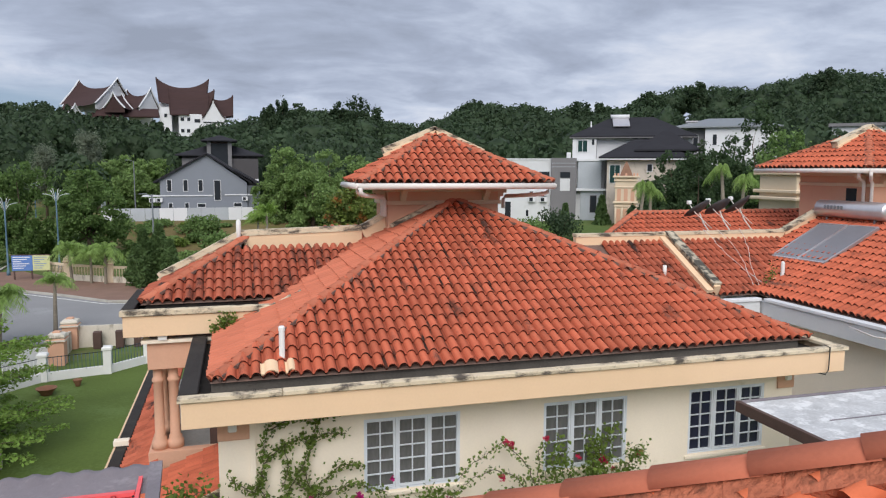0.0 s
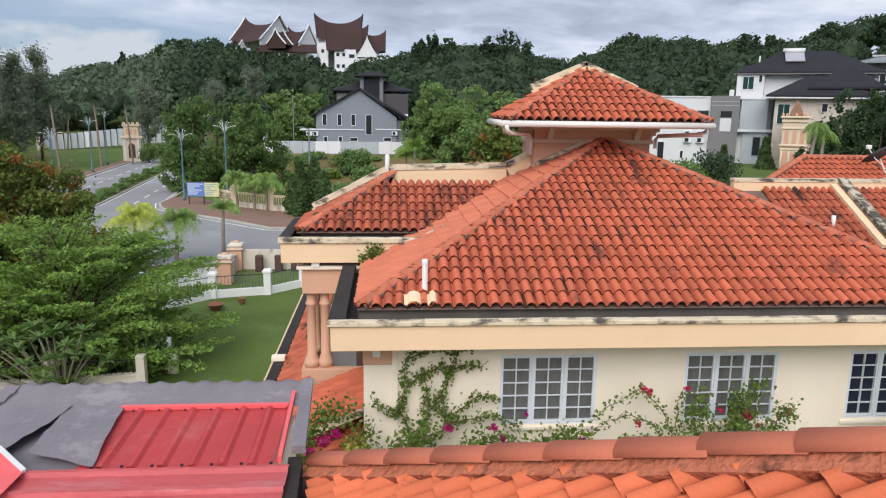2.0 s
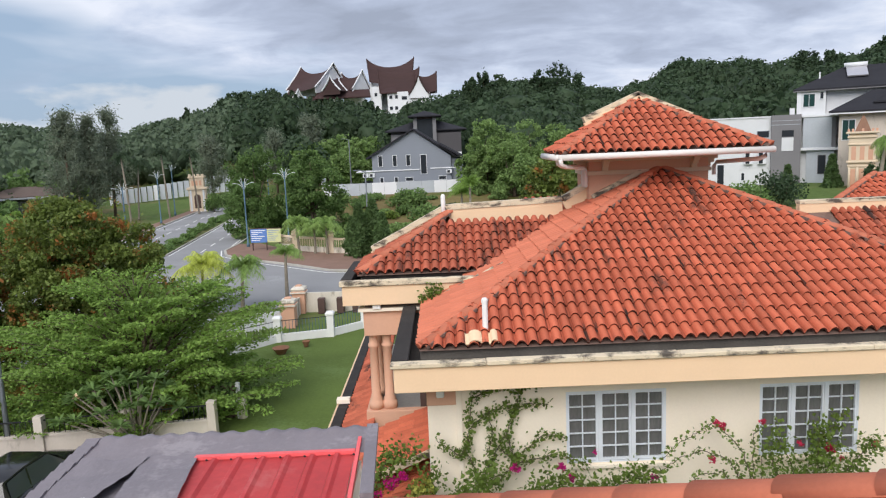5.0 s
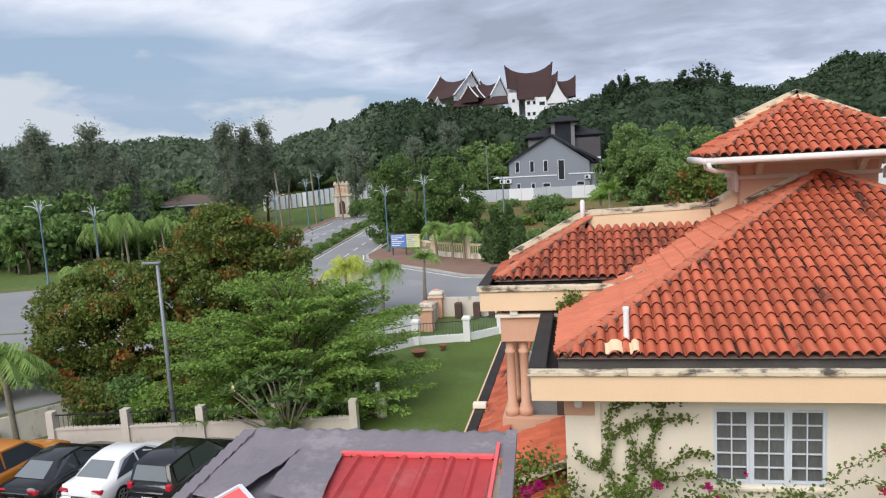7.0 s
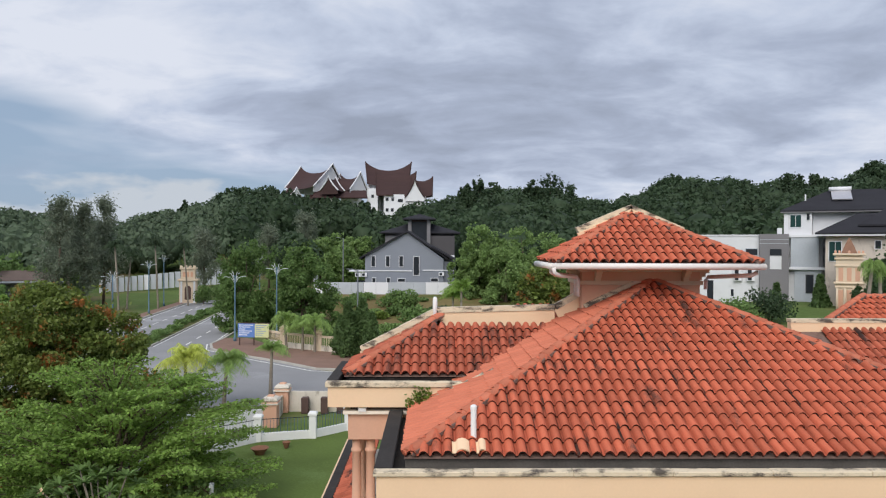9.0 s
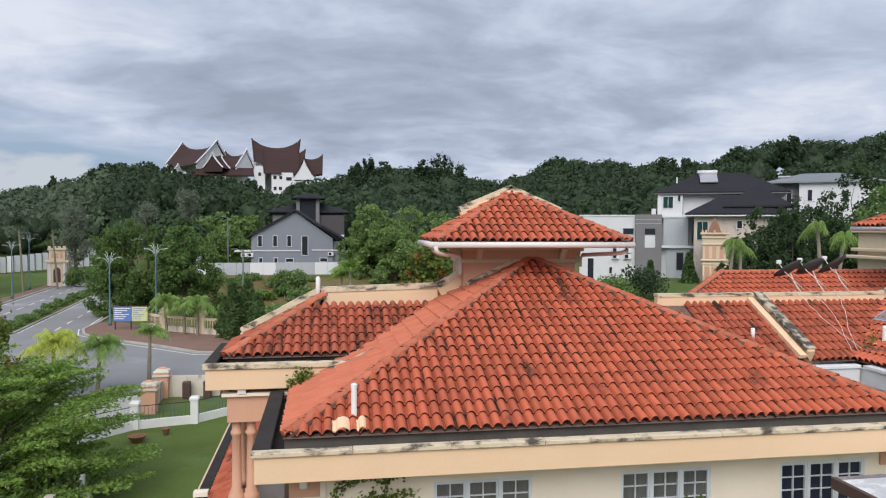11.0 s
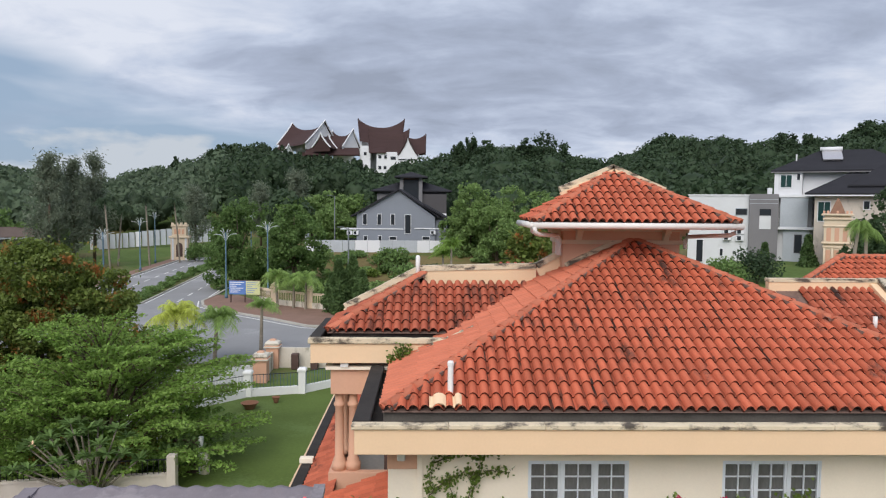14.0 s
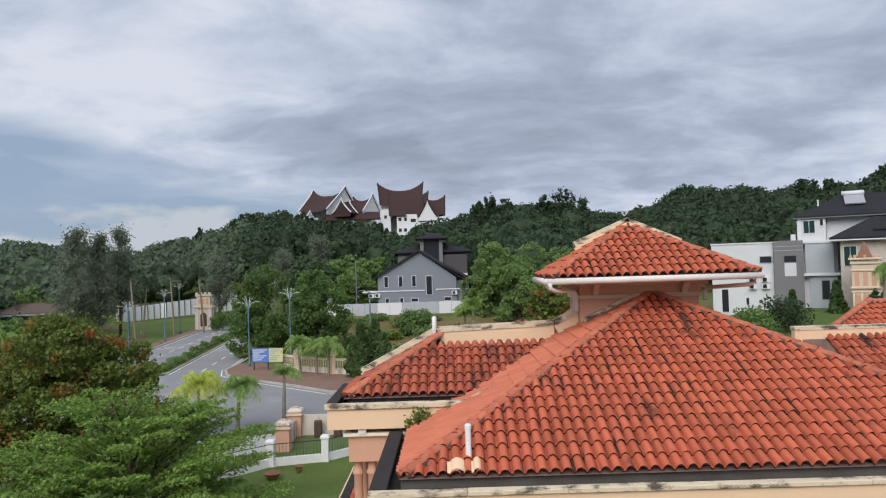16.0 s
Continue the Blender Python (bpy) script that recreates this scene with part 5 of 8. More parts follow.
def palm(label, x, y, h, seed, fronds=15, ln=1.5, mat="lf_palm", z=None, droop=1.0, thick=0.11, group="palms"):
    rng = np.random.default_rng(seed)
    base = float(height(x, y)) if z is None else z
    p = thing("palm", label, "palm tree", group, at=(x, y, base))
    bm = bmesh.new()
    lean = rng.normal(size=2) * 0.05 * h
    tube(bm, [(0, 0, -0.1), (0, 0, 0.25), (lean[0] * 0.4, lean[1] * 0.4, h * 0.5), (lean[0], lean[1], h)], [thick * 1.5, thick * 1.15, thick, thick * 0.75], 8)
    part("trunk", bm, M["palmbark"], p, smooth=True)
    vs, fs = [], []
    for i in range(fronds + 6):
        a = i * 2.4 + rng.uniform(-0.2, 0.2)
        e = rng.uniform(0.1, 1.25)
        L = ln * rng.uniform(0.8, 1.1)
        dr = np.array((math.cos(a), math.sin(a), 0))
        q = np.linspace(0.05, 1, 22)
        spine = np.array((lean[0], lean[1], h)) + dr * (L * q * math.cos(e) * 0.9)[:, None] + np.array((0, 0, 1)) * (L * (q * math.sin(e) - droop * 0.62 * q ** 2.2))[:, None]
        side = np.cross(dr, (0, 0, 1))
        for j in range(1, 22):
            t = spine[j] - spine[j - 1]
            w = 0.46 * L * (math.sin(math.pi * min(q[j] * 0.9 + 0.08, 1)) ** 0.6)
            for s in (-1, 1):
                tip = spine[j] + side * s * w * rng.uniform(0.55, 0.85) + t * rng.uniform(0.6, 1.8) - np.array((0, 0, rng.uniform(0.35, 0.8) * w * droop))
                k = len(vs)
                vs += [spine[j - 1], spine[j - 1] + t * 0.85, tip, spine[j - 1] + t * 0.05 + (tip - spine[j - 1]) * 0.5]
                fs.append((k, k + 1, k + 2, k + 3))
    raw("fronds", vs, fs, M[mat], p)
    return p


palm("short palm with arching green fronds beside the junction", -9.5, 34.8, 2.9, 1, 17, 1.6)
palm("palm with bright yellow-green fronds behind the garden tree", -13.6, 31.0, 3.0, 2, 24, 2.1, "lf_yellow")
palm("palm with pale green fronds behind the garden tree", -11.5, 31.5, 2.8, 3, 22, 2.0)
for i, (x, y, h, m) in enumerate(((-12.4, 53.9, 2.9, "lf_palm"), (-10.8, 53.1, 2.6, "lf_palm"), (-9.6, 52.4, 2.9, "lf_palm"))):
    palm("slim young palm on the brick pavement", x, y, h, 10 + i, 16, 2.0, m)
for i in range(26):
    pr = np.random.default_rng(700 + i)
    px, py = -70 + i * 1.15 + pr.uniform(-0.5, 0.5), 49 + 0.36 * i + (i % 3) * 2.2 + pr.uniform(-0.6, 0.6)
    palm("slim palm with hanging fronds in the west grove", px, py, pr.uniform(3.0, 5.2), 30 + i, 14, pr.uniform(2.0, 2.7), "lf_palm", droop=1.5)
for i in range(44):
    pr = np.random.default_rng(800 + i)
    px = -80 + i * 0.85 + pr.uniform(-1, 1)
    py = 52.5 + 0.33 * (px + 80) * 0.9 + (i % 4) * 2.6 + pr.uniform(-0.6, 0.6)
    ph = pr.uniform(2.6, 5.6)
    tree("thicket_tree", "leafy low tree in the thicket behind the palms", px, py, ph, round_clumps(pr, ph, ph * 0.55, 6, -0.08), ("lf_mid", "lf_bright", "lf_mid", "lf_forest")[i % 4], 2000, 0.30, 820 + i, 0.1, 0.15, group="low thicket")
palm("low palm with long stiff fronds by the car park road", -31.5, 30.5, 2.6, 50, 24, 3.4)
palm("tall palm at the edge of the car park", -19.7, 10.6, 3.3, 51, 22, 1.9)
for i, (x, y, h) in enumerate(((-42.3, 88, 9.5), (-39.6, 95, 9.8), (-37.6, 102, 9.6), (-44.6, 96, 8.6), (-48.5, 100, 8.5), (-52, 94, 8))):
    palm("tall slim palm on the green west of the avenue", x, y, h, 60 + i, 16, 2.2, "lf_forest", droop=1.2, thick=0.13)
for i, (x, y, h) in enumerate(((3.2, 48.7, 6.0), (2.5, 49.5, 5.3))):
    palm("young palm in the field behind the parapet", x, y, h, 70 + i, 12, 1.9, "lf_bright", droop=0.8)
for i, (x, y, h) in enumerate(((46.2, 62.8, 8.0), (44.8, 63.4, 7.3), (47.6, 62.2, 7.6), (55.6, 58.5, 9.3), (57.2, 58.0, 8.4), (54.2, 57.6, 8.2))):
    palm("palm with drooping fronds by the turreted house", x, y, h, 80 + i, 13, 2.4, "lf_palm", droop=1.5, z=0.0)
for i, (x, y, h) in enumerate(((32.6, 41.8, 8.4), (33.9, 41.4, 8.0), (37.6, 36.4, 9.7), (38.6, 36.9, 9.0))):
    palm("palm with drooping fronds beyond the party wall", x, y, h, 90 + i, 9, 1.45, "lf_palm", droop=1.6, z=0.0, thick=0.15)


def cypress(label, x, y, h, r, seed, z=None):
    rng = np.random.default_rng(seed)
    t = thing("cypress", label, "conifer", "cypresses", at=(x, y, float(height(x, y)) if z is None else z))
    bm = bmesh.new()
    tube(bm, [(0, 0, -0.1), (0, 0, h * 0.9)], [0.1, 0.03], 6)
    part("trunk", bm, M["bark"], t)
    n = 3200
    q = rng.random(n) ** 0.8
    rad = r * (0.35 + 0.75 * np.sin(math.pi * np.clip(0.18 + 0.82 * q, 0, 1))) * (1 - 0.55 * q) * (0.6 + 0.45 * rng.random(n))
    a = rng.random(n) * math.tau
    rad = rad * (0.85 + 0.3 * np.sin(a * 3 + q * 7 + seed) * np.sin(q * 9 + seed * 2))
    v, f = leaves(np.stack([rad * np.cos(a), rad * np.sin(a), 0.1 + q * h], 1), 0.14 * h / 4, rng, 0, 2.6)
    raw("crown", v, f, M["lf_cyp"], t)


for i, (x, y, h, r) in enumerate(((-6.3, 49.8, 4.6, 1.1), (-5.2, 50.6, 4.9, 1.15), (-4.3, 49.4, 3.8, 1.0), (-7.1, 50.8, 3.4, 0.9))):
    cypress("dark columnar cypress beside the field", x, y, h, r, 20 + i)
for i, (x, y, h, r) in enumerate(((40.5, 62.0, 6.0, 1.2), (42.5, 60.8, 5.2, 1.1), (36.0, 62.0, 5.2, 1.0))):
    cypress("dark columnar conifer by the white houses", x, y, h, r, 30 + i, 0.5)


def bush(name, label, x, y, r, h, mat, n, size, seed, z=None, category="shrub", group="shrubs"):
    rng = np.random.default_rng(seed)
    t = thing(name, label, category, group, at=(x, y, float(height(x, y)) if z is None else z))
    bm = bmesh.new()
    for i in range(5):
        a = i * 1.26
        tube(bm, limb_path((0, 0, 0), (r * 0.6 * math.cos(a), r * 0.6 * math.sin(a), h * 0.7), rng, k=4), [0.03, 0.025, 0.018, 0.008], 5)
    part("stems", bm, M["bark"], t)
    pts = [blob(rng, (r * 0.5 * math.cos(k * 2.4) * (k > 0), r * 0.5 * math.sin(k * 2.4) * (k > 0), h * rng.uniform(0.4, 0.68)), (r * 0.6, r * 0.6, h * 0.38), n // 6, 0.35) for k in range(6)]
    v, f = leaves(np.concatenate(pts), size, rng)
    raw("foliage", v, f, M[mat], t)
    return t


for k in range(19):
    q = along(1.5 + k * 2.3 + R.uniform(-0.4, 0.4), R.uniform(-0.2, 0.2))
    bush("median_shrub", "low clipped shrub on the road median", *q, R.uniform(0.5, 0.85), R.uniform(0.55, 1.05), "lf_mid", 700, 0.12, 300 + k, 0.12)
for k, (x, y, r, h, m) in enumerate(((-1.0, 68, 2.0, 2.6, "lf_mid"), (-3.0, 78, 2.0, 2.4, "lf_mid"), (1.5, 73, 1.6, 1.6, "lf_forest"), (16, 62, 2.4, 4.0, "lf_mid"), (22, 56, 2.0, 3.4, "lf_mid"), (25.5, 55, 2.2, 3.2, "lf_round"), (29, 55, 2.0, 3.6, "lf_mid"), (32.5, 56, 2.2, 3.4, "lf_forest"), (19, 60, 2.2, 4.2, "lf_dark"), (-36.0, 104.5, 1.5, 3.0, "lf_mid"), (-33.6, 107, 2.2, 3.0, "lf_mid"), (-38.0, 71, 1.3, 1.2, "lf_mid"), (-30, 34, 1.4, 0.9, "lf_bright"), (-25.5, 14.5, 2.2, 1.3, "var_leaf"), (-23, 17, 2.2, 1.6, "lf_mid"), (-21, 10.0, 1.2, 0.9, "lf_mid"))):
    bush("shrub", "leafy green shrub beside the road" if y < 45 or x < 0 else "leafy green shrub by the houses", x, y, r, h, m, 1500, 0.2, 340 + k)
# low growth behind the car park wall
for k in range(11):
    bush("shrub", "dense low shrub behind the car park wall", -17.6 + k * 0.98, 12.6 + 0.13 * k + R.uniform(-0.2, 0.3), R.uniform(0.9, 1.3), R.uniform(1.3, 2.0), ("lf_dark", "lf_mid", "lf_bright")[k % 3], 3000, 0.11, 900 + k)
# trees among the houses on the east side
for i, (x, y, h, r, mat) in enumerate(((50.5, 58.0, 12.4, 3.4, "lf_east"), (53.5, 56.5, 13.2, 3.2, "lf_east"), (47.5, 57.0, 9.0, 3.0, "lf_east"), (56, 54, 12.6, 3.4, "lf_east"), (60.5, 52.5, 12.0, 3.6, "lf_east"), (65, 50, 11.5, 3.6, "lf_east"), (69, 54, 13.0, 3.6, "lf_east"), (58, 66, 12, 4, "lf_east"), (52, 52, 8.4, 2.8, "lf_east"), (46.5, 44.6, 15.3, 2.9, "lf_east"), (39.4, 47.2, 10.8, 2.7, "lf_east"), (40.2, 44.0, 10.6, 2.6, "lf_east"), (44.4, 38.4, 12.8, 3.3, "lf_mid"), (47.8, 40.0, 11.5, 3.0, "lf_mid"), (74, 56, 14.0, 4.0, "lf_east"), (43, 56, 6.2, 2.2, "lf_east"))):
    rr = np.random.default_rng(400 + i)
    tree("east_tree", "dark green tree among the houses", x, y, h, round_clumps(rr, h, r, 8, 0.15), mat, 9000, 0.19, 420 + i, 0.2, 0.3, group="trees by the houses", z=0.3)

# wooded hills: far too many trees to count. Each crown is a heap of leafy domes over a dark core
rng = np.random.default_rng(9)
core_bm = bmesh.new()
bmesh.ops.create_icosphere(core_bm, subdivisions=1, radius=1.0)
core_v = np.array([q.co[:] for q in core_bm.verts])
core_f = np.array([[q.index for q in f.verts] for f in core_bm.faces])
core_bm.free()
dome_c, dome_r, cores_v = [], [], []
for k in range(1750):
    az, r = rng.uniform(-46, 56), 128 + 170 * rng.random() ** 0.85
    x, y = EYE[0] + r * math.sin(math.radians(az)), EYE[1] + r * math.cos(math.radians(az))
    if -27 < az < -13 and r < 165 or -10 < az < -4 and r < 190:
        continue
    z0 = float(height(x, y))
    cap = 9.5 + math.tan(math.radians(float(np.interp(az, SKY_AZ, SKY_EL)) + rng.uniform(-0.25, 0.28))) * r - z0
    h = min(rng.uniform(8.0, 13.5) * (1.0 + 0.4 * noise.noise((x * 0.035, y * 0.035, 0.0))), cap)
    if r > 262 and not -12.5 < az < 1.5:
        h = max(h, min(cap, 15.0))
    if h < 2.2:
        continue
    slim = -12.5 < az < -4.7 and 205 < r
    w = h * (rng.uniform(0.17, 0.24) if slim else rng.uniform(0.36, 0.56))
    for c in range(6):
        a, q = c * 2.1 + rng.uniform(-0.5, 0.5), (0.0 if c == 0 else rng.uniform(0.35, 0.7))
        zc = h * (0.80 if c == 0 else rng.uniform(0.30, 0.72)) if not slim else h * (0.12 + 0.14 * c)
        wr = w * rng.uniform(0.42, 0.62) * (1.25 - 0.13 * c if slim else 1)
        dome_c.append((x + q * w * math.cos(a), y + q * w * math.sin(a), z0 + zc))
        dome_r.append((wr, wr, min(h * 0.2, wr * 0.9) if not slim else h * 0.15))
    cores_v.append(core_v * (1 + 0.25 * rng.normal(size=(len(core_v), 1))) * np.array((w * 0.62, w * 0.62, h * 0.34)) + np.array((x, y, z0 + h * 0.5)))
dome_c, dome_r = np.array(dome_c), np.array(dome_r)
# Crowns on the west side take the leaf colour with haze mixed in.
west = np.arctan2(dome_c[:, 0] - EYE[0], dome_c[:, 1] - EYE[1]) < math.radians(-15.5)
PER = 46
d = rng.normal(size=(len(dome_c), PER, 3))
d[..., 2] = np.abs(d[..., 2]) * 1.1 - 0.35
d /= np.linalg.norm(d, axis=2, keepdims=True)
pf = (dome_c[:, None] + d * dome_r[:, None] * rng.uniform(0.8, 1.08, size=(len(dome_c), PER, 1))).reshape(-1, 3)
nrm = (d + rng.normal(size=d.shape) * 0.38).reshape(-1, 3)
nrm /= np.linalg.norm(nrm, axis=1, keepdims=True)
ta = np.cross(nrm, rng.normal(size=nrm.shape))
ta /= np.linalg.norm(ta, axis=1, keepdims=True) + 1e-9
tb = np.cross(nrm, ta)
sz = rng.uniform(0.32, 0.70, size=(len(pf), 1))
v = np.stack([pf - ta * sz, pf + tb * sz * 0.8, pf + ta * sz * 1.1, pf - tb * sz * 0.8], 1).reshape(-1, 3)
v = v.reshape(len(dome_c), -1, 3)
for name, pick, mat, lab in (("wooded_hills", ~west, "lf_forest", "dense dark green woods covering the hills"), ("west_woods", west, "lf_west", "western slope woods with distance haze tinted into their grey-green")):
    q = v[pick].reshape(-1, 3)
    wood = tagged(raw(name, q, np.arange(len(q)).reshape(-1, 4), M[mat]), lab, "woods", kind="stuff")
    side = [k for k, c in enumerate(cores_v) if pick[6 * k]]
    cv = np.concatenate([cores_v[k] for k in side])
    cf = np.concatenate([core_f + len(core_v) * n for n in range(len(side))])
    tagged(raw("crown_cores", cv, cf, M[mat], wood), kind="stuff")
# light green trees in the dip below the palace
for i, (az, r, h, w) in enumerate(((-9.0, 138, 8.5, 4.2), (-7.8, 150, 9.5, 4.4), (-6.6, 146, 8.6, 4.0), (-5.4, 158, 9.0, 4.2), (-10.6, 132, 8.0, 4.0), (-3.6, 165, 10.5, 4.2))):
    rr = np.random.default_rng(560 + i)
    tree("roadside_tree", "light green tree in the dip below the palace", EYE[0] + r * math.sin(math.radians(az)), EYE[1] + r * math.cos(math.radians(az)), h, round_clumps(rr, h, w, 9, 0.1), "lf_round", 5000, 0.36, 570 + i, 0.2, 0.25, group="trees in the dip")
# single taller trees that break the skyline
for i, (az, r, top, w) in enumerate(((9.2, 250, 5.7, 7.6), (3.5, 240, 5.6, 4.2), (4.7, 245, 5.1, 4.0), (2.6, 250, 4.9, 3.2), (7.9, 240, 5.2, 4.2), (18.4, 240, 5.5, 6), (31.6, 245, 5.9, 5), (35.1, 240, 6.5, 4.5), (43.6, 240, 7.1, 6), (-21.2, 250, 2.4, 6), (-15.6, 250, 4.4, 5.5), (26.6, 240, 5.3, 6), (-19.0, 255, 3.4, 1.6), (28.0, 250, 5.2, 3.5))):
    x, y = EYE[0] + r * math.sin(math.radians(az)), EYE[1] + r * math.cos(math.radians(az))
    z0 = float(height(x, y))
    h = 9.5 + math.tan(math.radians(top)) * r - z0
    rr = np.random.default_rng(500 + i)
    tree("skyline_tree", "tall dark tree standing out of the woods", x, y, h, round_clumps(rr, h, w, 8, 0.3), "lf_forest", 3600, 0.52, 520 + i, 0.3, 0.4, group="skyline trees")

# ---- things near the camera ----
# hipped roof of the camera's own building, seen along its hip
own = thing("near_roof", "clean orange clay tiled hip roof just below the camera", "roof")
KN = 0.53
H0, H1 = Vector((0.40, -6.22, 6.80)), Vector((4.2, -10.02, 6.80 + KN * 3.8))
tiled(own, (0.40, -6.22, 6.73), (0, -1, 0), (1, 0, KN), 0, 5.6, 20, M["tile_new"], [(tuple(H0), (1, 1, 0)), ((3.6, 0, 0), (1, 0, 0))], (0.6, 3.0, 0, 14), 51, 0.15, 0.235)
sheet("roof_deck", own, M["tileflat"], [(0.40, -6.22, 6.69), (4.2, -10.02, 6.69 + KN * 3.8), (4.2, -11.8, 6.69 + KN * 3.8), (0.40, -11.8, 6.69)])
sheet("roof_deck", own, M["tileflat"], [(0.40, -6.22, 6.69), (6.0, -6.22, 6.69), (6.0, -10.02, 6.69 + KN * 3.8), (4.2, -10.02, 6.69 + KN * 3.8)])
sheet("roof_deck", own, M["tileflat"], [(4.2, -10.02, 6.69 + KN * 3.8), (6.0, -10.02, 6.69 + KN * 3.8), (6.0, -11.8, 6.69 + KN * 3.8), (4.2, -11.8, 6.69 + KN * 3.8)])
hip_caps(own, H0 + Vector((0, 0, 0.04)), H1 + Vector((0, 0, 0.04)), M["tileflat"], 0.10, 0.43, False, 0.62, 0.025)
bm = bmesh.new()
for k in range(26):
    a = H0 + (H1 - H0) * (k / 26) + Vector((-0.072, -0.072, 0.035))
    b = H0 + (H1 - H0) * ((k + 1.05) / 26) + Vector((-0.072, -0.072, 0.035))
    beam(bm, a + Vector((0, 0, random.uniform(-0.012, 0.012))), b, random.uniform(0.10, 0.14), 0.16, (-0.4, -0.4, 1))
part("mortar_bed", bm, M["mortar_orange"], own, "cracked orange mortar under the hip caps")
boxpart("gutter", own, M["copdark"], 0.14, -12.0, 6.45, 0.40, -6.05, 6.66, 0.01, "blackened gutter")
boxpart("gutter", own, M["copdark"], 0.40, -6.2, 6.45, 6.0, -5.98, 6.66, 0.01, "blackened gutter")
boxpart("wall", own, M["cream"], 0.5, -11.9, -0.1, 6.0, -6.3, 6.5, 0)

# faded red metal roof with grey flashing
red = thing("red_metal_roof", "faded red ribbed metal roof with torn grey flashing sheets", "roof")


def ribbed(name, x0, x1, y0, y1, z0, z1, along_y, pitch, mat, label=""):
    bm = bmesh.new()
    L = (x1 - x0) if along_y else (y1 - y0)
    prof = []
    k = 0.0
    while k < L:
        for a, c in ((0, 0), (pitch - 0.075, 0), (pitch - 0.055, 0.028), (pitch - 0.025, 0.028)):
            if k + a <= L:
                prof.append((k + a, c))
        k += pitch
    prof.append((L, 0))
    rows = []
    for q in (0, 1):
        rows.append([bm.verts.new((x0 + a, (y0, y1)[q], (z0, z1)[q] + c) if along_y else ((x0, x1)[q], y0 + a, z0 + (z1 - z0) * a / L + c)) for a, c in prof])
    for i in range(len(prof) - 1):
        bm.faces.new((rows[0][i], rows[0][i + 1], rows[1][i + 1], rows[1][i]))
    r = bmesh.ops.solidify(bm, geom=bm.faces[:], thickness=0.004)
    return part(name, bm, mat, red, label)


ribbed("metal_sheet", -1.24, 0.10, -6.46, -5.52, 6.96, 7.0, True, 0.205, M["redmetal"], "faded red ribbed sheet")
ribbed("metal_sheet", -2.25, 0.22, -8.6, -6.42, 6.80, 6.95, False, 0.24, M["pinkmetal"], "faded pinkish red sheet with long ribs")
bm = bmesh.new()
n = 60
for j, (yy, zz) in enumerate(((-5.02, 7.0), (-5.07, 7.05), (-5.14, 7.045), (-5.18, 7.02), (-5.52, 7.012), (-5.54, 7.005))):
    for i in range(n + 1):
        x = -2.28 + 2.48 * i / n
        bm.verts.new((x, yy + 0.008 * math.sin(x * 9 + j), zz + (0.012 * math.sin(x * 34) if j in (1, 2) else 0.004 * noise.noise((x * 4, j, 0)))))
bm.verts.ensure_lookup_table()
for j in range(5):
    for i in range(n):
        bm.faces.new([bm.verts[k] for k in (j * (n + 1) + i, j * (n + 1) + i + 1, (j + 1) * (n + 1) + i + 1, (j + 1) * (n + 1) + i)])
part("ridge_flashing", bm, M["greyflash"], red, "wavy grey ridge flashing", True)
beampart("edge_trim", red, M["redmetal"], (-1.24, -5.54, 7.035), (0.10, -5.54, 7.035), 0.05, 0.03, "bent red edge strip")
beampart("edge_trim", red, M["redmetal"], (0.115, -5.30, 7.05), (0.15, -6.42, 7.01), 0.03, 0.05, "bent red edge strip")
beampart("side_flashing", red, M["greyflash"], (0.20, -5.02, 7.05), (0.27, -6.3, 7.03), 0.10, 0.06, "grey side flashing")
beampart("side_flashing", red, M["copdark"], (0.24, -6.25, 6.92), (0.33, -8.6, 6.80), 0.10, 0.2, "dark rusty side gutter")


def loose_sheet(pts, lift, seed):
    """A slack bitumen sheet over four corners."""
    bm = bmesh.new()
    a, b, c, d = [Vector(p) for p in pts]
    m = 10
    for i in range(m + 1):
        for j in range(m + 1):
            u, v = i / m, j / m
            p = a * (1 - u) * (1 - v) + b * u * (1 - v) + c * u * v + d * (1 - u) * v
            bm.verts.new(p + Vector((0, 0, lift * noise.noise((p.x * 2.2, p.y * 2.2, seed)) + 0.02 * noise.noise((p.x * 7, p.y * 7, seed)))))
    bm.verts.ensure_lookup_table()
    for i in range(m):
        for j in range(m):
            bm.faces.new([bm.verts[k] for k in (i * (m + 1) + j, (i + 1) * (m + 1) + j, (i + 1) * (m + 1) + j + 1, i * (m + 1) + j + 1)])
    part("loose_sheet", bm, M["greyflash"], red, "slack grey bitumen sheet", True)


sheet("bitumen_layer", red, M["greyflash"], [(-2.25, -6.5, 6.93), (-1.2, -6.5, 6.95), (-1.2, -5.3, 6.965), (-2.25, -5.3, 6.96)])
loose_sheet([(-2.22, -5.48, 7.03), (-1.62, -5.54, 7.04), (-1.85, -6.42, 7.0), (-2.24, -6.3, 6.99)], 0.03, 1)
loose_sheet([(-1.66, -5.53, 7.055), (-1.22, -5.53, 7.05), (-1.12, -6.45, 6.99), (-1.62, -6.3, 7.03)], 0.035, 2)
bm = bmesh.new()
for k in range(24):
    yy = -5.1 - k * 0.15
    beam(bm, (-2.30, yy, 7.05 - 0.006 * k), (-2.29, yy - 0.155, 7.035 - 0.006 * k), 0.12, 0.05)
part("verge_cap", bm, M["greyflash"], red, "grey scalloped verge capping")
for a, b in (((-2.05, -6.55, 7.0), (-1.82, -6.28, 7.07)), ((-1.82, -6.28, 7.07), (-1.55, -6.50, 7.0))):
    beampart("small_gable_trim", red, M["farwhite"], a, b, 0.03, 0.03, "white edge of a small red gable")
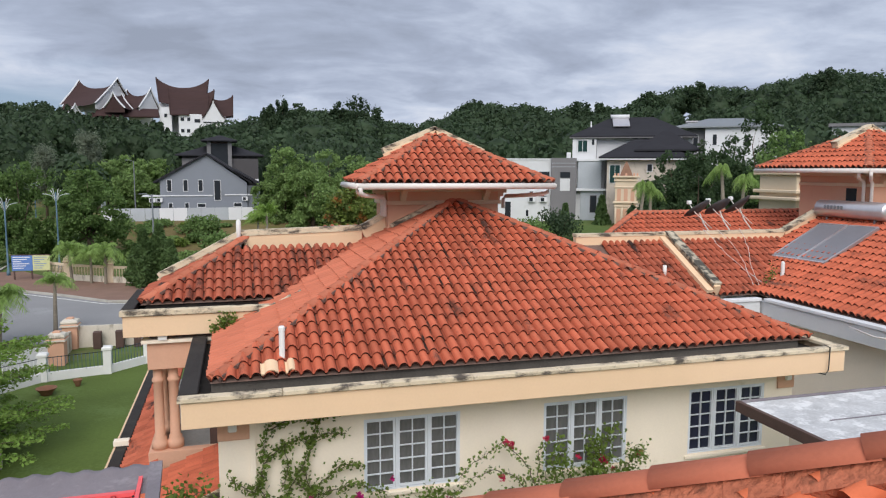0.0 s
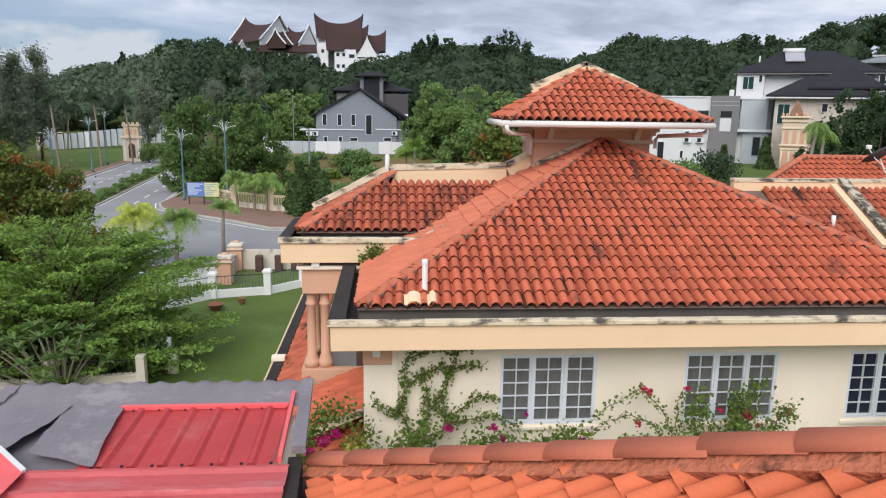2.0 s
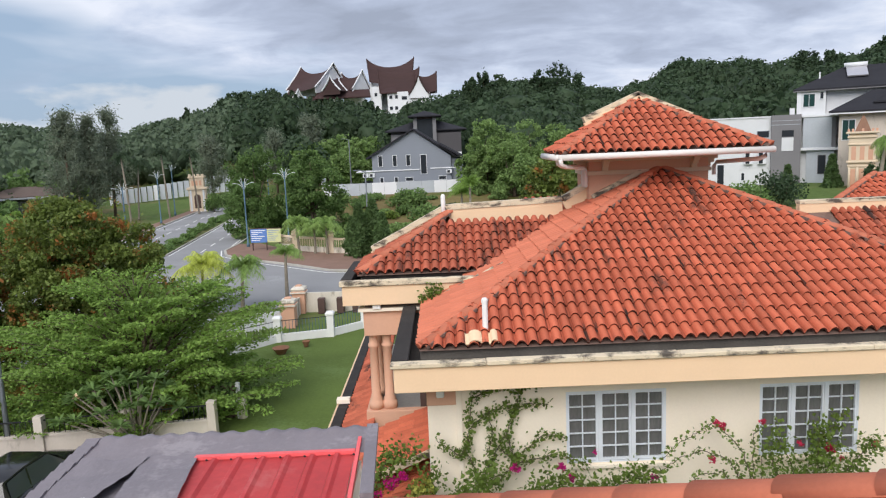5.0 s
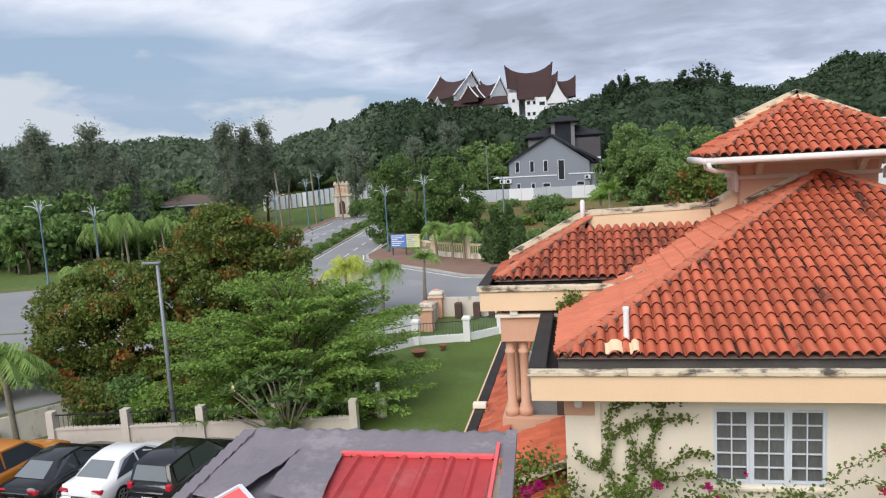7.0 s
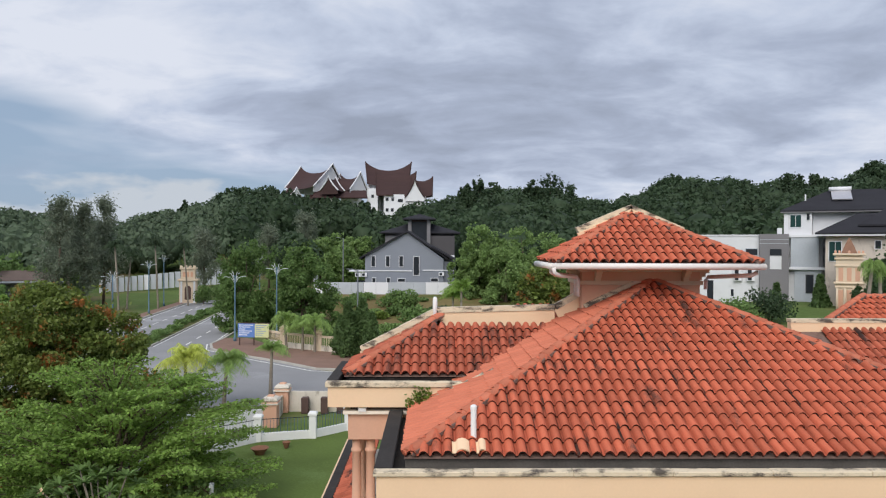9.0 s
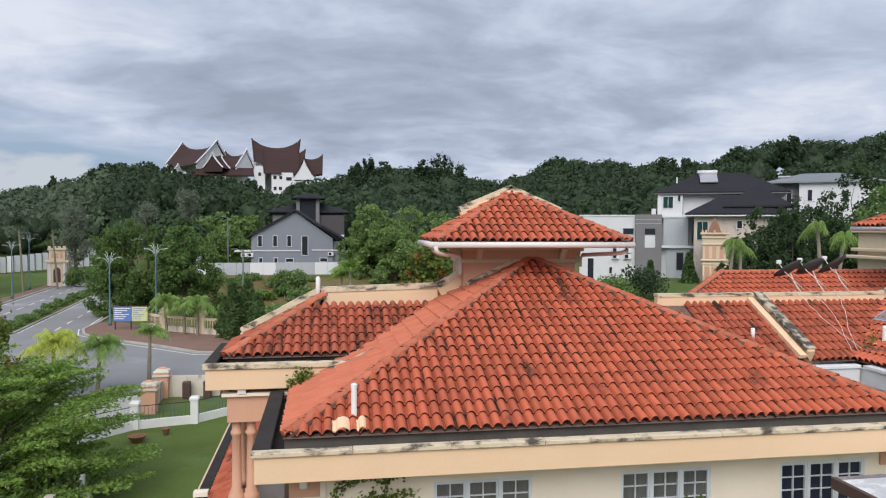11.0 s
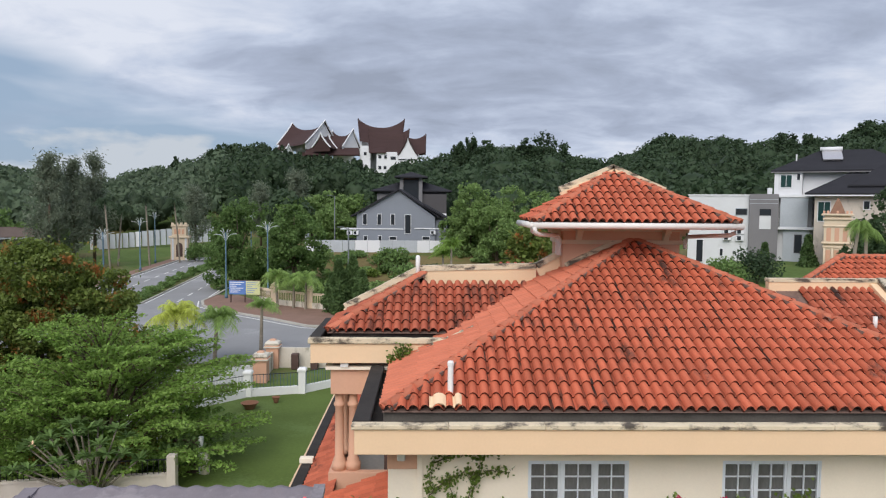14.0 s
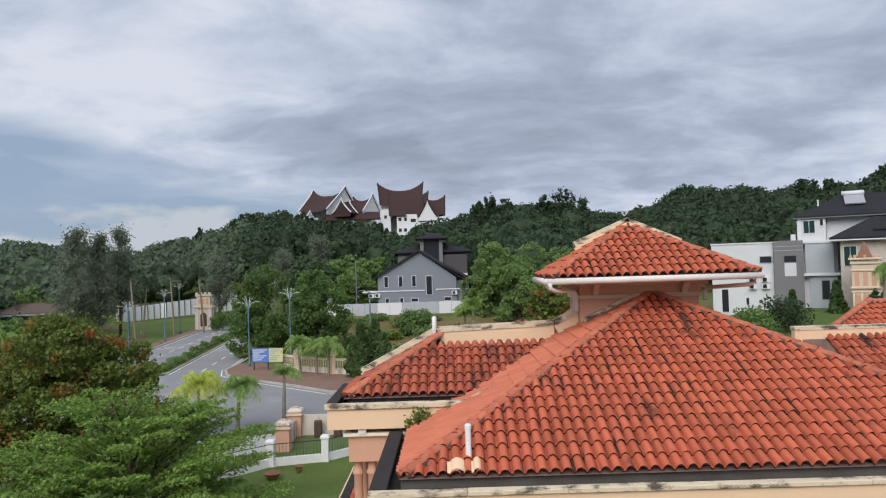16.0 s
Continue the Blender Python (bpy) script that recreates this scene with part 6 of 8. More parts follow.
sheet("small_gable", red, M["redmetal"], [(-2.05, -6.9, 6.99), (-1.55, -6.9, 6.99), (-1.55, -6.5, 6.99), (-1.82, -6.28, 7.055), (-2.05, -6.55, 6.99)])
bm = bmesh.new()
for i in range(7):
    for yy in (-5.56, -6.43):
        lathe(bm, [(0.012, 0), (0.012, 0.01), (0.004, 0.016)], (-1.14 + i * 0.205, yy, 7.0 if yy > -6 else 6.965), 6)
tagged(part("screw_heads", bm, M["iron"], red), kind="stuff")
boxpart("wall", red, M["cream"], -2.3, -8.4, -0.1, 0.1, -5.2, 6.78, 0)

# flat concrete canopy by the third window
can = thing("flat_canopy", "flat canopy with grey-white waterproofing and a brown timber edge", "canopy")
boxpart("slab", can, M["slab"], 9.42, -4.6, 5.28, 15.0, -0.78, 5.385, 0.01)
boxpart("edge_board", can, M["brown"], 9.33, -4.6, 5.22, 9.415, -0.70, 5.41, 0.006, "brown timber edge board")
boxpart("edge_board", can, M["greyflash"], 9.42, -0.775, 5.22, 15.0, -0.70, 5.41, 0.006)
boxpart("support_wall", can, M["brown"], 11.7, -4.4, -0.1, 11.85, -1.0, 5.25, 0)
boxpart("crack_strip", can, M["greyflash"], 10.2, -1.95, 5.386, 11.4, -1.91, 5.391, 0)
tubepart("hook", can, M["white"], [(9.32, -3.0, 5.3), (9.30, -3.0, 5.2)], 0.012, 6)

# bougainvillea in front of the villa
def stems_and_leaves(name, label, paths, leafmat, per_m, size, seed, radius=0.012, spread=0.07, flowers=(), fmat="flower_red"):
    rr = np.random.default_rng(seed)
    t = thing(name, label, "climbing plant", at=(0, 0, 0))
    pts = []
    for p in paths:
        p = [np.array(q, float) for q in p]
        fine = []
        for a, b in zip(p, p[1:]):
            for q in np.linspace(0, 1, 8, endpoint=False):
                fine.append(a + (b - a) * q + rr.normal(size=3) * 0.012)
        fine.append(p[-1])
        bm = bmesh.new()
        tube(bm, [tuple(q) for q in fine], list(np.linspace(radius, radius * 0.4, len(fine))), 5)
        part("stem", bm, M["bark"], t)
        for a, b in zip(fine, fine[1:]):
            m = max(1, int(np.linalg.norm(b - a) * per_m))
            pts.append(a + (b - a) * rr.random((m, 1)) + rr.normal(size=(m, 3)) * spread)
    v, f = leaves(np.concatenate(pts), size, rr, 0, 1.3)
    raw("foliage", v, f, M[leafmat], t)
    for c, r, n in flowers:
        v, f = leaves(blob(rr, c, (r, r, r), n, 0.2), 0.05, rr, 0, 1.1)
        raw("blossom", v, f, M[fmat], t)
    return t


stems_and_leaves("climbing_vine", "green climbing vine spreading over the cream wall", [
    [(1.30, 0.62, 2.6), (1.38, 0.66, 3.6), (1.15, 0.68, 4.2), (1.22, 0.70, 4.8), (1.30, 0.7, 5.2)],
    [(1.38, 0.66, 3.6), (1.75, 0.68, 4.3), (2.0, 0.7, 4.8), (2.1, 0.7, 5.25), (1.85, 0.7, 5.42)],
    [(1.22, 0.7, 4.6), (1.5, 0.7, 4.85), (1.85, 0.7, 5.0), (2.0, 0.7, 4.85)], [(1.3, 0.7, 5.15), (1.7, 0.7, 5.35), (2.1, 0.7, 5.3), (2.55, 0.7, 5.35)],
    [(1.9, 0.7, 4.9), (2.3, 0.7, 5.0), (2.6, 0.7, 4.98)], [(1.75, 0.68, 4.2), (2.0, 0.66, 4.0), (2.5, 0.64, 4.45), (2.9, 0.62, 4.4)],
    [(1.6, 0.6, 3.6), (2.1, 0.6, 4.0), (2.7, 0.6, 4.1), (3.3, 0.55, 3.9)], [(1.2, 0.66, 4.4), (1.05, 0.68, 4.1), (0.8, 0.6, 4.3), (0.65, 0.55, 4.45)],
    [(1.5, 0.66, 4.1), (1.62, 0.7, 4.5), (1.55, 0.7, 4.9)], [(1.85, 0.68, 4.45), (1.95, 0.68, 4.15), (2.05, 0.66, 3.95)]], "lf_vine", 150, 0.052, 61, spread=0.048)
tr = np.random.default_rng(62)
hedge = stems_and_leaves("bougainvillea", "tangled bougainvillea hedge with magenta blossoms along the wall", [
    [(-0.3, 0.1, 2.2), (-0.1, 0.1, 3.3), (0.4, 0.2, 3.7), (0.55, 0.3, 4.1)], [(0.6, 0.1, 2.2), (0.8, 0.1, 3.3), (1.2, 0.2, 3.8), (1.7, 0.3, 3.9)], [(1.8, 0.1, 2.2), (2.0, 0.1, 3.4), (2.6, 0.2, 3.8), (3.2, 0.2, 3.7)],
    [(2.8, 0.1, 2.2), (3.1, 0.1, 3.4), (3.7, 0.2, 3.75), (4.4, 0.3, 3.8)], [(-0.3, 0.2, 2.4), (-0.6, 0.2, 3.6), (-0.2, 0.5, 4.2), (0.3, 0.5, 4.3)], [(0.2, 0.1, 2.4), (0.5, 0.1, 3.2), (1.0, 0.1, 3.4), (1.6, 0.1, 3.5)],
    [(1.4, 0.1, 2.4), (2.2, 0.1, 3.3), (3.0, 0.1, 3.5), (4.2, 0.2, 3.5)]], "lf_vine", 460, 0.06, 63, 0.016, 0.13,
    [((-0.15, 0.2, 3.9), 0.13, 90), ((0.05, 0.2, 4.0), 0.09, 50), ((-0.4, 0.15, 3.72), 0.10, 50), ((1.95, 0.2, 4.05), 0.10, 50), ((2.75, 0.3, 4.0), 0.08, 40), ((3.35, 0.4, 4.2), 0.05, 14), ((4.3, 0.3, 3.75), 0.08, 30), ((2.9, 0.2, 3.85), 0.06, 24)], "flower")
rr = np.random.default_rng(64)
v, f = leaves(blob(rr, (0.35, 0.1, 3.75), (0.22, 0.15, 0.3), 260, 0.1), 0.06, rr)
raw("pale_foliage", v, f, M["var_leaf"], hedge, "yellow variegated leaves")
stems_and_leaves("bougainvillea", "bougainvillea bush with crimson blossoms below the window", [
    [(6.6, -0.1, 2.2), (6.7, 0.1, 3.6), (6.5, 0.3, 4.2), (6.4, 0.4, 4.6)], [(6.9, -0.1, 2.2), (7.0, 0.1, 3.8), (7.1, 0.3, 4.3), (7.6, 0.4, 4.7)], [(7.0, 0.0, 3.4), (7.6, 0.1, 4.0), (8.0, 0.2, 4.3), (8.1, 0.3, 4.15)],
    [(6.8, 0.0, 3.2), (7.3, 0.2, 4.0), (7.2, 0.3, 4.4), (7.0, 0.3, 4.55)], [(6.6, 0.0, 3.2), (6.3, 0.2, 3.9), (6.25, 0.3, 4.3)], [(7.0, 0.0, 3.1), (7.5, 0.1, 3.7), (7.9, 0.2, 3.8)], [(6.5, 0.0, 3.1), (6.9, 0.2, 3.9), (7.4, 0.3, 4.2)]], "lf_vine", 300, 0.052, 65, 0.012, 0.10,
    [((7.25, 0.2, 4.2), 0.09, 60), ((6.75, 0.2, 4.3), 0.05, 16), ((8.0, 0.2, 4.25), 0.07, 24), ((7.45, 0.2, 4.0), 0.05, 14)])
stems_and_leaves("bougainvillea", "bare arching bougainvillea stems tipped with crimson blossoms", [
    [(6.0, 0.0, 2.2), (6.0, 0.1, 3.4), (5.85, 0.3, 4.1), (5.55, 0.4, 4.5), (5.35, 0.4, 4.64), (5.1, 0.4, 4.5), (4.75, 0.4, 4.28), (4.5, 0.4, 4.05)], [(6.0, 0.0, 3.0), (5.95, 0.2, 3.9), (6.05, 0.4, 4.4), (6.2, 0.4, 4.62)],
    [(5.9, 0.0, 3.4), (5.6, 0.3, 4.0), (5.2, 0.4, 4.15), (4.8, 0.4, 4.05), (4.45, 0.4, 3.8)], [(5.9, 0.0, 3.0), (5.5, 0.3, 3.8), (5.1, 0.3, 3.75), (4.9, 0.3, 3.6)], [(6.0, 0.0, 3.0), (6.1, 0.2, 3.8), (6.15, 0.3, 4.2)], [(6.0, 0.0, 3.0), (5.75, 0.2, 3.7), (5.7, 0.3, 4.0)]], "lf_vine", 75, 0.05, 66, 0.011, 0.045,
    [((5.4, 0.4, 4.63), 0.06, 26), ((5.5, 0.4, 4.58), 0.06, 30), ((6.2, 0.4, 4.62), 0.06, 26), ((5.35, 0.4, 3.98), 0.07, 30)])
stems_and_leaves("gutter_weed", "leafy weed growing out of the wing gutter", [[(0.55, 4.0, 5.95), (0.55, 3.95, 6.3), (0.6, 3.95, 6.55)], [(0.55, 4.0, 5.95), (0.45, 3.9, 6.2), (0.4, 3.9, 6.35)], [(0.55, 4.0, 5.95), (0.7, 3.9, 6.3), (0.75, 3.9, 6.5)]], "lf_vine", 260, 0.06, 67, 0.008, 0.06)

# frangipani by the car park wall
fr = thing("frangipani", "frangipani shrub with clustered long leaves on bare branches", "shrub", at=(-9.3, 11.0, 0.0))
rr = np.random.default_rng(70)
tips = []
for i in range(26):
    a, q = i * 2.4, 2.0 * math.sqrt((i + 0.5) / 26)
    tip = (q * math.cos(a) - 0.4, q * math.sin(a) * 0.6, 2.5 - 0.28 * q * q + rr.uniform(-0.25, 0.25))
    tips.append(tip)
    tubepart("branch", fr, M["palmbark"], limb_path((0, 0, 0.1), tip, rr, 0.02), [0.06, 0.045, 0.035, 0.028, 0.022], 6)
vs, fs = [], []
for t in tips:
    for k in range(30):
        a, e = rr.uniform(0, math.tau), rr.uniform(-0.1, 0.8)
        d = np.array((math.cos(a) * math.cos(e), math.sin(a) * math.cos(e), math.sin(e)))
        s = np.cross(d, (0, 0, 1)) * 0.06
        p, L, k0 = np.array(t), rr.uniform(0.28, 0.46), len(vs)
        vs += [p, p + d * L * 0.6 + s, p + d * L - np.array((0, 0, 0.05)), p + d * L * 0.6 - s]
        fs.append((k0, k0 + 1, k0 + 2, k0 + 3))
raw("foliage", vs, fs, M["lf_mid"], fr)
v, f = leaves(blob(rr, tips[12], (0.12, 0.12, 0.08), 30, 0.2), 0.09, rr)
raw("blossom", v, f, M["peach"], fr)

# solar water heater on the twin's west slope
heater = thing("solar_water_heater", "solar water heater with an aluminium tank over two flat collectors", "water heater")
nz = Vector((-0.475, 0, 1)).normalized()
c0, c1 = Vector((16.56, 6.98, 6.80)) + nz * 0.12, Vector((18.56, 7.2, 7.75)) + nz * 0.12
c2, c3 = Vector((18.62, 5.1, 7.78)) + nz * 0.12, Vector((16.60, 4.97, 6.82)) + nz * 0.12
for a, b, c, d in ((c0, c1, (c1 + c2) / 2, (c0 + c3) / 2), ((c0 + c3) / 2, (c1 + c2) / 2, c2, c3)):
    bm = bmesh.new()
    m = (a + b + c + d) / 4
    q = [m + (p - m) * 0.97 for p in (a, b, c, d)]
    fc = bm.faces.new([bm.verts.new(p) for p in q])
    g = bmesh.ops.extrude_face_region(bm, geom=[fc])
    bmesh.ops.translate(bm, vec=-nz * 0.07, verts=[e for e in g["geom"] if isinstance(e, bmesh.types.BMVert)])
    col = part("collector", bm, M["panel"], heater, "grey glazed collector")
    for i in range(4):
        bm = bmesh.new()
        beam(bm, q[i] + nz * 0.012, q[(i + 1) % 4] + nz * 0.012, 0.06, 0.08, nz)
        part("collector_frame", bm, M["alu"], col)
bm = bmesh.new()
ta, tb = Vector((19.0, 7.75, 8.30)), Vector((19.0, 5.25, 8.30))
tube(bm, [ta + Vector((0, 0.03, 0)), ta, tb, tb - Vector((0, 0.05, 0))], [0.24, 0.27, 0.27, 0.22], 22)
tank = part("tank", bm, M["alu"], heater, "brushed aluminium tank", True)
for k in range(6):
    boxpart("lettering_bar", tank, M["steel"], 18.722, 7.35 - k * 0.13, 8.30, 18.73, 7.27 - k * 0.13, 8.42, 0)
for yy in (7.4, 5.6):
    boxpart("tank_foot", heater, M["steel"], 18.9, yy - 0.03, 7.85, 19.1, yy + 0.03, 8.06, 0)
vp2 = thing("vent_pipe", "white plastic vent pipe on a mortar patch at the roof edge", "vent pipe", "vent pipes", at=(15.75, 5.6, 6.38))
bm = bmesh.new()
lathe(bm, [(0.055, -0.1), (0.055, 0.5), (0.03, 0.55)], seg=12)
part("pipe", bm, M["white"], vp2)
boxpart("mortar_patch", vp2, M["peach"], -0.25, -0.12, 0.0, 0.12, 0.12, 0.08, 0.03)


def dish(x, y, z, rz, r=0.42):
    d = thing("satellite_dish", "dark mesh satellite dish on a bent white mast", "satellite dish", "satellite dishes", at=(x, y, z), rz=rz)
    bm = bmesh.new()
    lathe(bm, [(0.01, 0.0), (r * 0.4, 0.02), (r * 0.75, 0.075), (r, 0.14), (r * 0.99, 0.15), (r * 0.72, 0.09), (r * 0.38, 0.035), (0.012, 0.015)], seg=24)
    bmesh.ops.transform(bm, matrix=pose(0, 0, 0.55, -32, -20, 0), verts=bm.verts)
    part("reflector", bm, M["dish"], d, smooth=True)
    tubepart("mast", d, M["pipe"], [(0.3, -0.35, -0.25), (0.1, -0.1, 0.2), (0, 0, 0.53)], 0.022, 8)
    tubepart("feed_arm", d, M["pipe"], [(0.25, -0.3, 0.05), (-0.25, -0.1, 0.55), (-0.42, 0.0, 0.85)], 0.014, 6)
    boxpart("receiver", d, M["white"], -0.47, -0.05, 0.80, -0.33, 0.06, 0.92, 0.02)


dish(15.0, 8.5, 7.62, 4, 0.46)
dish(15.75, 8.5, 7.68, -8, 0.44)
dish(16.5, 8.5, 7.74, 8, 0.48)
wires = thing("roof_cables", "loose pale cables lying down the roof tiles", "cable")
for i, (a, b) in enumerate((((15.2, 7.9, 7.66), (15.0, 5.7, 6.24)), ((15.9, 7.9, 7.66), (15.2, 5.7, 6.24)), ((14.6, 7.9, 7.66), (15.3, 5.6, 6.22)))):
    rr = np.random.default_rng(700 + i)
    tubepart("cable", wires, M["pipe"], [tuple(np.array(a) + (np.array(b) - np.array(a)) * q + np.array((0.16 * math.sin(4 * q + i) + rr.normal() * 0.02, 0, 0.03))) for q in np.linspace(0, 1, 12)], 0.007, 5)
stems_and_leaves("gutter_weed", "dry weeds growing in the valley gutter", [[(15.35, 5.7, 6.2), (15.4, 5.6, 6.5), (15.5, 5.6, 6.7)], [(15.3, 5.7, 6.2), (15.2, 5.6, 6.4)], [(15.4, 5.7, 6.2), (15.6, 5.8, 6.6), (15.6, 5.9, 6.8)]], "lf_vine", 90, 0.05, 68, 0.008, 0.07)
tubepart("wall_cable", main, M["pipe"], [(14.42, 1.9, 5.9), (14.41, 1.2, 5.82), (14.41, 0.4, 5.9)], 0.02, 6)
boxpart("wall_vent", twin, M["midgrey"], 14.585, 2.2, 5.0, 14.60, 2.6, 5.35, 0)

# ---- garden walls, fence, car park ----
gf = thing("garden_fence", "low white garden wall with square posts and green iron railings", "fence")
path = [(-12.5, 17.8), (-10.6, 21.0), (-7.6, 23.75), (-5.06, 24.4), (-3.5, 25.9), (-1.4, 27.0)]
for i, (a, b) in enumerate(zip(path, path[1:])):
    beampart("low_wall", gf, M["white"], (*a, 0.42), (*b, 0.42), 0.16, 0.45)
    d = (Vector(b) - Vector(a))
    for k in range(int(d.length / 0.16)):
        p = Vector(a) + d * ((k + 0.5) / int(d.length / 0.16))
        tubepart("baluster", gf, M["lamp"] if i > 1 else M["white"], [(p.x, p.y, 0.42), (p.x, p.y, 1.12)], 0.012, 4)
    beampart("top_rail", gf, M["iron"], (*a, 1.1), (*b, 1.1), 0.03, 0.03)
for a in path[2:]:
    bm = bmesh.new()
    lathe(bm, [(0.24, 0), (0.24, 1.15), (0.31, 1.17), (0.31, 1.27), (0.22, 1.33)], (*a, 0), 4, True)
    part("post", bm, M["white"], gf)
gate = thing("gate_wall", "stained garden wall with salmon gate piers and moulded caps", "wall")
for (x, y) in ((-7.66, 26.8), (-7.75, 30.2)):
    bm = bmesh.new()
    lathe(bm, [(0.50, 0), (0.50, 1.15), (0.62, 1.19), (0.62, 1.29), (0.5, 1.33), (0.58, 1.43), (0.52, 1.5), (0.25, 1.58), (0.25, 1.64), (0.1, 1.68)], (x, y, 0), 4, True)
    pier = part("pier", bm, M["pink"], gate, "salmon pier with a moulded cap")
    bm = bmesh.new()
    lathe(bm, [(0.63, 1.20), (0.63, 1.28), (0.51, 1.32), (0.59, 1.42), (0.53, 1.51), (0.26, 1.59)], (x, y, 0.005), 4, True)
    part("cap", bm, M["dirtywhite"], pier)
beampart("wall_panel", gate, M["dirtywhite"], (-7.6, 30.3, 1.15), (6, 30.0, 1.15), 0.15, 1.2)
beampart("wall_panel", gate, M["dirtywhite"], (-7.66, 27.2, 1.0), (-7.72, 29.8, 1.0), 0.14, 1.0)
beampart("wall_panel", gate, M["greywall"], (-8.1, 26.8, 0.9), (-14, 24.8, 0.9), 0.14, 0.9)
for x in (-6.6, -5.5, -4.6):
    boxpart("planter_block", gate, M["brown"], x, 29.6, 0, x + 0.4, 30.0, 0.9, 0.02)
for i, (x, y, r) in enumerate(((-7.0, 21.6, 0.42), (-6.0, 22.6, 0.2))):
    p = thing("bowl_planter", "old clay bowl planter on the lawn", "planter", "planters", at=(x, y, 0.03))
    bm = bmesh.new()
    lathe(bm, [(r * 0.5, 0), (r * 0.55, 0.08), (r * 0.95, 0.28), (r, 0.3), (r * 0.9, 0.3), (r * 0.5, 0.12)], seg=16)
    part("bowl", bm, M["terracotta"], p, smooth=True)
cw = thing("car_park_wall", "pale beige car park wall with piers and dark railings", "wall")
cp0, cp1 = Vector((-17.8, 10.25)), Vector((-7.1, 11.8))
N = 4
for i in range(N):
    a, b = cp0 + (cp1 - cp0) * (i / N), cp0 + (cp1 - cp0) * ((i + 1) / N)
    beampart("wall_panel", cw, M["beige"], (*a, 0.68), (*b, 0.68), 0.15, 0.72)
    beampart("wall_band", cw, M["beige"], (*a, 0.74), (*b, 0.74), 0.22, 0.07)
    d = b - a
    for k in range(16):
        p = a + d * ((k + 0.5) / 16)
        tubepart("bar", cw, M["iron"], [(p.x, p.y, 0.74), (p.x, p.y, 1.2)], 0.013, 4)
    beampart("rail", cw, M["iron"], (*a, 1.22), (*b, 1.22), 0.04, 0.04)
for i in range(N + 1):
    a = cp0 + (cp1 - cp0) * (i / N)
    boxpart("pier", cw, M["beige"], a.x - 0.14, a.y - 0.14, 0, a.x + 0.14, a.y + 0.14, 1.35, 0.01)
ow = thing("boundary_wall", "mouldy grey boundary wall beside the car park", "wall")
beampart("wall_panel", ow, M["dirtywhite"], (-18.5, 12.2, 1.05), (-22.0, 7.6, 1.05), 0.15, 1.1)
beampart("wall_panel", ow, M["dirtywhite"], (-22.0, 7.6, 1.05), (-30, 0.5, 1.05), 0.15, 1.1)
bin_ = thing("gas_cylinder", "pale gas cylinder standing by the lawn gate", "gas cylinder", at=(-6.6, 13.6, 0.02))
bm = bmesh.new()
lathe(bm, [(0.14, 0), (0.16, 0.05), (0.16, 0.6), (0.10, 0.72), (0.05, 0.75), (0.05, 0.85), (0.09, 0.86), (0.09, 0.9)], seg=14)
part("body", bm, M["dirtywhite"], bin_, smooth=True)
shed = thing("garden_gate", "dark timber garden gate with side posts", "gate", at=(-7.4, 13.6, 0))
for k in range(6):
    boxpart("plank", shed, M["brown"], -0.75 + k * 0.22, -0.03, 0.05, -0.55 + k * 0.22, 0.0, 1.25, 0.004)
for x in (-0.85, 0.6):
    boxpart("post", shed, M["greywall"], x, -0.08, 0, x + 0.14, 0.08, 1.35, 0.01)


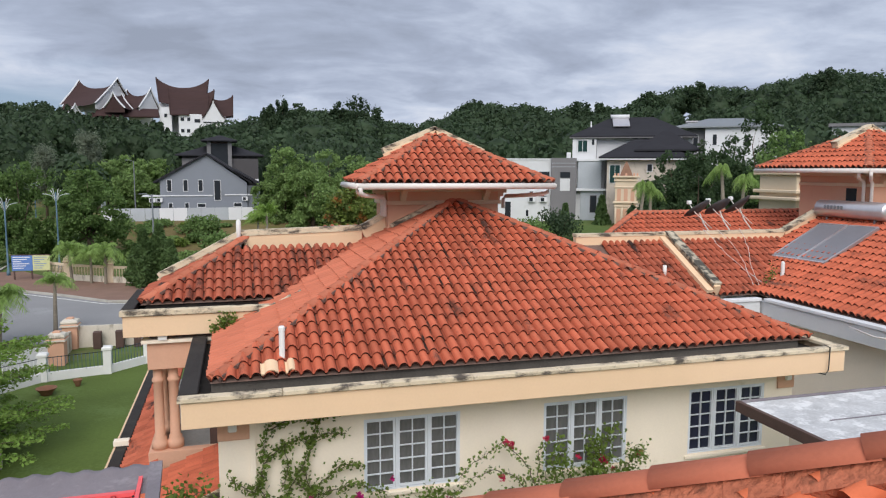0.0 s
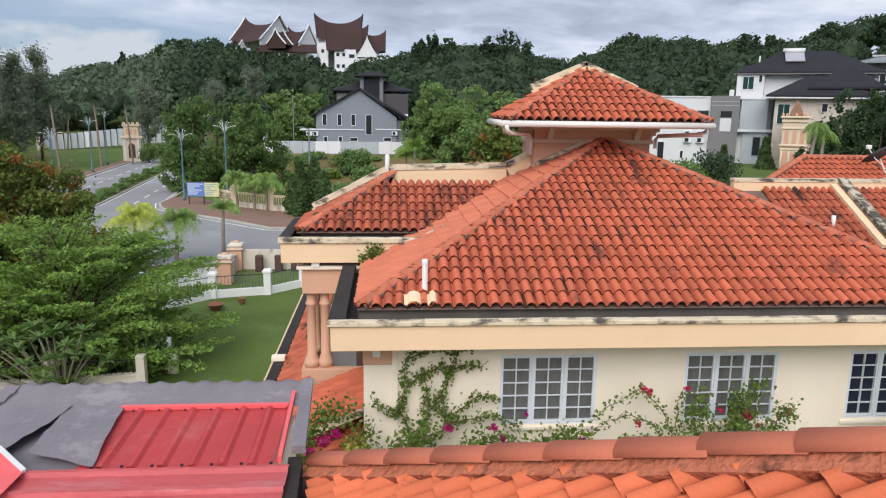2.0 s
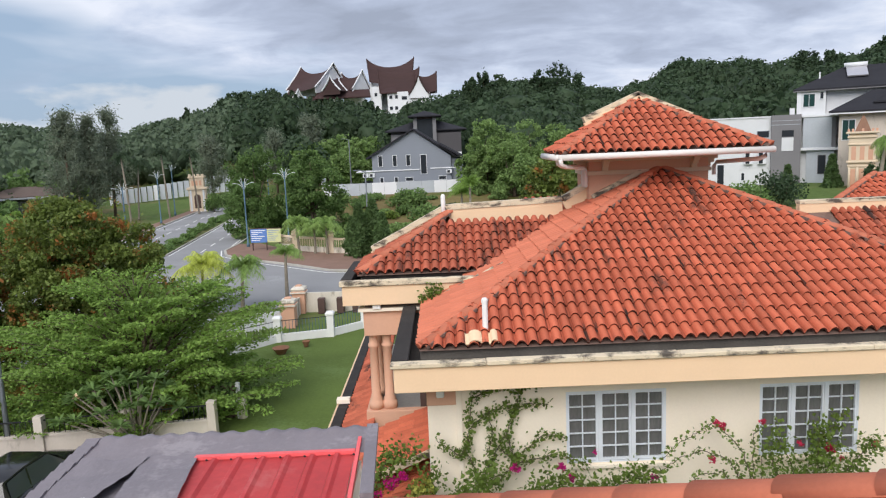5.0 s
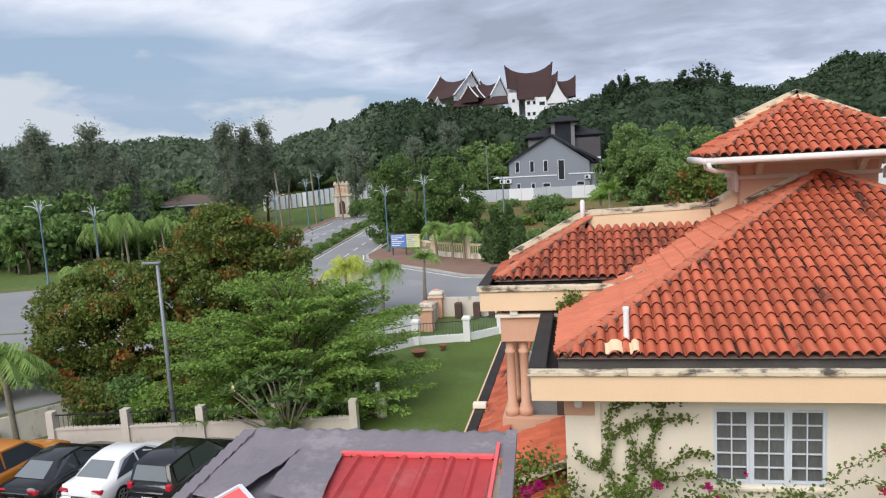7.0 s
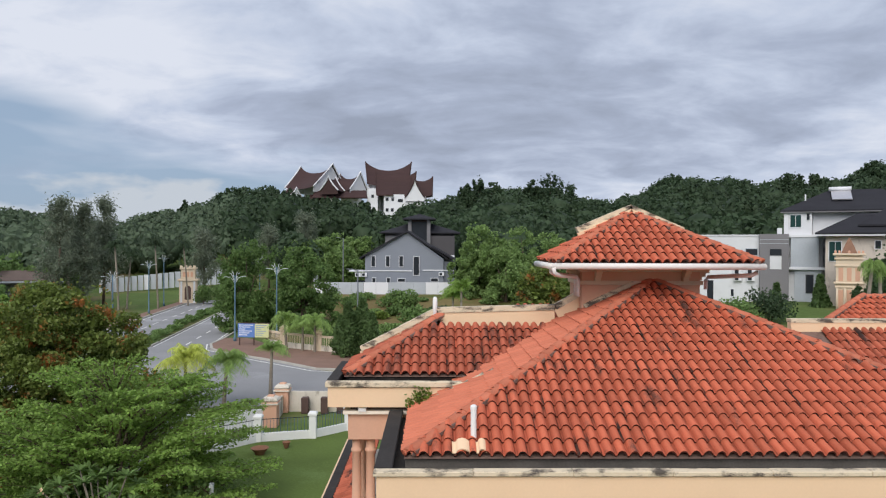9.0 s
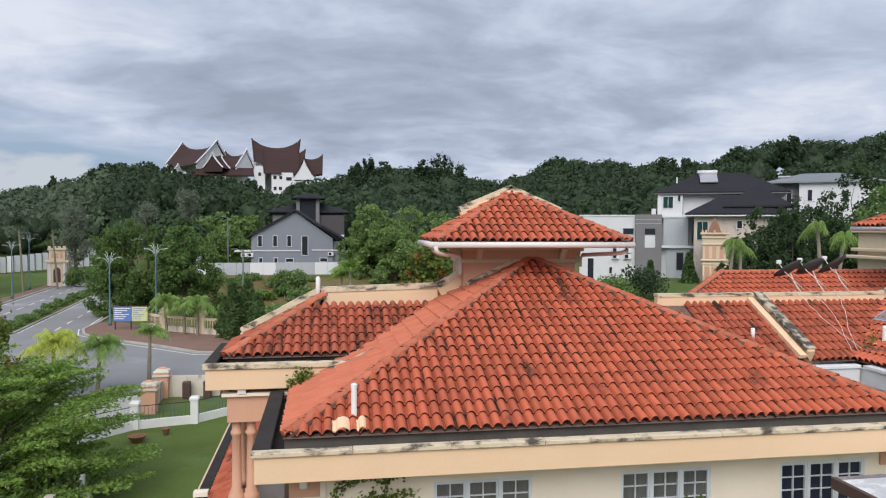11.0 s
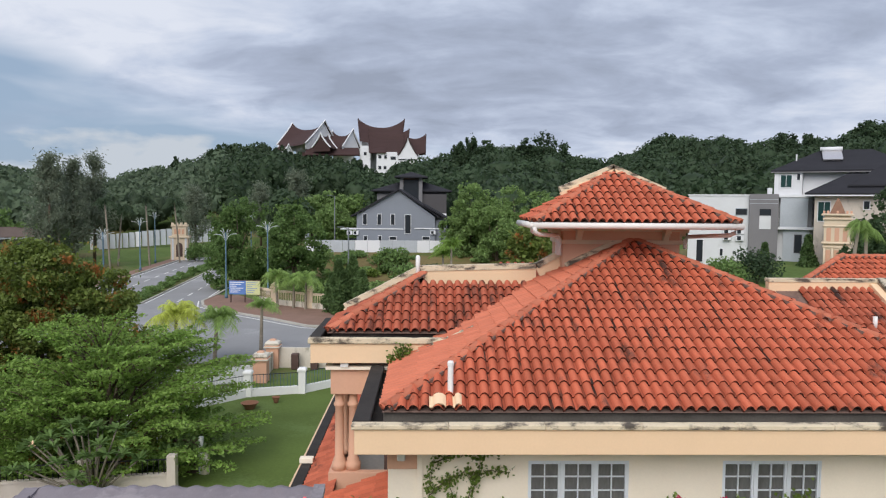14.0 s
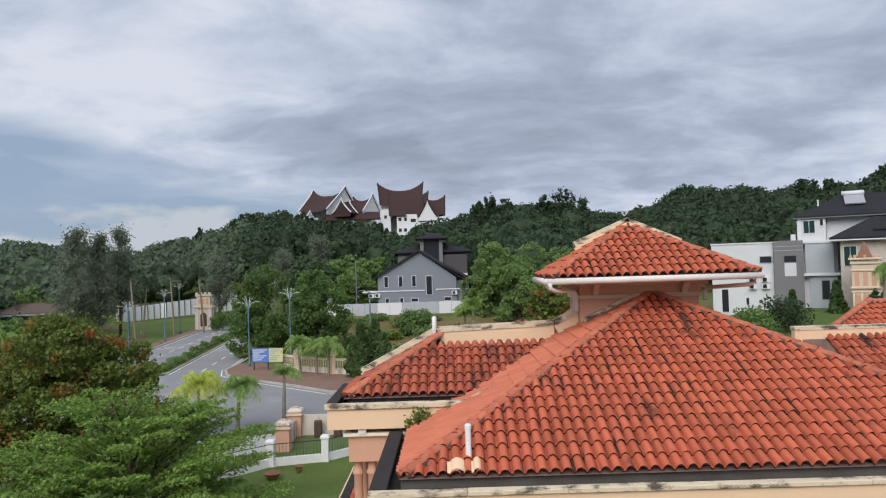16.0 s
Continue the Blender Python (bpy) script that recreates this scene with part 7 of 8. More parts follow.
def car(label, x, y, rz, paint, suv=False, glass="carglass", old=False):
    """A parked car; its nose points along +y before the turn."""
    c = thing("car", label, "car", "parked cars", at=(x, y, 0.02), rz=rz)
    c.scale = (0.88, 0.88, 0.88)
    hw = 0.89
    # stations along the body: y, floor, belt height, half width
    if suv:
        st = [(-2.2, 0.42, 0.86, 0.78), (-2.12, 0.3, 0.98, 0.86), (-1.2, 0.26, 1.02, hw), (0.9, 0.26, 1.0, hw), (1.5, 0.26, 0.96, 0.87), (2.0, 0.3, 0.82, 0.80), (2.2, 0.42, 0.62, 0.66)]
        cab = [(-2.1, 1.0, 0.80), (-1.95, 1.56, 0.66), (-1.0, 1.64, 0.66), (0.1, 1.60, 0.65), (0.95, 1.02, 0.76)]
    else:
        st = [(-2.25, 0.42, 0.80, 0.74), (-2.15, 0.28, 0.94, 0.84), (-1.4, 0.24, 0.96, hw), (0.6, 0.24, 0.93, hw), (1.3, 0.24, 0.88, 0.87), (2.0, 0.28, 0.72, 0.80), (2.25, 0.42, 0.55, 0.64)]
        cab = [(-1.75, 0.95, 0.74), (-1.0, 1.36, 0.60), (-0.4, 1.44, 0.60), (0.2, 1.40, 0.59), (1.05, 0.92, 0.72)]
    bm = bmesh.new()
    rings = []
    for yy, z0, z1, w in st:
        rings.append([bm.verts.new(p) for p in ((-w * 0.9, yy, z0), (-w, yy, z0 + 0.18), (-w, yy, z1 - 0.22), (-w * 0.9, yy, z1 - 0.03), (-w * 0.5, yy, z1 + 0.015), (w * 0.5, yy, z1 + 0.015), (w * 0.9, yy, z1 - 0.03), (w, yy, z1 - 0.22), (w, yy, z0 + 0.18), (w * 0.9, yy, z0))])
    for p, q in zip(rings, rings[1:]):
        for k in range(10):
            bm.faces.new((p[k], p[(k + 1) % 10], q[(k + 1) % 10], q[k]))
    bm.faces.new(rings[0])
    bm.faces.new(rings[-1][::-1])
    body = part("body", bm, M[paint], c, smooth=True)
    bm = bmesh.new()
    rr = []
    for i, (yy, z, w) in enumerate(cab):
        rr.append([bm.verts.new(p) for p in ((-w, yy, z - (0.02 if 0 < i < 4 else 0.1)), (-w * 0.8, yy, z + (0.02 if 0 < i < 4 else 0)), (w * 0.8, yy, z + (0.02 if 0 < i < 4 else 0)), (w, yy, z - (0.02 if 0 < i < 4 else 0.1)))])
    for p, q in zip(rr, rr[1:]):
        for k in range(3):
            bm.faces.new((p[k], p[k + 1], q[k + 1], q[k]))
    part("roof_panel", bm, M[paint], c, smooth=True)
    for s in (-1, 1):
        bm = bmesh.new()
        low = [bm.verts.new((s * 0.83, yy, 0.9 if not suv else 0.96)) for yy in (cab[0][0] + 0.25, cab[2][0], cab[4][0] - 0.12)]
        up = [bm.verts.new((s * (cab[k][2] + 0.045), cab[k][0] + (0.12 if k == 1 else 0), cab[k][1] - 0.07)) for k in (1, 2, 3)]
        bm.faces.new((low[0], low[1], up[1], up[0]))
        bm.faces.new((low[1], low[2], up[2], up[1]))
        part("side_window", bm, M["carglass"], c)
        bm = bmesh.new()
        beam(bm, (s * 0.84, cab[2][0] + 0.05, 0.9), (s * (cab[2][2] + 0.05), cab[2][0] + 0.03, cab[2][1] - 0.06), 0.07, 0.03, (s, 0, 0.4))
        part("door_pillar", bm, M[paint], c)
        bm = bmesh.new()
        low = [bm.verts.new(p) for p in ((s * cab[0][2], cab[0][0], cab[0][1] - 0.1), (s * 0.83, cab[0][0] + 0.25, 0.9), (s * 0.83, cab[4][0] - 0.12, 0.9), (s * cab[4][2], cab[4][0], cab[4][1] - 0.1))]
        up = [bm.verts.new((s * cab[k][2], cab[k][0], cab[k][1] - 0.02)) for k in (1, 2, 3)]
        bm.faces.new((low[0], low[1], up[0]))
        bm.faces.new((low[1], low[2], up[2], up[1], up[0]))
        bm.faces.new((low[2], low[3], up[2]))
        part("door_frame", bm, M[paint], c)
        boxpart("mirror", c, M[paint], s * 0.88, 0.62, 0.88, s * 1.04, 0.74, 1.02, 0.03)
        boxpart("tail_light", c, M["taillight"], s * 0.42 if not suv else s * 0.62, st[1][0] - 0.10, 0.68 if not suv else 0.78, s * 0.82, st[1][0] + 0.06, 0.84 if not suv else 1.0, 0.03, "red tail light")
        boxpart("handle", c, M["chrome"], s * 0.885, -0.55, 0.78, s * 0.91, -0.38, 0.81, 0.005)
        for yy in (-1.38, 1.36):
            bm = bmesh.new()
            lathe(bm, [(0.2, -0.1), (0.31, -0.1), (0.325, -0.06), (0.325, 0.06), (0.31, 0.1), (0.2, 0.1)], seg=20)
            bmesh.ops.transform(bm, matrix=pose(s * 0.80, yy, 0.325, 0, 90, 0), verts=bm.verts)
            wh = part("wheel", bm, M["rubber"], c, smooth=False)
            bm = bmesh.new()
            for k in range(5):
                box(bm, -0.03, 0.03, -0.012, 0.03, 0.2, 0.012, 0, pose(0, 0, 0, 0, 0, k * 72))
            lathe(bm, [(0.205, -0.02), (0.215, 0.02), (0.19, 0.02), (0.19, -0.02)], seg=20)
            bmesh.ops.transform(bm, matrix=pose(s * 0.905, yy, 0.325, 0, 90, 0), verts=bm.verts)
            part("rim", bm, M["alu"], wh)
    for a, b, nm, g in ((0, 1, "rear_window", glass), (4, 3, "windscreen", "carglass")):
        bm = bmesh.new()
        p0, p1 = Vector((0, cab[a][0], cab[a][1])), Vector((0, cab[b][0], cab[b][1]))
        n = Vector((0, -1 if a == 0 else 1, 0.9)).normalized() * 0.018
        q = [p0 + (p1 - p0) * t + n for t in (0.08, 0.9)]
        bm.faces.new([bm.verts.new(p) for p in ((-cab[a][2] * 0.82, *q[0].yz), (cab[a][2] * 0.82, *q[0].yz), (cab[b][2] * 0.8, *q[1].yz), (-cab[b][2] * 0.8, *q[1].yz))])
        part(nm, bm, M[g], c)
    boxpart("rear_bumper", c, M[paint], -0.80, st[0][0] - 0.10, 0.32, 0.80, st[1][0] + 0.02, 0.55, 0.05)
    pl = boxpart("number_plate", c, M["iron"], -0.26, st[0][0] - 0.115, 0.52, 0.26, st[0][0] - 0.10, 0.64, 0.004, "black number plate with pale bars")
    for k in range(5):
        boxpart("plate_bar", pl, M["white"], -0.2 + k * 0.085, st[0][0] - 0.12, 0.55, -0.15 + k * 0.085, st[0][0] - 0.115, 0.61, 0)
    if paint == "carblack":
        boxpart("chrome_strip", c, M["chrome"], -0.55, st[0][0] - 0.07, 0.72 if not suv else 0.70, 0.55, st[0][0] + 0.0, 0.745 if not suv else 0.72, 0.004)
    return c


car("white coupe parked nose to the wall", -13.15, 7.75, -5, "carwhite", False, "carglass_r")
car("black saloon with chrome trim parked nose to the wall", -15.1, 7.6, -5, "carblack", False, "carglass_r")
car("black station wagon parked nose to the wall", -11.1, 7.9, -5, "carblack", True, "carglass_r")
car("old orange hatchback parked nose to the wall", -17.1, 7.5, -5, "carorange", True, "carglass")


def lamp_post(label, x, y, h, rz=0, double=True, z=0.0):
    l = thing("street_lamp", label, "street lamp", "street lamps", at=(x, y, z), rz=rz)
    bm = bmesh.new()
    lathe(bm, [(0.16, 0), (0.16, 0.5), (0.09, 0.55), (0.075, h * 0.6), (0.06, h)], seg=10)
    part("pole", bm, M["lamp"], l, smooth=True)
    for s in (-1, 1):
        part_ = tubepart("arm", l, M["lampwhite"], [(0, 0, h - 0.9), (s * 0.3, 0, h - 0.35), (s * 0.6, 0, h - 0.2), (s * 0.9, 0, h - 0.15)], 0.022, 6, "curved white lamp arm")
        boxpart("lantern", part_, M["lampwhite"], s * 0.8, -0.06, h - 0.18, s * 1.15, 0.06, h - 0.13, 0.03)
        for k in range(2):
            tubepart("plume", l, M["lampwhite"], [(0, 0, h - 0.8), (s * (0.15 + 0.12 * k), 0, h - 0.1), (s * (0.2 + 0.2 * k), 0, h + 0.25 - 0.1 * k), (s * (0.35 + 0.25 * k), 0, h + 0.42 - 0.2 * k)], [0.02, 0.026, 0.026, 0.01], 6)
    return l


for i, (x, y, h) in enumerate(((-15.3, 63.2, 7.3), (-47.5, 53.6, 6.2), (-45.3, 43.6, 7.4), (-33.6, 66.5, 6.3), (-18.6, 59.6, 6.6), (-38.2, 88, 7.0), (-24.0, 92, 7.6), (-41, 101, 7.6))):
    lamp_post("teal street lamp with white plume-shaped arms", x, y, h, 10 * i)
l = thing("street_lamp", "grey steel lamp post with a flat lantern in the car park", "street lamp", at=(-13.5, 11.0, 0))
bm = bmesh.new()
lathe(bm, [(0.09, 0), (0.075, 3.0), (0.055, 6.45)], seg=10)
part("pole", bm, M["steel"], l, smooth=True)
boxpart("lantern", l, M["steel"], -0.55, -0.09, 6.4, 0.12, 0.09, 6.48, 0.02)
for i, (x, y, h) in enumerate(((-6.3, 57.0, 7.2), (-12.6, 96, 8.0))):
    l = thing("street_lamp", "thin grey lamp pole at the field's edge", "street lamp", "street lamps", at=(x, y, float(height(x, y))))
    bm = bmesh.new()
    lathe(bm, [(0.09, 0), (0.06, h)], seg=8)
    part("pole", bm, M["steel"], l)
    tubepart("arm", l, M["steel"], [(0, 0, h - 0.1), (-0.5, 0, h + 0.1), (-1.1, 0, h + 0.1)], 0.04, 6)

# notice board at the corner
nb = thing("notice_board", "blue and pale yellow notice board on posts at the corner", "notice board", at=(-16.0, 56.5, 0.1), rz=-6)
for x in (-1.5, 0.0, 1.4):
    boxpart("post", nb, M["brown"], x - 0.06, 0.02, 0, x + 0.06, 0.14, 2.2, 0.01)
b1 = boxpart("board", nb, M["board_blue"], -1.65, -0.03, 0.85, 0.12, 0.015, 2.25, 0.01, "blue panel with rows of white bars")
b2 = boxpart("board", nb, M["board_yellow"], 0.13, -0.03, 0.85, 1.6, 0.015, 2.25, 0.01, "pale yellow panel with rows of bars")
boxpart("frame", nb, M["brown"], -1.75, 0.0, 2.255, 1.7, 0.08, 2.33, 0.005)
for k in range(6):
    w = (1.5, 1.2, 0.7, 1.4, 1.1, 0.9)[k]
    boxpart("text_bar", b1, M["white"], -1.55, -0.036, 2.06 - k * 0.2, -1.55 + w, -0.031, 2.13 - k * 0.2, 0)
    boxpart("text_bar", b2, M["board_blue"], 0.25, -0.036, 2.06 - k * 0.2, 0.25 + w * 0.75, -0.031, 2.11 - k * 0.2, 0)
nb.scale = (0.92, 0.92, 0.92)
pw = thing("estate_wall", "stained cream wall with moulded piers and railings on the brick pavement", "wall")
runs = [(-14.9, 57.4), (-12.9, 55.3), (-9.4, 53.1), (-6.2, 51.5)]
for a in runs[1:]:
    bm = bmesh.new()
    lathe(bm, [(0.42, 0), (0.42, 1.55), (0.56, 1.6), (0.56, 1.72), (0.42, 1.76), (0.5, 1.9), (0.3, 2.0), (0.16, 2.1)], (*a, 0.1), 4, True)
    part("pier", bm, M["farcream"], pw)
for a, b in zip(runs, runs[1:]):
    beampart("wall_panel", pw, M["dirtywhite"], (*a, 0.62), (*b, 0.62), 0.2, 0.55)
    beampart("top_rail", pw, M["farcream"], (*a, 1.5), (*b, 1.5), 0.18, 0.2)
    for k in range(14):
        p = Vector(a) + (Vector(b) - Vector(a)) * ((k + 0.5) / 14)
        tubepart("baluster", pw, M["farcream"], [(p.x, p.y, 0.62), (p.x, p.y, 1.32)], 0.035, 5)
# overgrown ground behind the corner: low scrub and young trees
for k in range(34):
    q = np.random.default_rng(1200 + k)
    x, y = q.uniform(-17, 9), q.uniform(57, 86)
    if x < -14.5 + (y - 57) * 0.05:
        continue
    bush("shrub", "rough green scrub on the open ground", x, y, q.uniform(0.8, 1.9), q.uniform(0.5, 1.5), ("lf_mid", "lf_pair", "lf_round", "lf_vine")[k % 4], 700, 0.2, 1240 + k, group="scrub bushes")

# ---- buildings farther off ----


def hip_roof(name, house, x0, x1, y0, y1, z, rise, mat, over=0.6, ridge_x=None):
    x0, x1, y0, y1 = x0 - over, x1 + over, y0 - over, y1 + over
    w, d = x1 - x0, y1 - y0
    q = min(w, d) / 2
    r0, r1 = ((x0 + q, (y0 + y1) / 2), (x1 - q, (y0 + y1) / 2)) if w >= d else (((x0 + x1) / 2, y0 + q), ((x0 + x1) / 2, y1 - q))
    bm = bmesh.new()
    v = [bm.verts.new(p) for p in ((x0, y0, z), (x1, y0, z), (x1, y1, z), (x0, y1, z), (*r0, z + rise), (*r1, z + rise))]
    b = [bm.verts.new((p.co.x, p.co.y, z - 0.18)) for p in v[:4]]
    if w >= d:
        fs = [(v[0], v[1], v[5], v[4]), (v[1], v[2], v[5]), (v[2], v[3], v[4], v[5]), (v[3], v[0], v[4])]
    else:
        fs = [(v[0], v[1], v[4]), (v[1], v[2], v[5], v[4]), (v[2], v[3], v[5]), (v[3], v[0], v[4], v[5])]
    for f in fs:
        bm.faces.new(f)
    for i in range(4):
        bm.faces.new((v[i], v[(i + 1) % 4], b[(i + 1) % 4], b[i]))
    bm.faces.new(b)
    bmesh.ops.remove_doubles(bm, verts=bm.verts, dist=0.001)
    return part(name, bm, M[mat], house)


def far_window(house, x0, x1, z0, z1, y, frame="farwhite", glass="dark", t=0.07):
    w = thing("window", "", "")
    w.parent = house
    boxpart("frame", w, M[frame], x0 - t, y - 0.07, z0 - t, x1 + t, y + 0.0, z1 + t, 0)
    boxpart("pane", w, M[glass], x0, y - 0.085, z0, x1, y - 0.072, z1, 0)


# grey gabled house
gh = thing("grey_house", "blue-grey two-storey house with a gable and white-framed windows", "house", at=(-3.4, 93.3, 2.75), rz=-2)
bm = bmesh.new()
pts = [(-5.7, 0, 0), (5.7, 0, 0), (5.7, 0, 4.9), (0.4, 0, 8.7), (-5.7, 0, 5.4)]
f = bm.faces.new([bm.verts.new(p) for p in pts])
g = bmesh.ops.extrude_face_region(bm, geom=[f])
bmesh.ops.translate(bm, vec=(0, 11, 0), verts=[e for e in g["geom"] if isinstance(e, bmesh.types.BMVert)])
part("wall", bm, M["bluegrey"], gh)
for a, b in (((-6.5, -0.5, 5.05), (0.4, -0.5, 9.0)), ((0.4, -0.5, 9.0), (6.4, -0.5, 4.95))):
    bm = bmesh.new()
    v = [Vector(a), Vector(b), Vector(b) + Vector((0, 12, 0)), Vector(a) + Vector((0, 12, 0))]
    f = bm.faces.new([bm.verts.new(p) for p in v])
    g = bmesh.ops.extrude_face_region(bm, geom=[f])
    bmesh.ops.translate(bm, vec=(0, 0, -0.22), verts=[e for e in g["geom"] if isinstance(e, bmesh.types.BMVert)])
    part("roof", bm, M["slate"], gh)
bm = bmesh.new()
v = [(4.0, -0.8, 6.8), (8.0, -0.8, 4.5), (8.0, 9, 4.5), (4.0, 9, 6.8)]
f = bm.faces.new([bm.verts.new(p) for p in v])
g = bmesh.ops.extrude_face_region(bm, geom=[f])
bmesh.ops.translate(bm, vec=(0, 0, -0.25), verts=[e for e in g["geom"] if isinstance(e, bmesh.types.BMVert)])
part("side_roof", bm, M["slate"], gh)
boxpart("side_wing", gh, M["bluegrey"], 5.72, 0.6, 0, 7.4, 9, 4.5, 0)
boxpart("string_band", gh, M["farwhite"], -5.75, -0.1, 3.05, 1.1, 0.0, 3.2, 0.01)
boxpart("string_band", gh, M["farwhite"], 2.7, -0.1, 3.15, 7.4, 0.0, 3.3, 0.01)
boxpart("canopy_slab", gh, M["farwhite"], -8.0, -0.4, 3.0, -5.72, 3, 3.15, 0.01)
for x in (-4.5, -2.4, -0.45):
    far_window(gh, x - 0.26, x + 0.26, 3.75, 5.25, 0)
far_window(gh, 1.35, 2.15, 2.5, 5.2, 0)
for x in (-4.4, -2.3):
    far_window(gh, x - 0.22, x + 0.22, 1.0, 2.1, 0)
far_window(gh, -0.9, 0.1, 1.55, 2.0, 0)
far_window(gh, 3.9, 4.9, 1.6, 2.05, 0)
boxpart("dark_opening", gh, M["dark"], -7.1, 0.5, 0.8, -5.74, 0.6, 1.7, 0)
for x in (-7.1, -6.2, 5.0):
    u = thing("air_conditioner", "", "")
    u.parent = gh
    boxpart("casing", u, M["farwhite"], x, -0.3, 2.25 if x < 0 else 2.4, x + 0.8, -0.02, 2.85 if x < 0 else 2.95, 0.02)
    boxpart("fan_grille", u, M["dark"], x + 0.12, -0.31, 2.35 if x < 0 else 2.5, x + 0.5, -0.302, 2.75 if x < 0 else 2.88, 0)
# charcoal house behind it
dh = thing("charcoal_house", "charcoal house with stacked dark hipped roofs behind the grey house", "house", at=(-1.6, 112, 3.0))
boxpart("wall", dh, M["darkgrey"], -5.8, 0, 0, 6.0, 10, 8.8, 0)
boxpart("wall", dh, M["midgrey"], -5.82, -0.05, 6.4, -2.5, -0.0, 8.2, 0, "grey upper panel")
boxpart("wall", dh, M["darkgrey"], 1.8, -1.0, 5.0, 6.0, -0.01, 8.2, 0)
boxpart("balcony_band", dh, M["farwhite"], 1.8, -1.1, 4.6, 6.0, -0.9, 4.95, 0)
hip_roof("roof", dh, -5.8, 6.0, 0, 10, 8.8, 2.0, "slate", 1.0)
for x in (-1.6, 1.6):
    boxpart("frame_post", dh, M["midgrey"], x - 0.3, -1.6, 3.0, x + 0.3, -1.0, 11.0, 0)
boxpart("tower_glass", dh, M["dark"], -1.3, -1.2, 6.5, 1.3, -1.1, 10.6, 0)
boxpart("tower_wall", dh, M["brown"], -1.9, -1.05, 8.8, 1.9, 4, 10.95, 0)
hip_roof("upper_roof", dh, -1.9, 1.9, -1.6, 4, 11.1, 0.9, "slate", 0.9)
# hoarding in front of the grey house
hd = thing("site_hoarding", "pale metal hoarding panels round the grey house", "fence")
for i in range(13):
    x = -16.0 + i * 1.75
    y = 90.3 + 0.04 * i
    z = float(height(x, y))
    boxpart("hoarding_panel", hd, M["hoard"] if i % 5 not in (0, 4) else M["farwhite"], x, y, z - 0.2, x + 1.72, y + 0.06, z + 1.75, 0.01)
for i in range(4):
    x = -16.0 - 0.2 * i
    boxpart("hoarding_panel", hd, M["farwhite"], x - 0.04, 90.4 + i * 1.8, 2.2, x, 92.15 + i * 1.8, 5.0, 0)
# low building and long hoarding on the west side
lb = thing("low_building", "low building with a brown hipped roof among the trees", "house", at=(-58.8, 92.5, 0), rz=28)
boxpart("wall", lb, M["midgrey"], -5, 0, 0, 5, 6, 4.3, 0)
hip_roof("roof", lb, -5, 5, 0, 6, 4.4, 1.3, "slateb", 1.0)
boxpart("eave_board", lb, M["hoard"], -6.0, -1.06, 4.05, 6.0, -1.0, 4.3, 0)
wf = thing("west_hoarding", "long white metal hoarding across the green", "fence")
for i in range(20):
    a = Vector((-62.0, 124.8)) + Vector((14.6, 5.8)) * (i / 19 * 1.35)
    boxpart("hoarding_panel", wf, M["hoard"] if i % 7 else M["farwhite"], a.x, a.y, 0.4 + i * 0.07, a.x + 1.02, a.y + 0.1, 3.0 + i * 0.11, 0)
# gate tower on the green
at_ = thing("gate_tower", "cream gate tower with an arched niche and stepped cornices", "tower", at=(-39.5, 107.9, 0), rz=12)
bm = bmesh.new()
box(bm, -1.35, -1.2, 0, 1.35, 1.2, 3.6, 0.03)
part("base", bm, M["farcream"], at_)
boxpart("cornice", at_, M["farcream"], -1.6, -1.4, 3.61, 1.6, 1.4, 3.95, 0.05)
boxpart("upper_stage", at_, M["farcream"], -1.1, -1.0, 3.96, 1.1, 1.0, 5.5, 0.03)
boxpart("cornice", at_, M["farcream"], -1.3, -1.15, 5.51, 1.3, 1.15, 5.8, 0.05)
for x in (-1.0, -0.33, 0.33, 1.0):
    boxpart("merlon", at_, M["farcream"], x - 0.2, -1.1, 5.81, x + 0.2, -0.7, 6.15, 0.02)
bm = bmesh.new()
fpts = [(-0.5, -1.225, 0.6), (0.5, -1.225, 0.6), (0.5, -1.225, 2.3)] + [(0.5 * math.cos(a), -1.225, 2.3 + 0.6 * math.sin(a)) for a in np.linspace(0.3, math.pi - 0.3, 7)] + [(-0.5, -1.225, 2.3)]
f = bm.faces.new([bm.verts.new(p) for p in fpts])
g = bmesh.ops.extrude_face_region(bm, geom=[f])
bmesh.ops.translate(bm, vec=(0, 0.2, 0), verts=[e for e in g["geom"] if isinstance(e, bmesh.types.BMVert)])
part("arched_niche", bm, M["brown"], at_)
for x in (-1.0, 1.0):
    boxpart("pilaster", at_, M["farwhite"], x - 0.15, -1.3, 0, x + 0.15, -1.21, 3.6, 0.02)
for x in (-0.6, 0.0, 0.6):
    boxpart("recess", at_, M["pink"], x - 0.18, -1.03, 4.3, x + 0.18, -1.005, 5.1, 0)

# white three-storey houses on the east side; x runs along the facade that faces the camera
wh = thing("white_house", "white three-storey house with a charcoal hipped roof", "house", at=(41.0, 70.5, 0.0), rz=-30)
boxpart("wall", wh, M["greywall"], 0, 0, 0, 2.75, 9, 13.6, 0.0, "pale grey front wall")
boxpart("corner_strip", wh, M["farwhite"], -0.12, -0.06, 7.2, 0.3, 0.0, 13.6, 0.0)
boxpart("wall", wh, M["farwhite"], 2.77, 0.9, 0, 13.9, 9, 13.5, 0)
hip_roof("roof", wh, 0, 13.9, 0.2, 9, 13.7, 2.5, "slate", 0.5)
boxpart("eave_board", wh, M["midgrey"], -0.5, -0.32, 13.42, 14.4, -0.28, 13.52, 0)
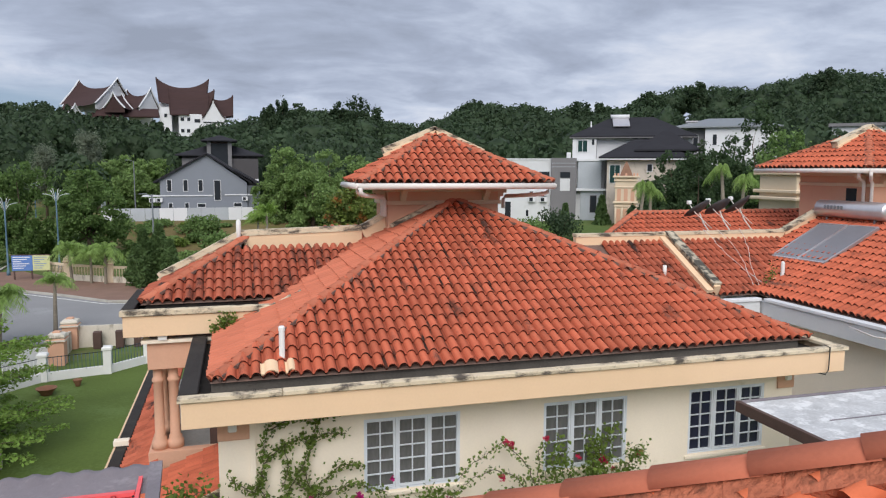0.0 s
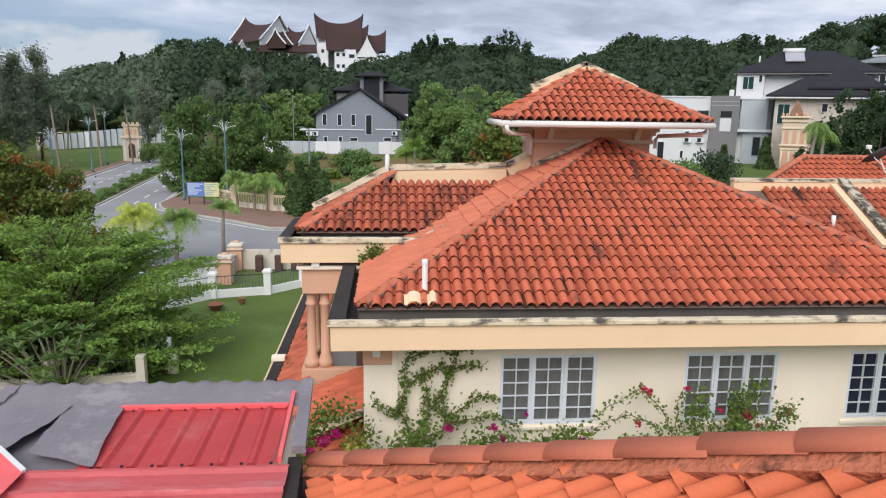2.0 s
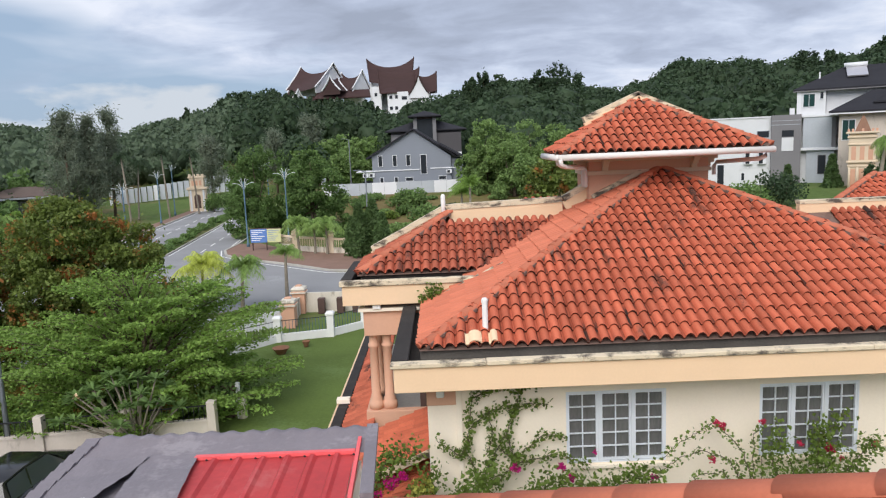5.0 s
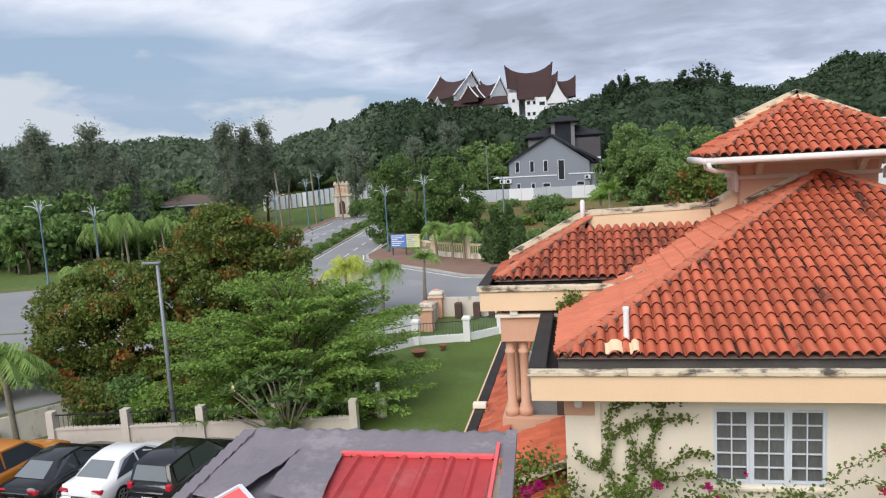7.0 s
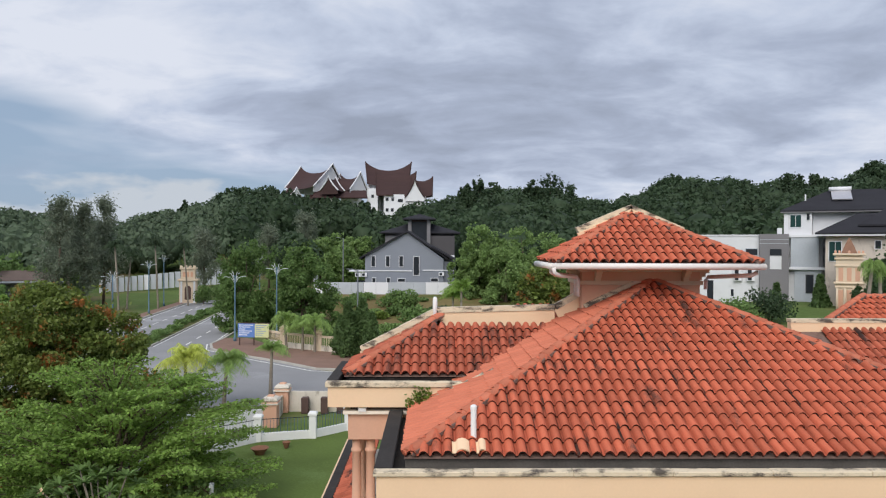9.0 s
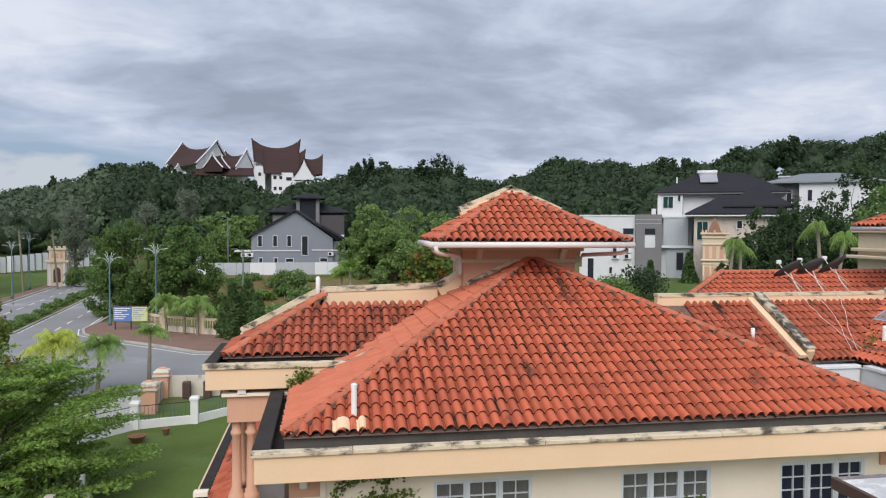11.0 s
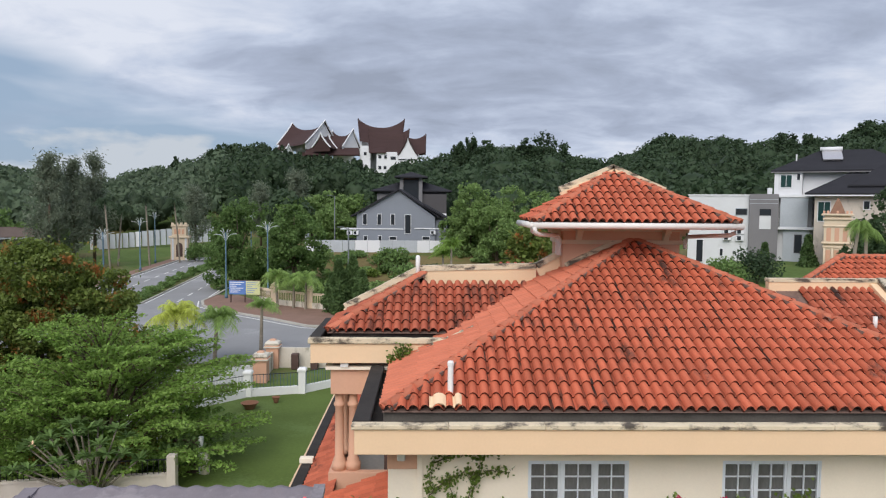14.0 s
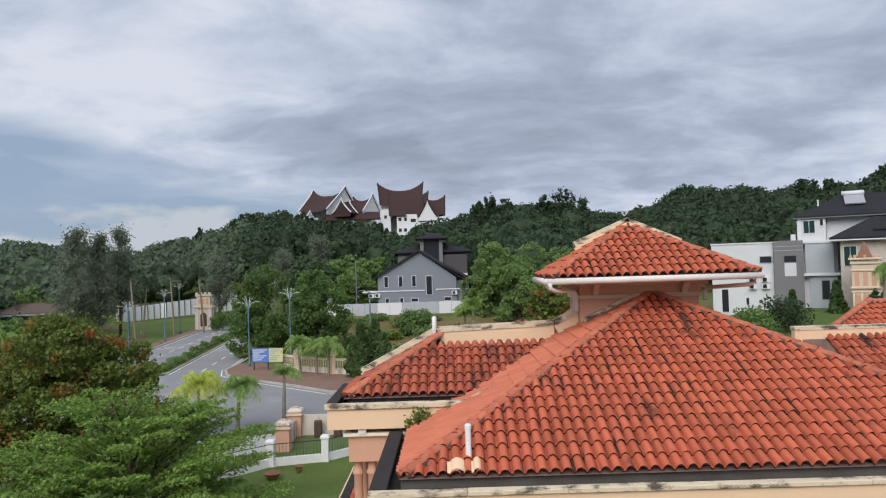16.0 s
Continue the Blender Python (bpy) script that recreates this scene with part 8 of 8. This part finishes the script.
for z0, z1, x1 in ((10.62, 10.92, 3.9), (7.0, 7.3, 5.0)):
    boxpart("floor_band", wh, M["farwhite"], -0.25, -0.9, z0, x1, -0.002, z1, 0.01)
boxpart("grey_panel", wh, M["hoard"], 0.65, -0.8, 7.31, 3.45, -0.003, 10.61, 0, "pale grey wall panel")
# Darker grey here paints the shaded side of the panel.
boxpart("grey_panel", wh, M["midgrey"], 3.46, -0.7, 7.31, 3.85, -0.003, 10.61, 0, "mid-grey strip drawn as the shaded panel side")
boxpart("grey_panel", wh, M["hoard"], 1.0, -0.4, 0.5, 3.7, -0.003, 6.99, 0)
far_window(wh, 0.55, 1.65, 11.8, 13.15, 0, "farwhite", "greenglass")
boxpart("mullion", wh, M["farwhite"], 1.07, -0.1, 11.8, 1.12, -0.086, 13.15, 0)
far_window(wh, 2.2, 2.5, 12.6, 13.3, 0, "farwhite", "dark")
far_window(wh, 7.4, 8.15, 12.65, 13.25, 0.9, "farwhite", "dark")
far_window(wh, 2.2, 2.9, 4.4, 6.4, -0.4, "midgrey", "dark")
far_window(wh, 4.15, 4.35, 4.6, 6.6, 0.9, "midgrey", "dark")
for k in range(3):
    boxpart("balcony_rail", wh, M["farwhite"], -0.35, -0.85, 7.6 + 0.3 * k, 0.6, -0.8, 7.66 + 0.3 * k, 0)
boxpart("flue", wh, M["farwhite"], 1.9, 2.0, 14.2, 2.05, 2.15, 15.6, 0)
heat = thing("solar_heater", "", "")
heat.parent = wh
bm = bmesh.new()
vs = [bm.verts.new(p) for p in ((4.7, 1.5, 14.95), (6.7, 1.5, 14.95), (6.5, 3.6, 16.05), (4.5, 3.6, 16.05))]
fc = bm.faces.new(vs)
g = bmesh.ops.extrude_face_region(bm, geom=[fc])
bmesh.ops.translate(bm, vec=(0, 0.06, -0.12), verts=[e for e in g["geom"] if isinstance(e, bmesh.types.BMVert)])
part("collector", bm, M["alu"], heat, "pale solar collector")
tubepart("tank", heat, M["farwhite"], [(4.3, 3.75, 16.25), (6.6, 3.75, 16.25)], 0.25, 10, "white water tank")
lw = thing("low_wing", "", "")
lw.parent = wh
# Cream wing wall given darker beige, so its shade sits in the colour.
boxpart("wall", lw, M["beige"], 4.2, -5.0, 0, 13.6, 0.88, 10.95, 0)
hip_roof("roof", lw, 4.2, 12.5, -5.0, 0.8, 11.05, 2.1, "slate", 0.95)
hip_roof("roof", lw, 8.0, 13.6, -4.2, 0.8, 11.9, 2.3, "slate", 0.8)
boxpart("eave_board", lw, M["farwhite"], 3.3, -5.92, 10.72, 13.4, -5.86, 10.86, 0)
far_window(lw, 4.55, 5.65, 8.1, 10.1, -5.0, "farwhite", "greenglass")
boxpart("mullion", lw, M["farwhite"], 5.08, -5.1, 8.1, 5.12, -5.086, 10.1, 0)
far_window(lw, 8.7, 9.2, 9.4, 10.2, -5.0, "farwhite", "dark")
g2 = thing("grey_town_house", "grey and white flat-roofed town house with air conditioners", "house", at=(32.2, 73.6, 0), rz=-22)
boxpart("wall", g2, M["greywall"], 0, 0, 0, 6.6, 8, 10.8, 0)
boxpart("wall", g2, M["midgrey"], 6.62, -0.6, 0, 9.65, 8, 11.0, 0, "dark grey rendered wall")
boxpart("parapet", g2, M["farwhite"], -0.1, -0.1, 10.81, 6.6, 8, 10.95, 0)
for z in (9.9, 10.35):
    boxpart("groove", g2, M["hoard"], 6.62, -0.62, z, 9.65, -0.601, z + 0.05, 0)
far_window(g2, 7.7, 8.9, 8.6, 9.3, -0.6, "midgrey", "dark")
boxpart("white_panel", g2, M["greywall"], 7.7, -0.65, 7.0, 8.9, -0.61, 8.5, 0)
boxpart("roof_vent", g2, M["farwhite"], 8.5, 0.2, 11.01, 9.0, 0.7, 11.7, 0.02)
far_window(g2, 1.0, 1.7, 3.0, 5.6, 0, "farwhite", "dark")
far_window(g2, 3.6, 3.9, 3.8, 4.6, 0, "farwhite", "dark")
far_window(g2, 5.2, 6.4, 8.6, 9.3, 0, "hoard", "dark")
for x in (3.9, 5.3):
    for z in (5.6, 6.35):
        u = thing("air_conditioner", "", "")
        u.parent = g2
        boxpart("casing", u, M["farwhite"], x, -0.42, z, x + 0.85, -0.02, z + 0.62, 0.02)
        boxpart("fan_grille", u, M["dark"], x + 0.1, -0.43, z + 0.08, x + 0.52, -0.422, z + 0.54, 0)
h3 = thing("east_house", "white house with a grey metal roof behind the trees", "house", at=(62.4, 74.2, 1.0), rz=-35)
boxpart("wall", h3, M["farwhite"], 0, 0, 0, 9, 8, 14.4, 0)
boxpart("wall", h3, M["midgrey"], -2.1, 1.0, 0, -0.02, 8, 14.3, 0)
hip_roof("roof", h3, -3.6, 9, 0, 8, 14.5, 1.3, "steel", 0.6)
far_window(h3, 1.0, 1.5, 12.0, 13.4, 0, "farwhite", "dark")
far_window(h3, -1.5, -0.9, 11.0, 13.4, 1.0, "farwhite", "dark")
far_window(h3, 5.0, 5.6, 11.8, 13.0, 0, "farwhite", "dark")
boxpart("roof_panel", h3, M["alu"], -2.6, 1.6, 15.2, -1.0, 3.0, 15.4, 0)
h4 = thing("east_house", "pale house with a red roof high in the trees", "house", at=(93, 84, 5.6), rz=-45)
boxpart("wall", h4, M["farwhite"], 0, 0, 0, 12, 8, 11, 0)
boxpart("roof_slab", h4, M["midgrey"], -0.5, -0.6, 11.01, 12.5, 8, 11.5, 0)
far_window(h4, 2, 3.2, 7.4, 9.4, 0, "farwhite", "dark")
# turreted cream house
tu = thing("turret_house", "cream turreted pavilion with moulded cornices and a brown spire", "house", at=(42.3, 60.0, 0), rz=-30)
boxpart("wall", tu, M["farcream"], -1.15, -1.15, 0, 1.15, 1.15, 8.7, 0.02)
for z, sw in ((8.3, 1.28), (8.72, 1.42), (7.6, 1.25), (5.9, 1.35), (5.5, 1.24)):
    boxpart("cornice", tu, M["farcream"], -sw, -sw, z, sw, sw, z + 0.2, 0.04)
for x in (-0.72, 0.0, 0.72):
    boxpart("niche", tu, M["pink"], x - 0.2, -1.19, 3.4, x + 0.2, -1.155, 5.3, 0)
    boxpart("niche", tu, M["pink"], x - 0.2, -1.19, 6.2, x + 0.2, -1.155, 7.5, 0)
for x in (-1.05, -0.36, 0.36, 1.05):
    tubepart("column", tu, M["farcream"], [(x, -1.28, 2.8), (x, -1.28, 5.5)], 0.1, 8)
bm = bmesh.new()
lathe(bm, [(0.98, 8.93), (0.62, 9.6), (0.3, 10.15), (0.03, 10.5)], seg=4, square=True)
part("spire", bm, M["spire"], tu, smooth=False)
for k in range(8):
    boxpart("merlon", tu, M["pink"], 1.2 * math.cos(k * 0.785) - 0.1, 1.2 * math.sin(k * 0.785) - 0.1, 8.93, 1.2 * math.cos(k * 0.785) + 0.1, 1.2 * math.sin(k * 0.785) + 0.1, 9.2, 0.02)
boxpart("side_wing", tu, M["farcream"], 1.17, -0.9, 0, 7.0, 4, 5.2, 0)
t3 = thing("turret_house", "cream panelled turret beyond the twin villa's tower", "house", at=(24.2, 14.5, 0))
boxpart("wall", t3, M["farcream"], -1.1, -1.1, 0, 1.1, 1.1, 9.3, 0.02)
for z, s in ((8.55, 1.3), (8.25, 1.45), (9.31, 1.3)):
    boxpart("cornice", t3, M["farcream"], -s, -s, z, s, s, z + 0.14, 0.03)
for k in range(3):
    boxpart("niche", t3, M["pink"], -0.95 + k * 0.7, -1.13, 8.75, -0.5 + k * 0.7, -1.105, 9.25, 0)

# the palace on the hill: white walls under upswept maroon roofs
pal = thing("hilltop_palace", "white hilltop palace with upswept maroon saddle roofs", "palace", at=(-42.0, 335, 3.0), rz=0)


def saddle(cx, cy, zeave, L, W, rise, horn, turn=0.0, name="saddle_roof", skew=0.0, power=2.6, pull=0.2, board="farwhite", fill="farwhite", flare=0.72):
    """A saddle-backed roof: ridge swept up to horns at both ends, slopes curved, white bargeboards."""
    bm = bmesh.new()
    nu, nv = 16, 6
    grid = []
    for i in range(nu + 1):
        u = -1 + 2 * i / nu
        top = zeave + rise + horn * abs(u) ** power * (1 + skew * u)
        half = L * (0.5 + 0.0)
        row = []
        for j in range(-nv, nv + 1):
            t = abs(j) / nv
            lx = half * u * (1.0 - pull * t ** 0.8)
            z = top + (zeave + 0.25 * horn * abs(u) ** power - top) * (t ** flare)
            row.append(bm.verts.new((lx, W / 2 * j / nv, z)))
        grid.append(row)
    for i in range(nu):
        for j in range(2 * nv):
            bm.faces.new((grid[i][j], grid[i + 1][j], grid[i + 1][j + 1], grid[i][j + 1]))
    m = Matrix.Translation((cx, cy, 0)) @ pose(0, 0, 0, 0, 0, turn)
    ends = [[v.co.copy() for v in grid[0]], [v.co.copy() for v in grid[-1]]]
    bmesh.ops.transform(bm, matrix=m, verts=bm.verts)
    rf = part(name, bm, M["maroon"], pal, "upswept maroon shingled roof")
    for e in ends:
        bm = bmesh.new()
        tube(bm, [m @ a for a in e], 0.34, 5)
        part("bargeboard", bm, M[board], rf)
        bm = bmesh.new()
        s = 0.94
        vs = [bm.verts.new(m @ Vector((p.x * 0.93, p.y * s, p.z - 0.6))) for p in e]
        vs += [bm.verts.new(m @ Vector((e[-1].x * 0.93, e[-1].y * s, zeave - 1.5))), bm.verts.new(m @ Vector((e[0].x * 0.93, e[0].y * s, zeave - 1.5)))]
        bm.faces.new(vs)
        part("gable", bm, M[fill], rf)
    return rf


saddle(-14.6, 6, 33.2, 22.5, 23, 8.6, 4.0, -37, power=2.8, flare=0.9, pull=0.12)
saddle(2.4, 2, 32.2, 13.5, 13, 6.4, 3.2, -37, power=2.6, flare=0.9, pull=0.12)
saddle(-4.9, -8, 31.8, 8, 9.5, 5.6, 1.4, 72, fill="maroon", pull=0.1)
saddle(-25.0, -2, 28.2, 9, 9, 4.4, 1.4, -48)
saddle(20.5, 7, 35.0, 22.4, 16, 8.3, 4.2, 0, power=2.3, board="maroon", pull=0.16)
saddle(24.6, -3, 29.4, 19.4, 15, 9.8, 2.6, 0, power=2.6, board="maroon", pull=0.14)
saddle(34.3, -11, 28.4, 10, 9.4, 8.0, 0.8, 88, board="maroon", pull=0.05)
saddle(36.9, -4, 29.6, 10.6, 12, 7.6, 2.2, 0, power=2.2, board="maroon", pull=0.05)
for x0, x1, y, z0, z1, dp in ((-20, -4, 3, 12, 34.4, 10), (-2, 7.5, 0, 12, 33.0, 8), (10.6, 30, 2, 12, 36, 10), (12.2, 16.4, -7, 12, 33.4, 9), (19.5, 29.0, -10.5, 10, 30.4, 12), (29.02, 39.0, -14.5, 10, 29.3, 14)):
    boxpart("wall", pal, M["farwhite"], x0, y, z0, x1, y + dp, z1, 0)
for x0, x1, y, z0, z1 in ((-14, 11.5, -9.5, 29.2, 32.6), (16.5, 24, -11.4, 30.2, 33.0), (-18, -8, -7, 28.4, 30.6)):
    bm = bmesh.new()
    vs = [bm.verts.new(p) for p in ((x0, y, z0), (x1, y, z0), (x1 - 0.6, y + 4.5, z1), (x0 + 0.6, y + 4.5, z1), (x0, y, z0 - 0.5), (x1, y, z0 - 0.5), (x1, y + 4.5, z0 - 0.5), (x0, y + 4.5, z0 - 0.5))]
    for q in ((0, 1, 2, 3), (4, 5, 1, 0), (5, 6, 2, 1), (7, 4, 0, 3), (6, 7, 3, 2)):
        bm.faces.new([vs[k] for k in q])
    part("low_roof", bm, M["maroon"], pal, "low maroon lean-to roof")
for x, z, w, y in ((29.8, 26.5, 3.2, -14.5), (34.3, 26.5, 3.8, -14.5), (30.2, 21.5, 1.2, -14.5), (33.2, 21.5, 1.2, -14.5), (20.3, 27.4, 1.4, -10.5), (23.0, 27.4, 1.2, -10.5), (26.0, 26.8, 2.4, -10.5), (20.4, 22.4, 1.3, -10.5), (22.8, 22.4, 1.3, -10.5), (26.2, 22.0, 1.3, -10.5), (13.4, 29.0, 1.2, -7)):
    boxpart("window_opening", pal, M["dark"], x, y - 0.15, z, x + w, y - 0.02, z + 1.5, 0)
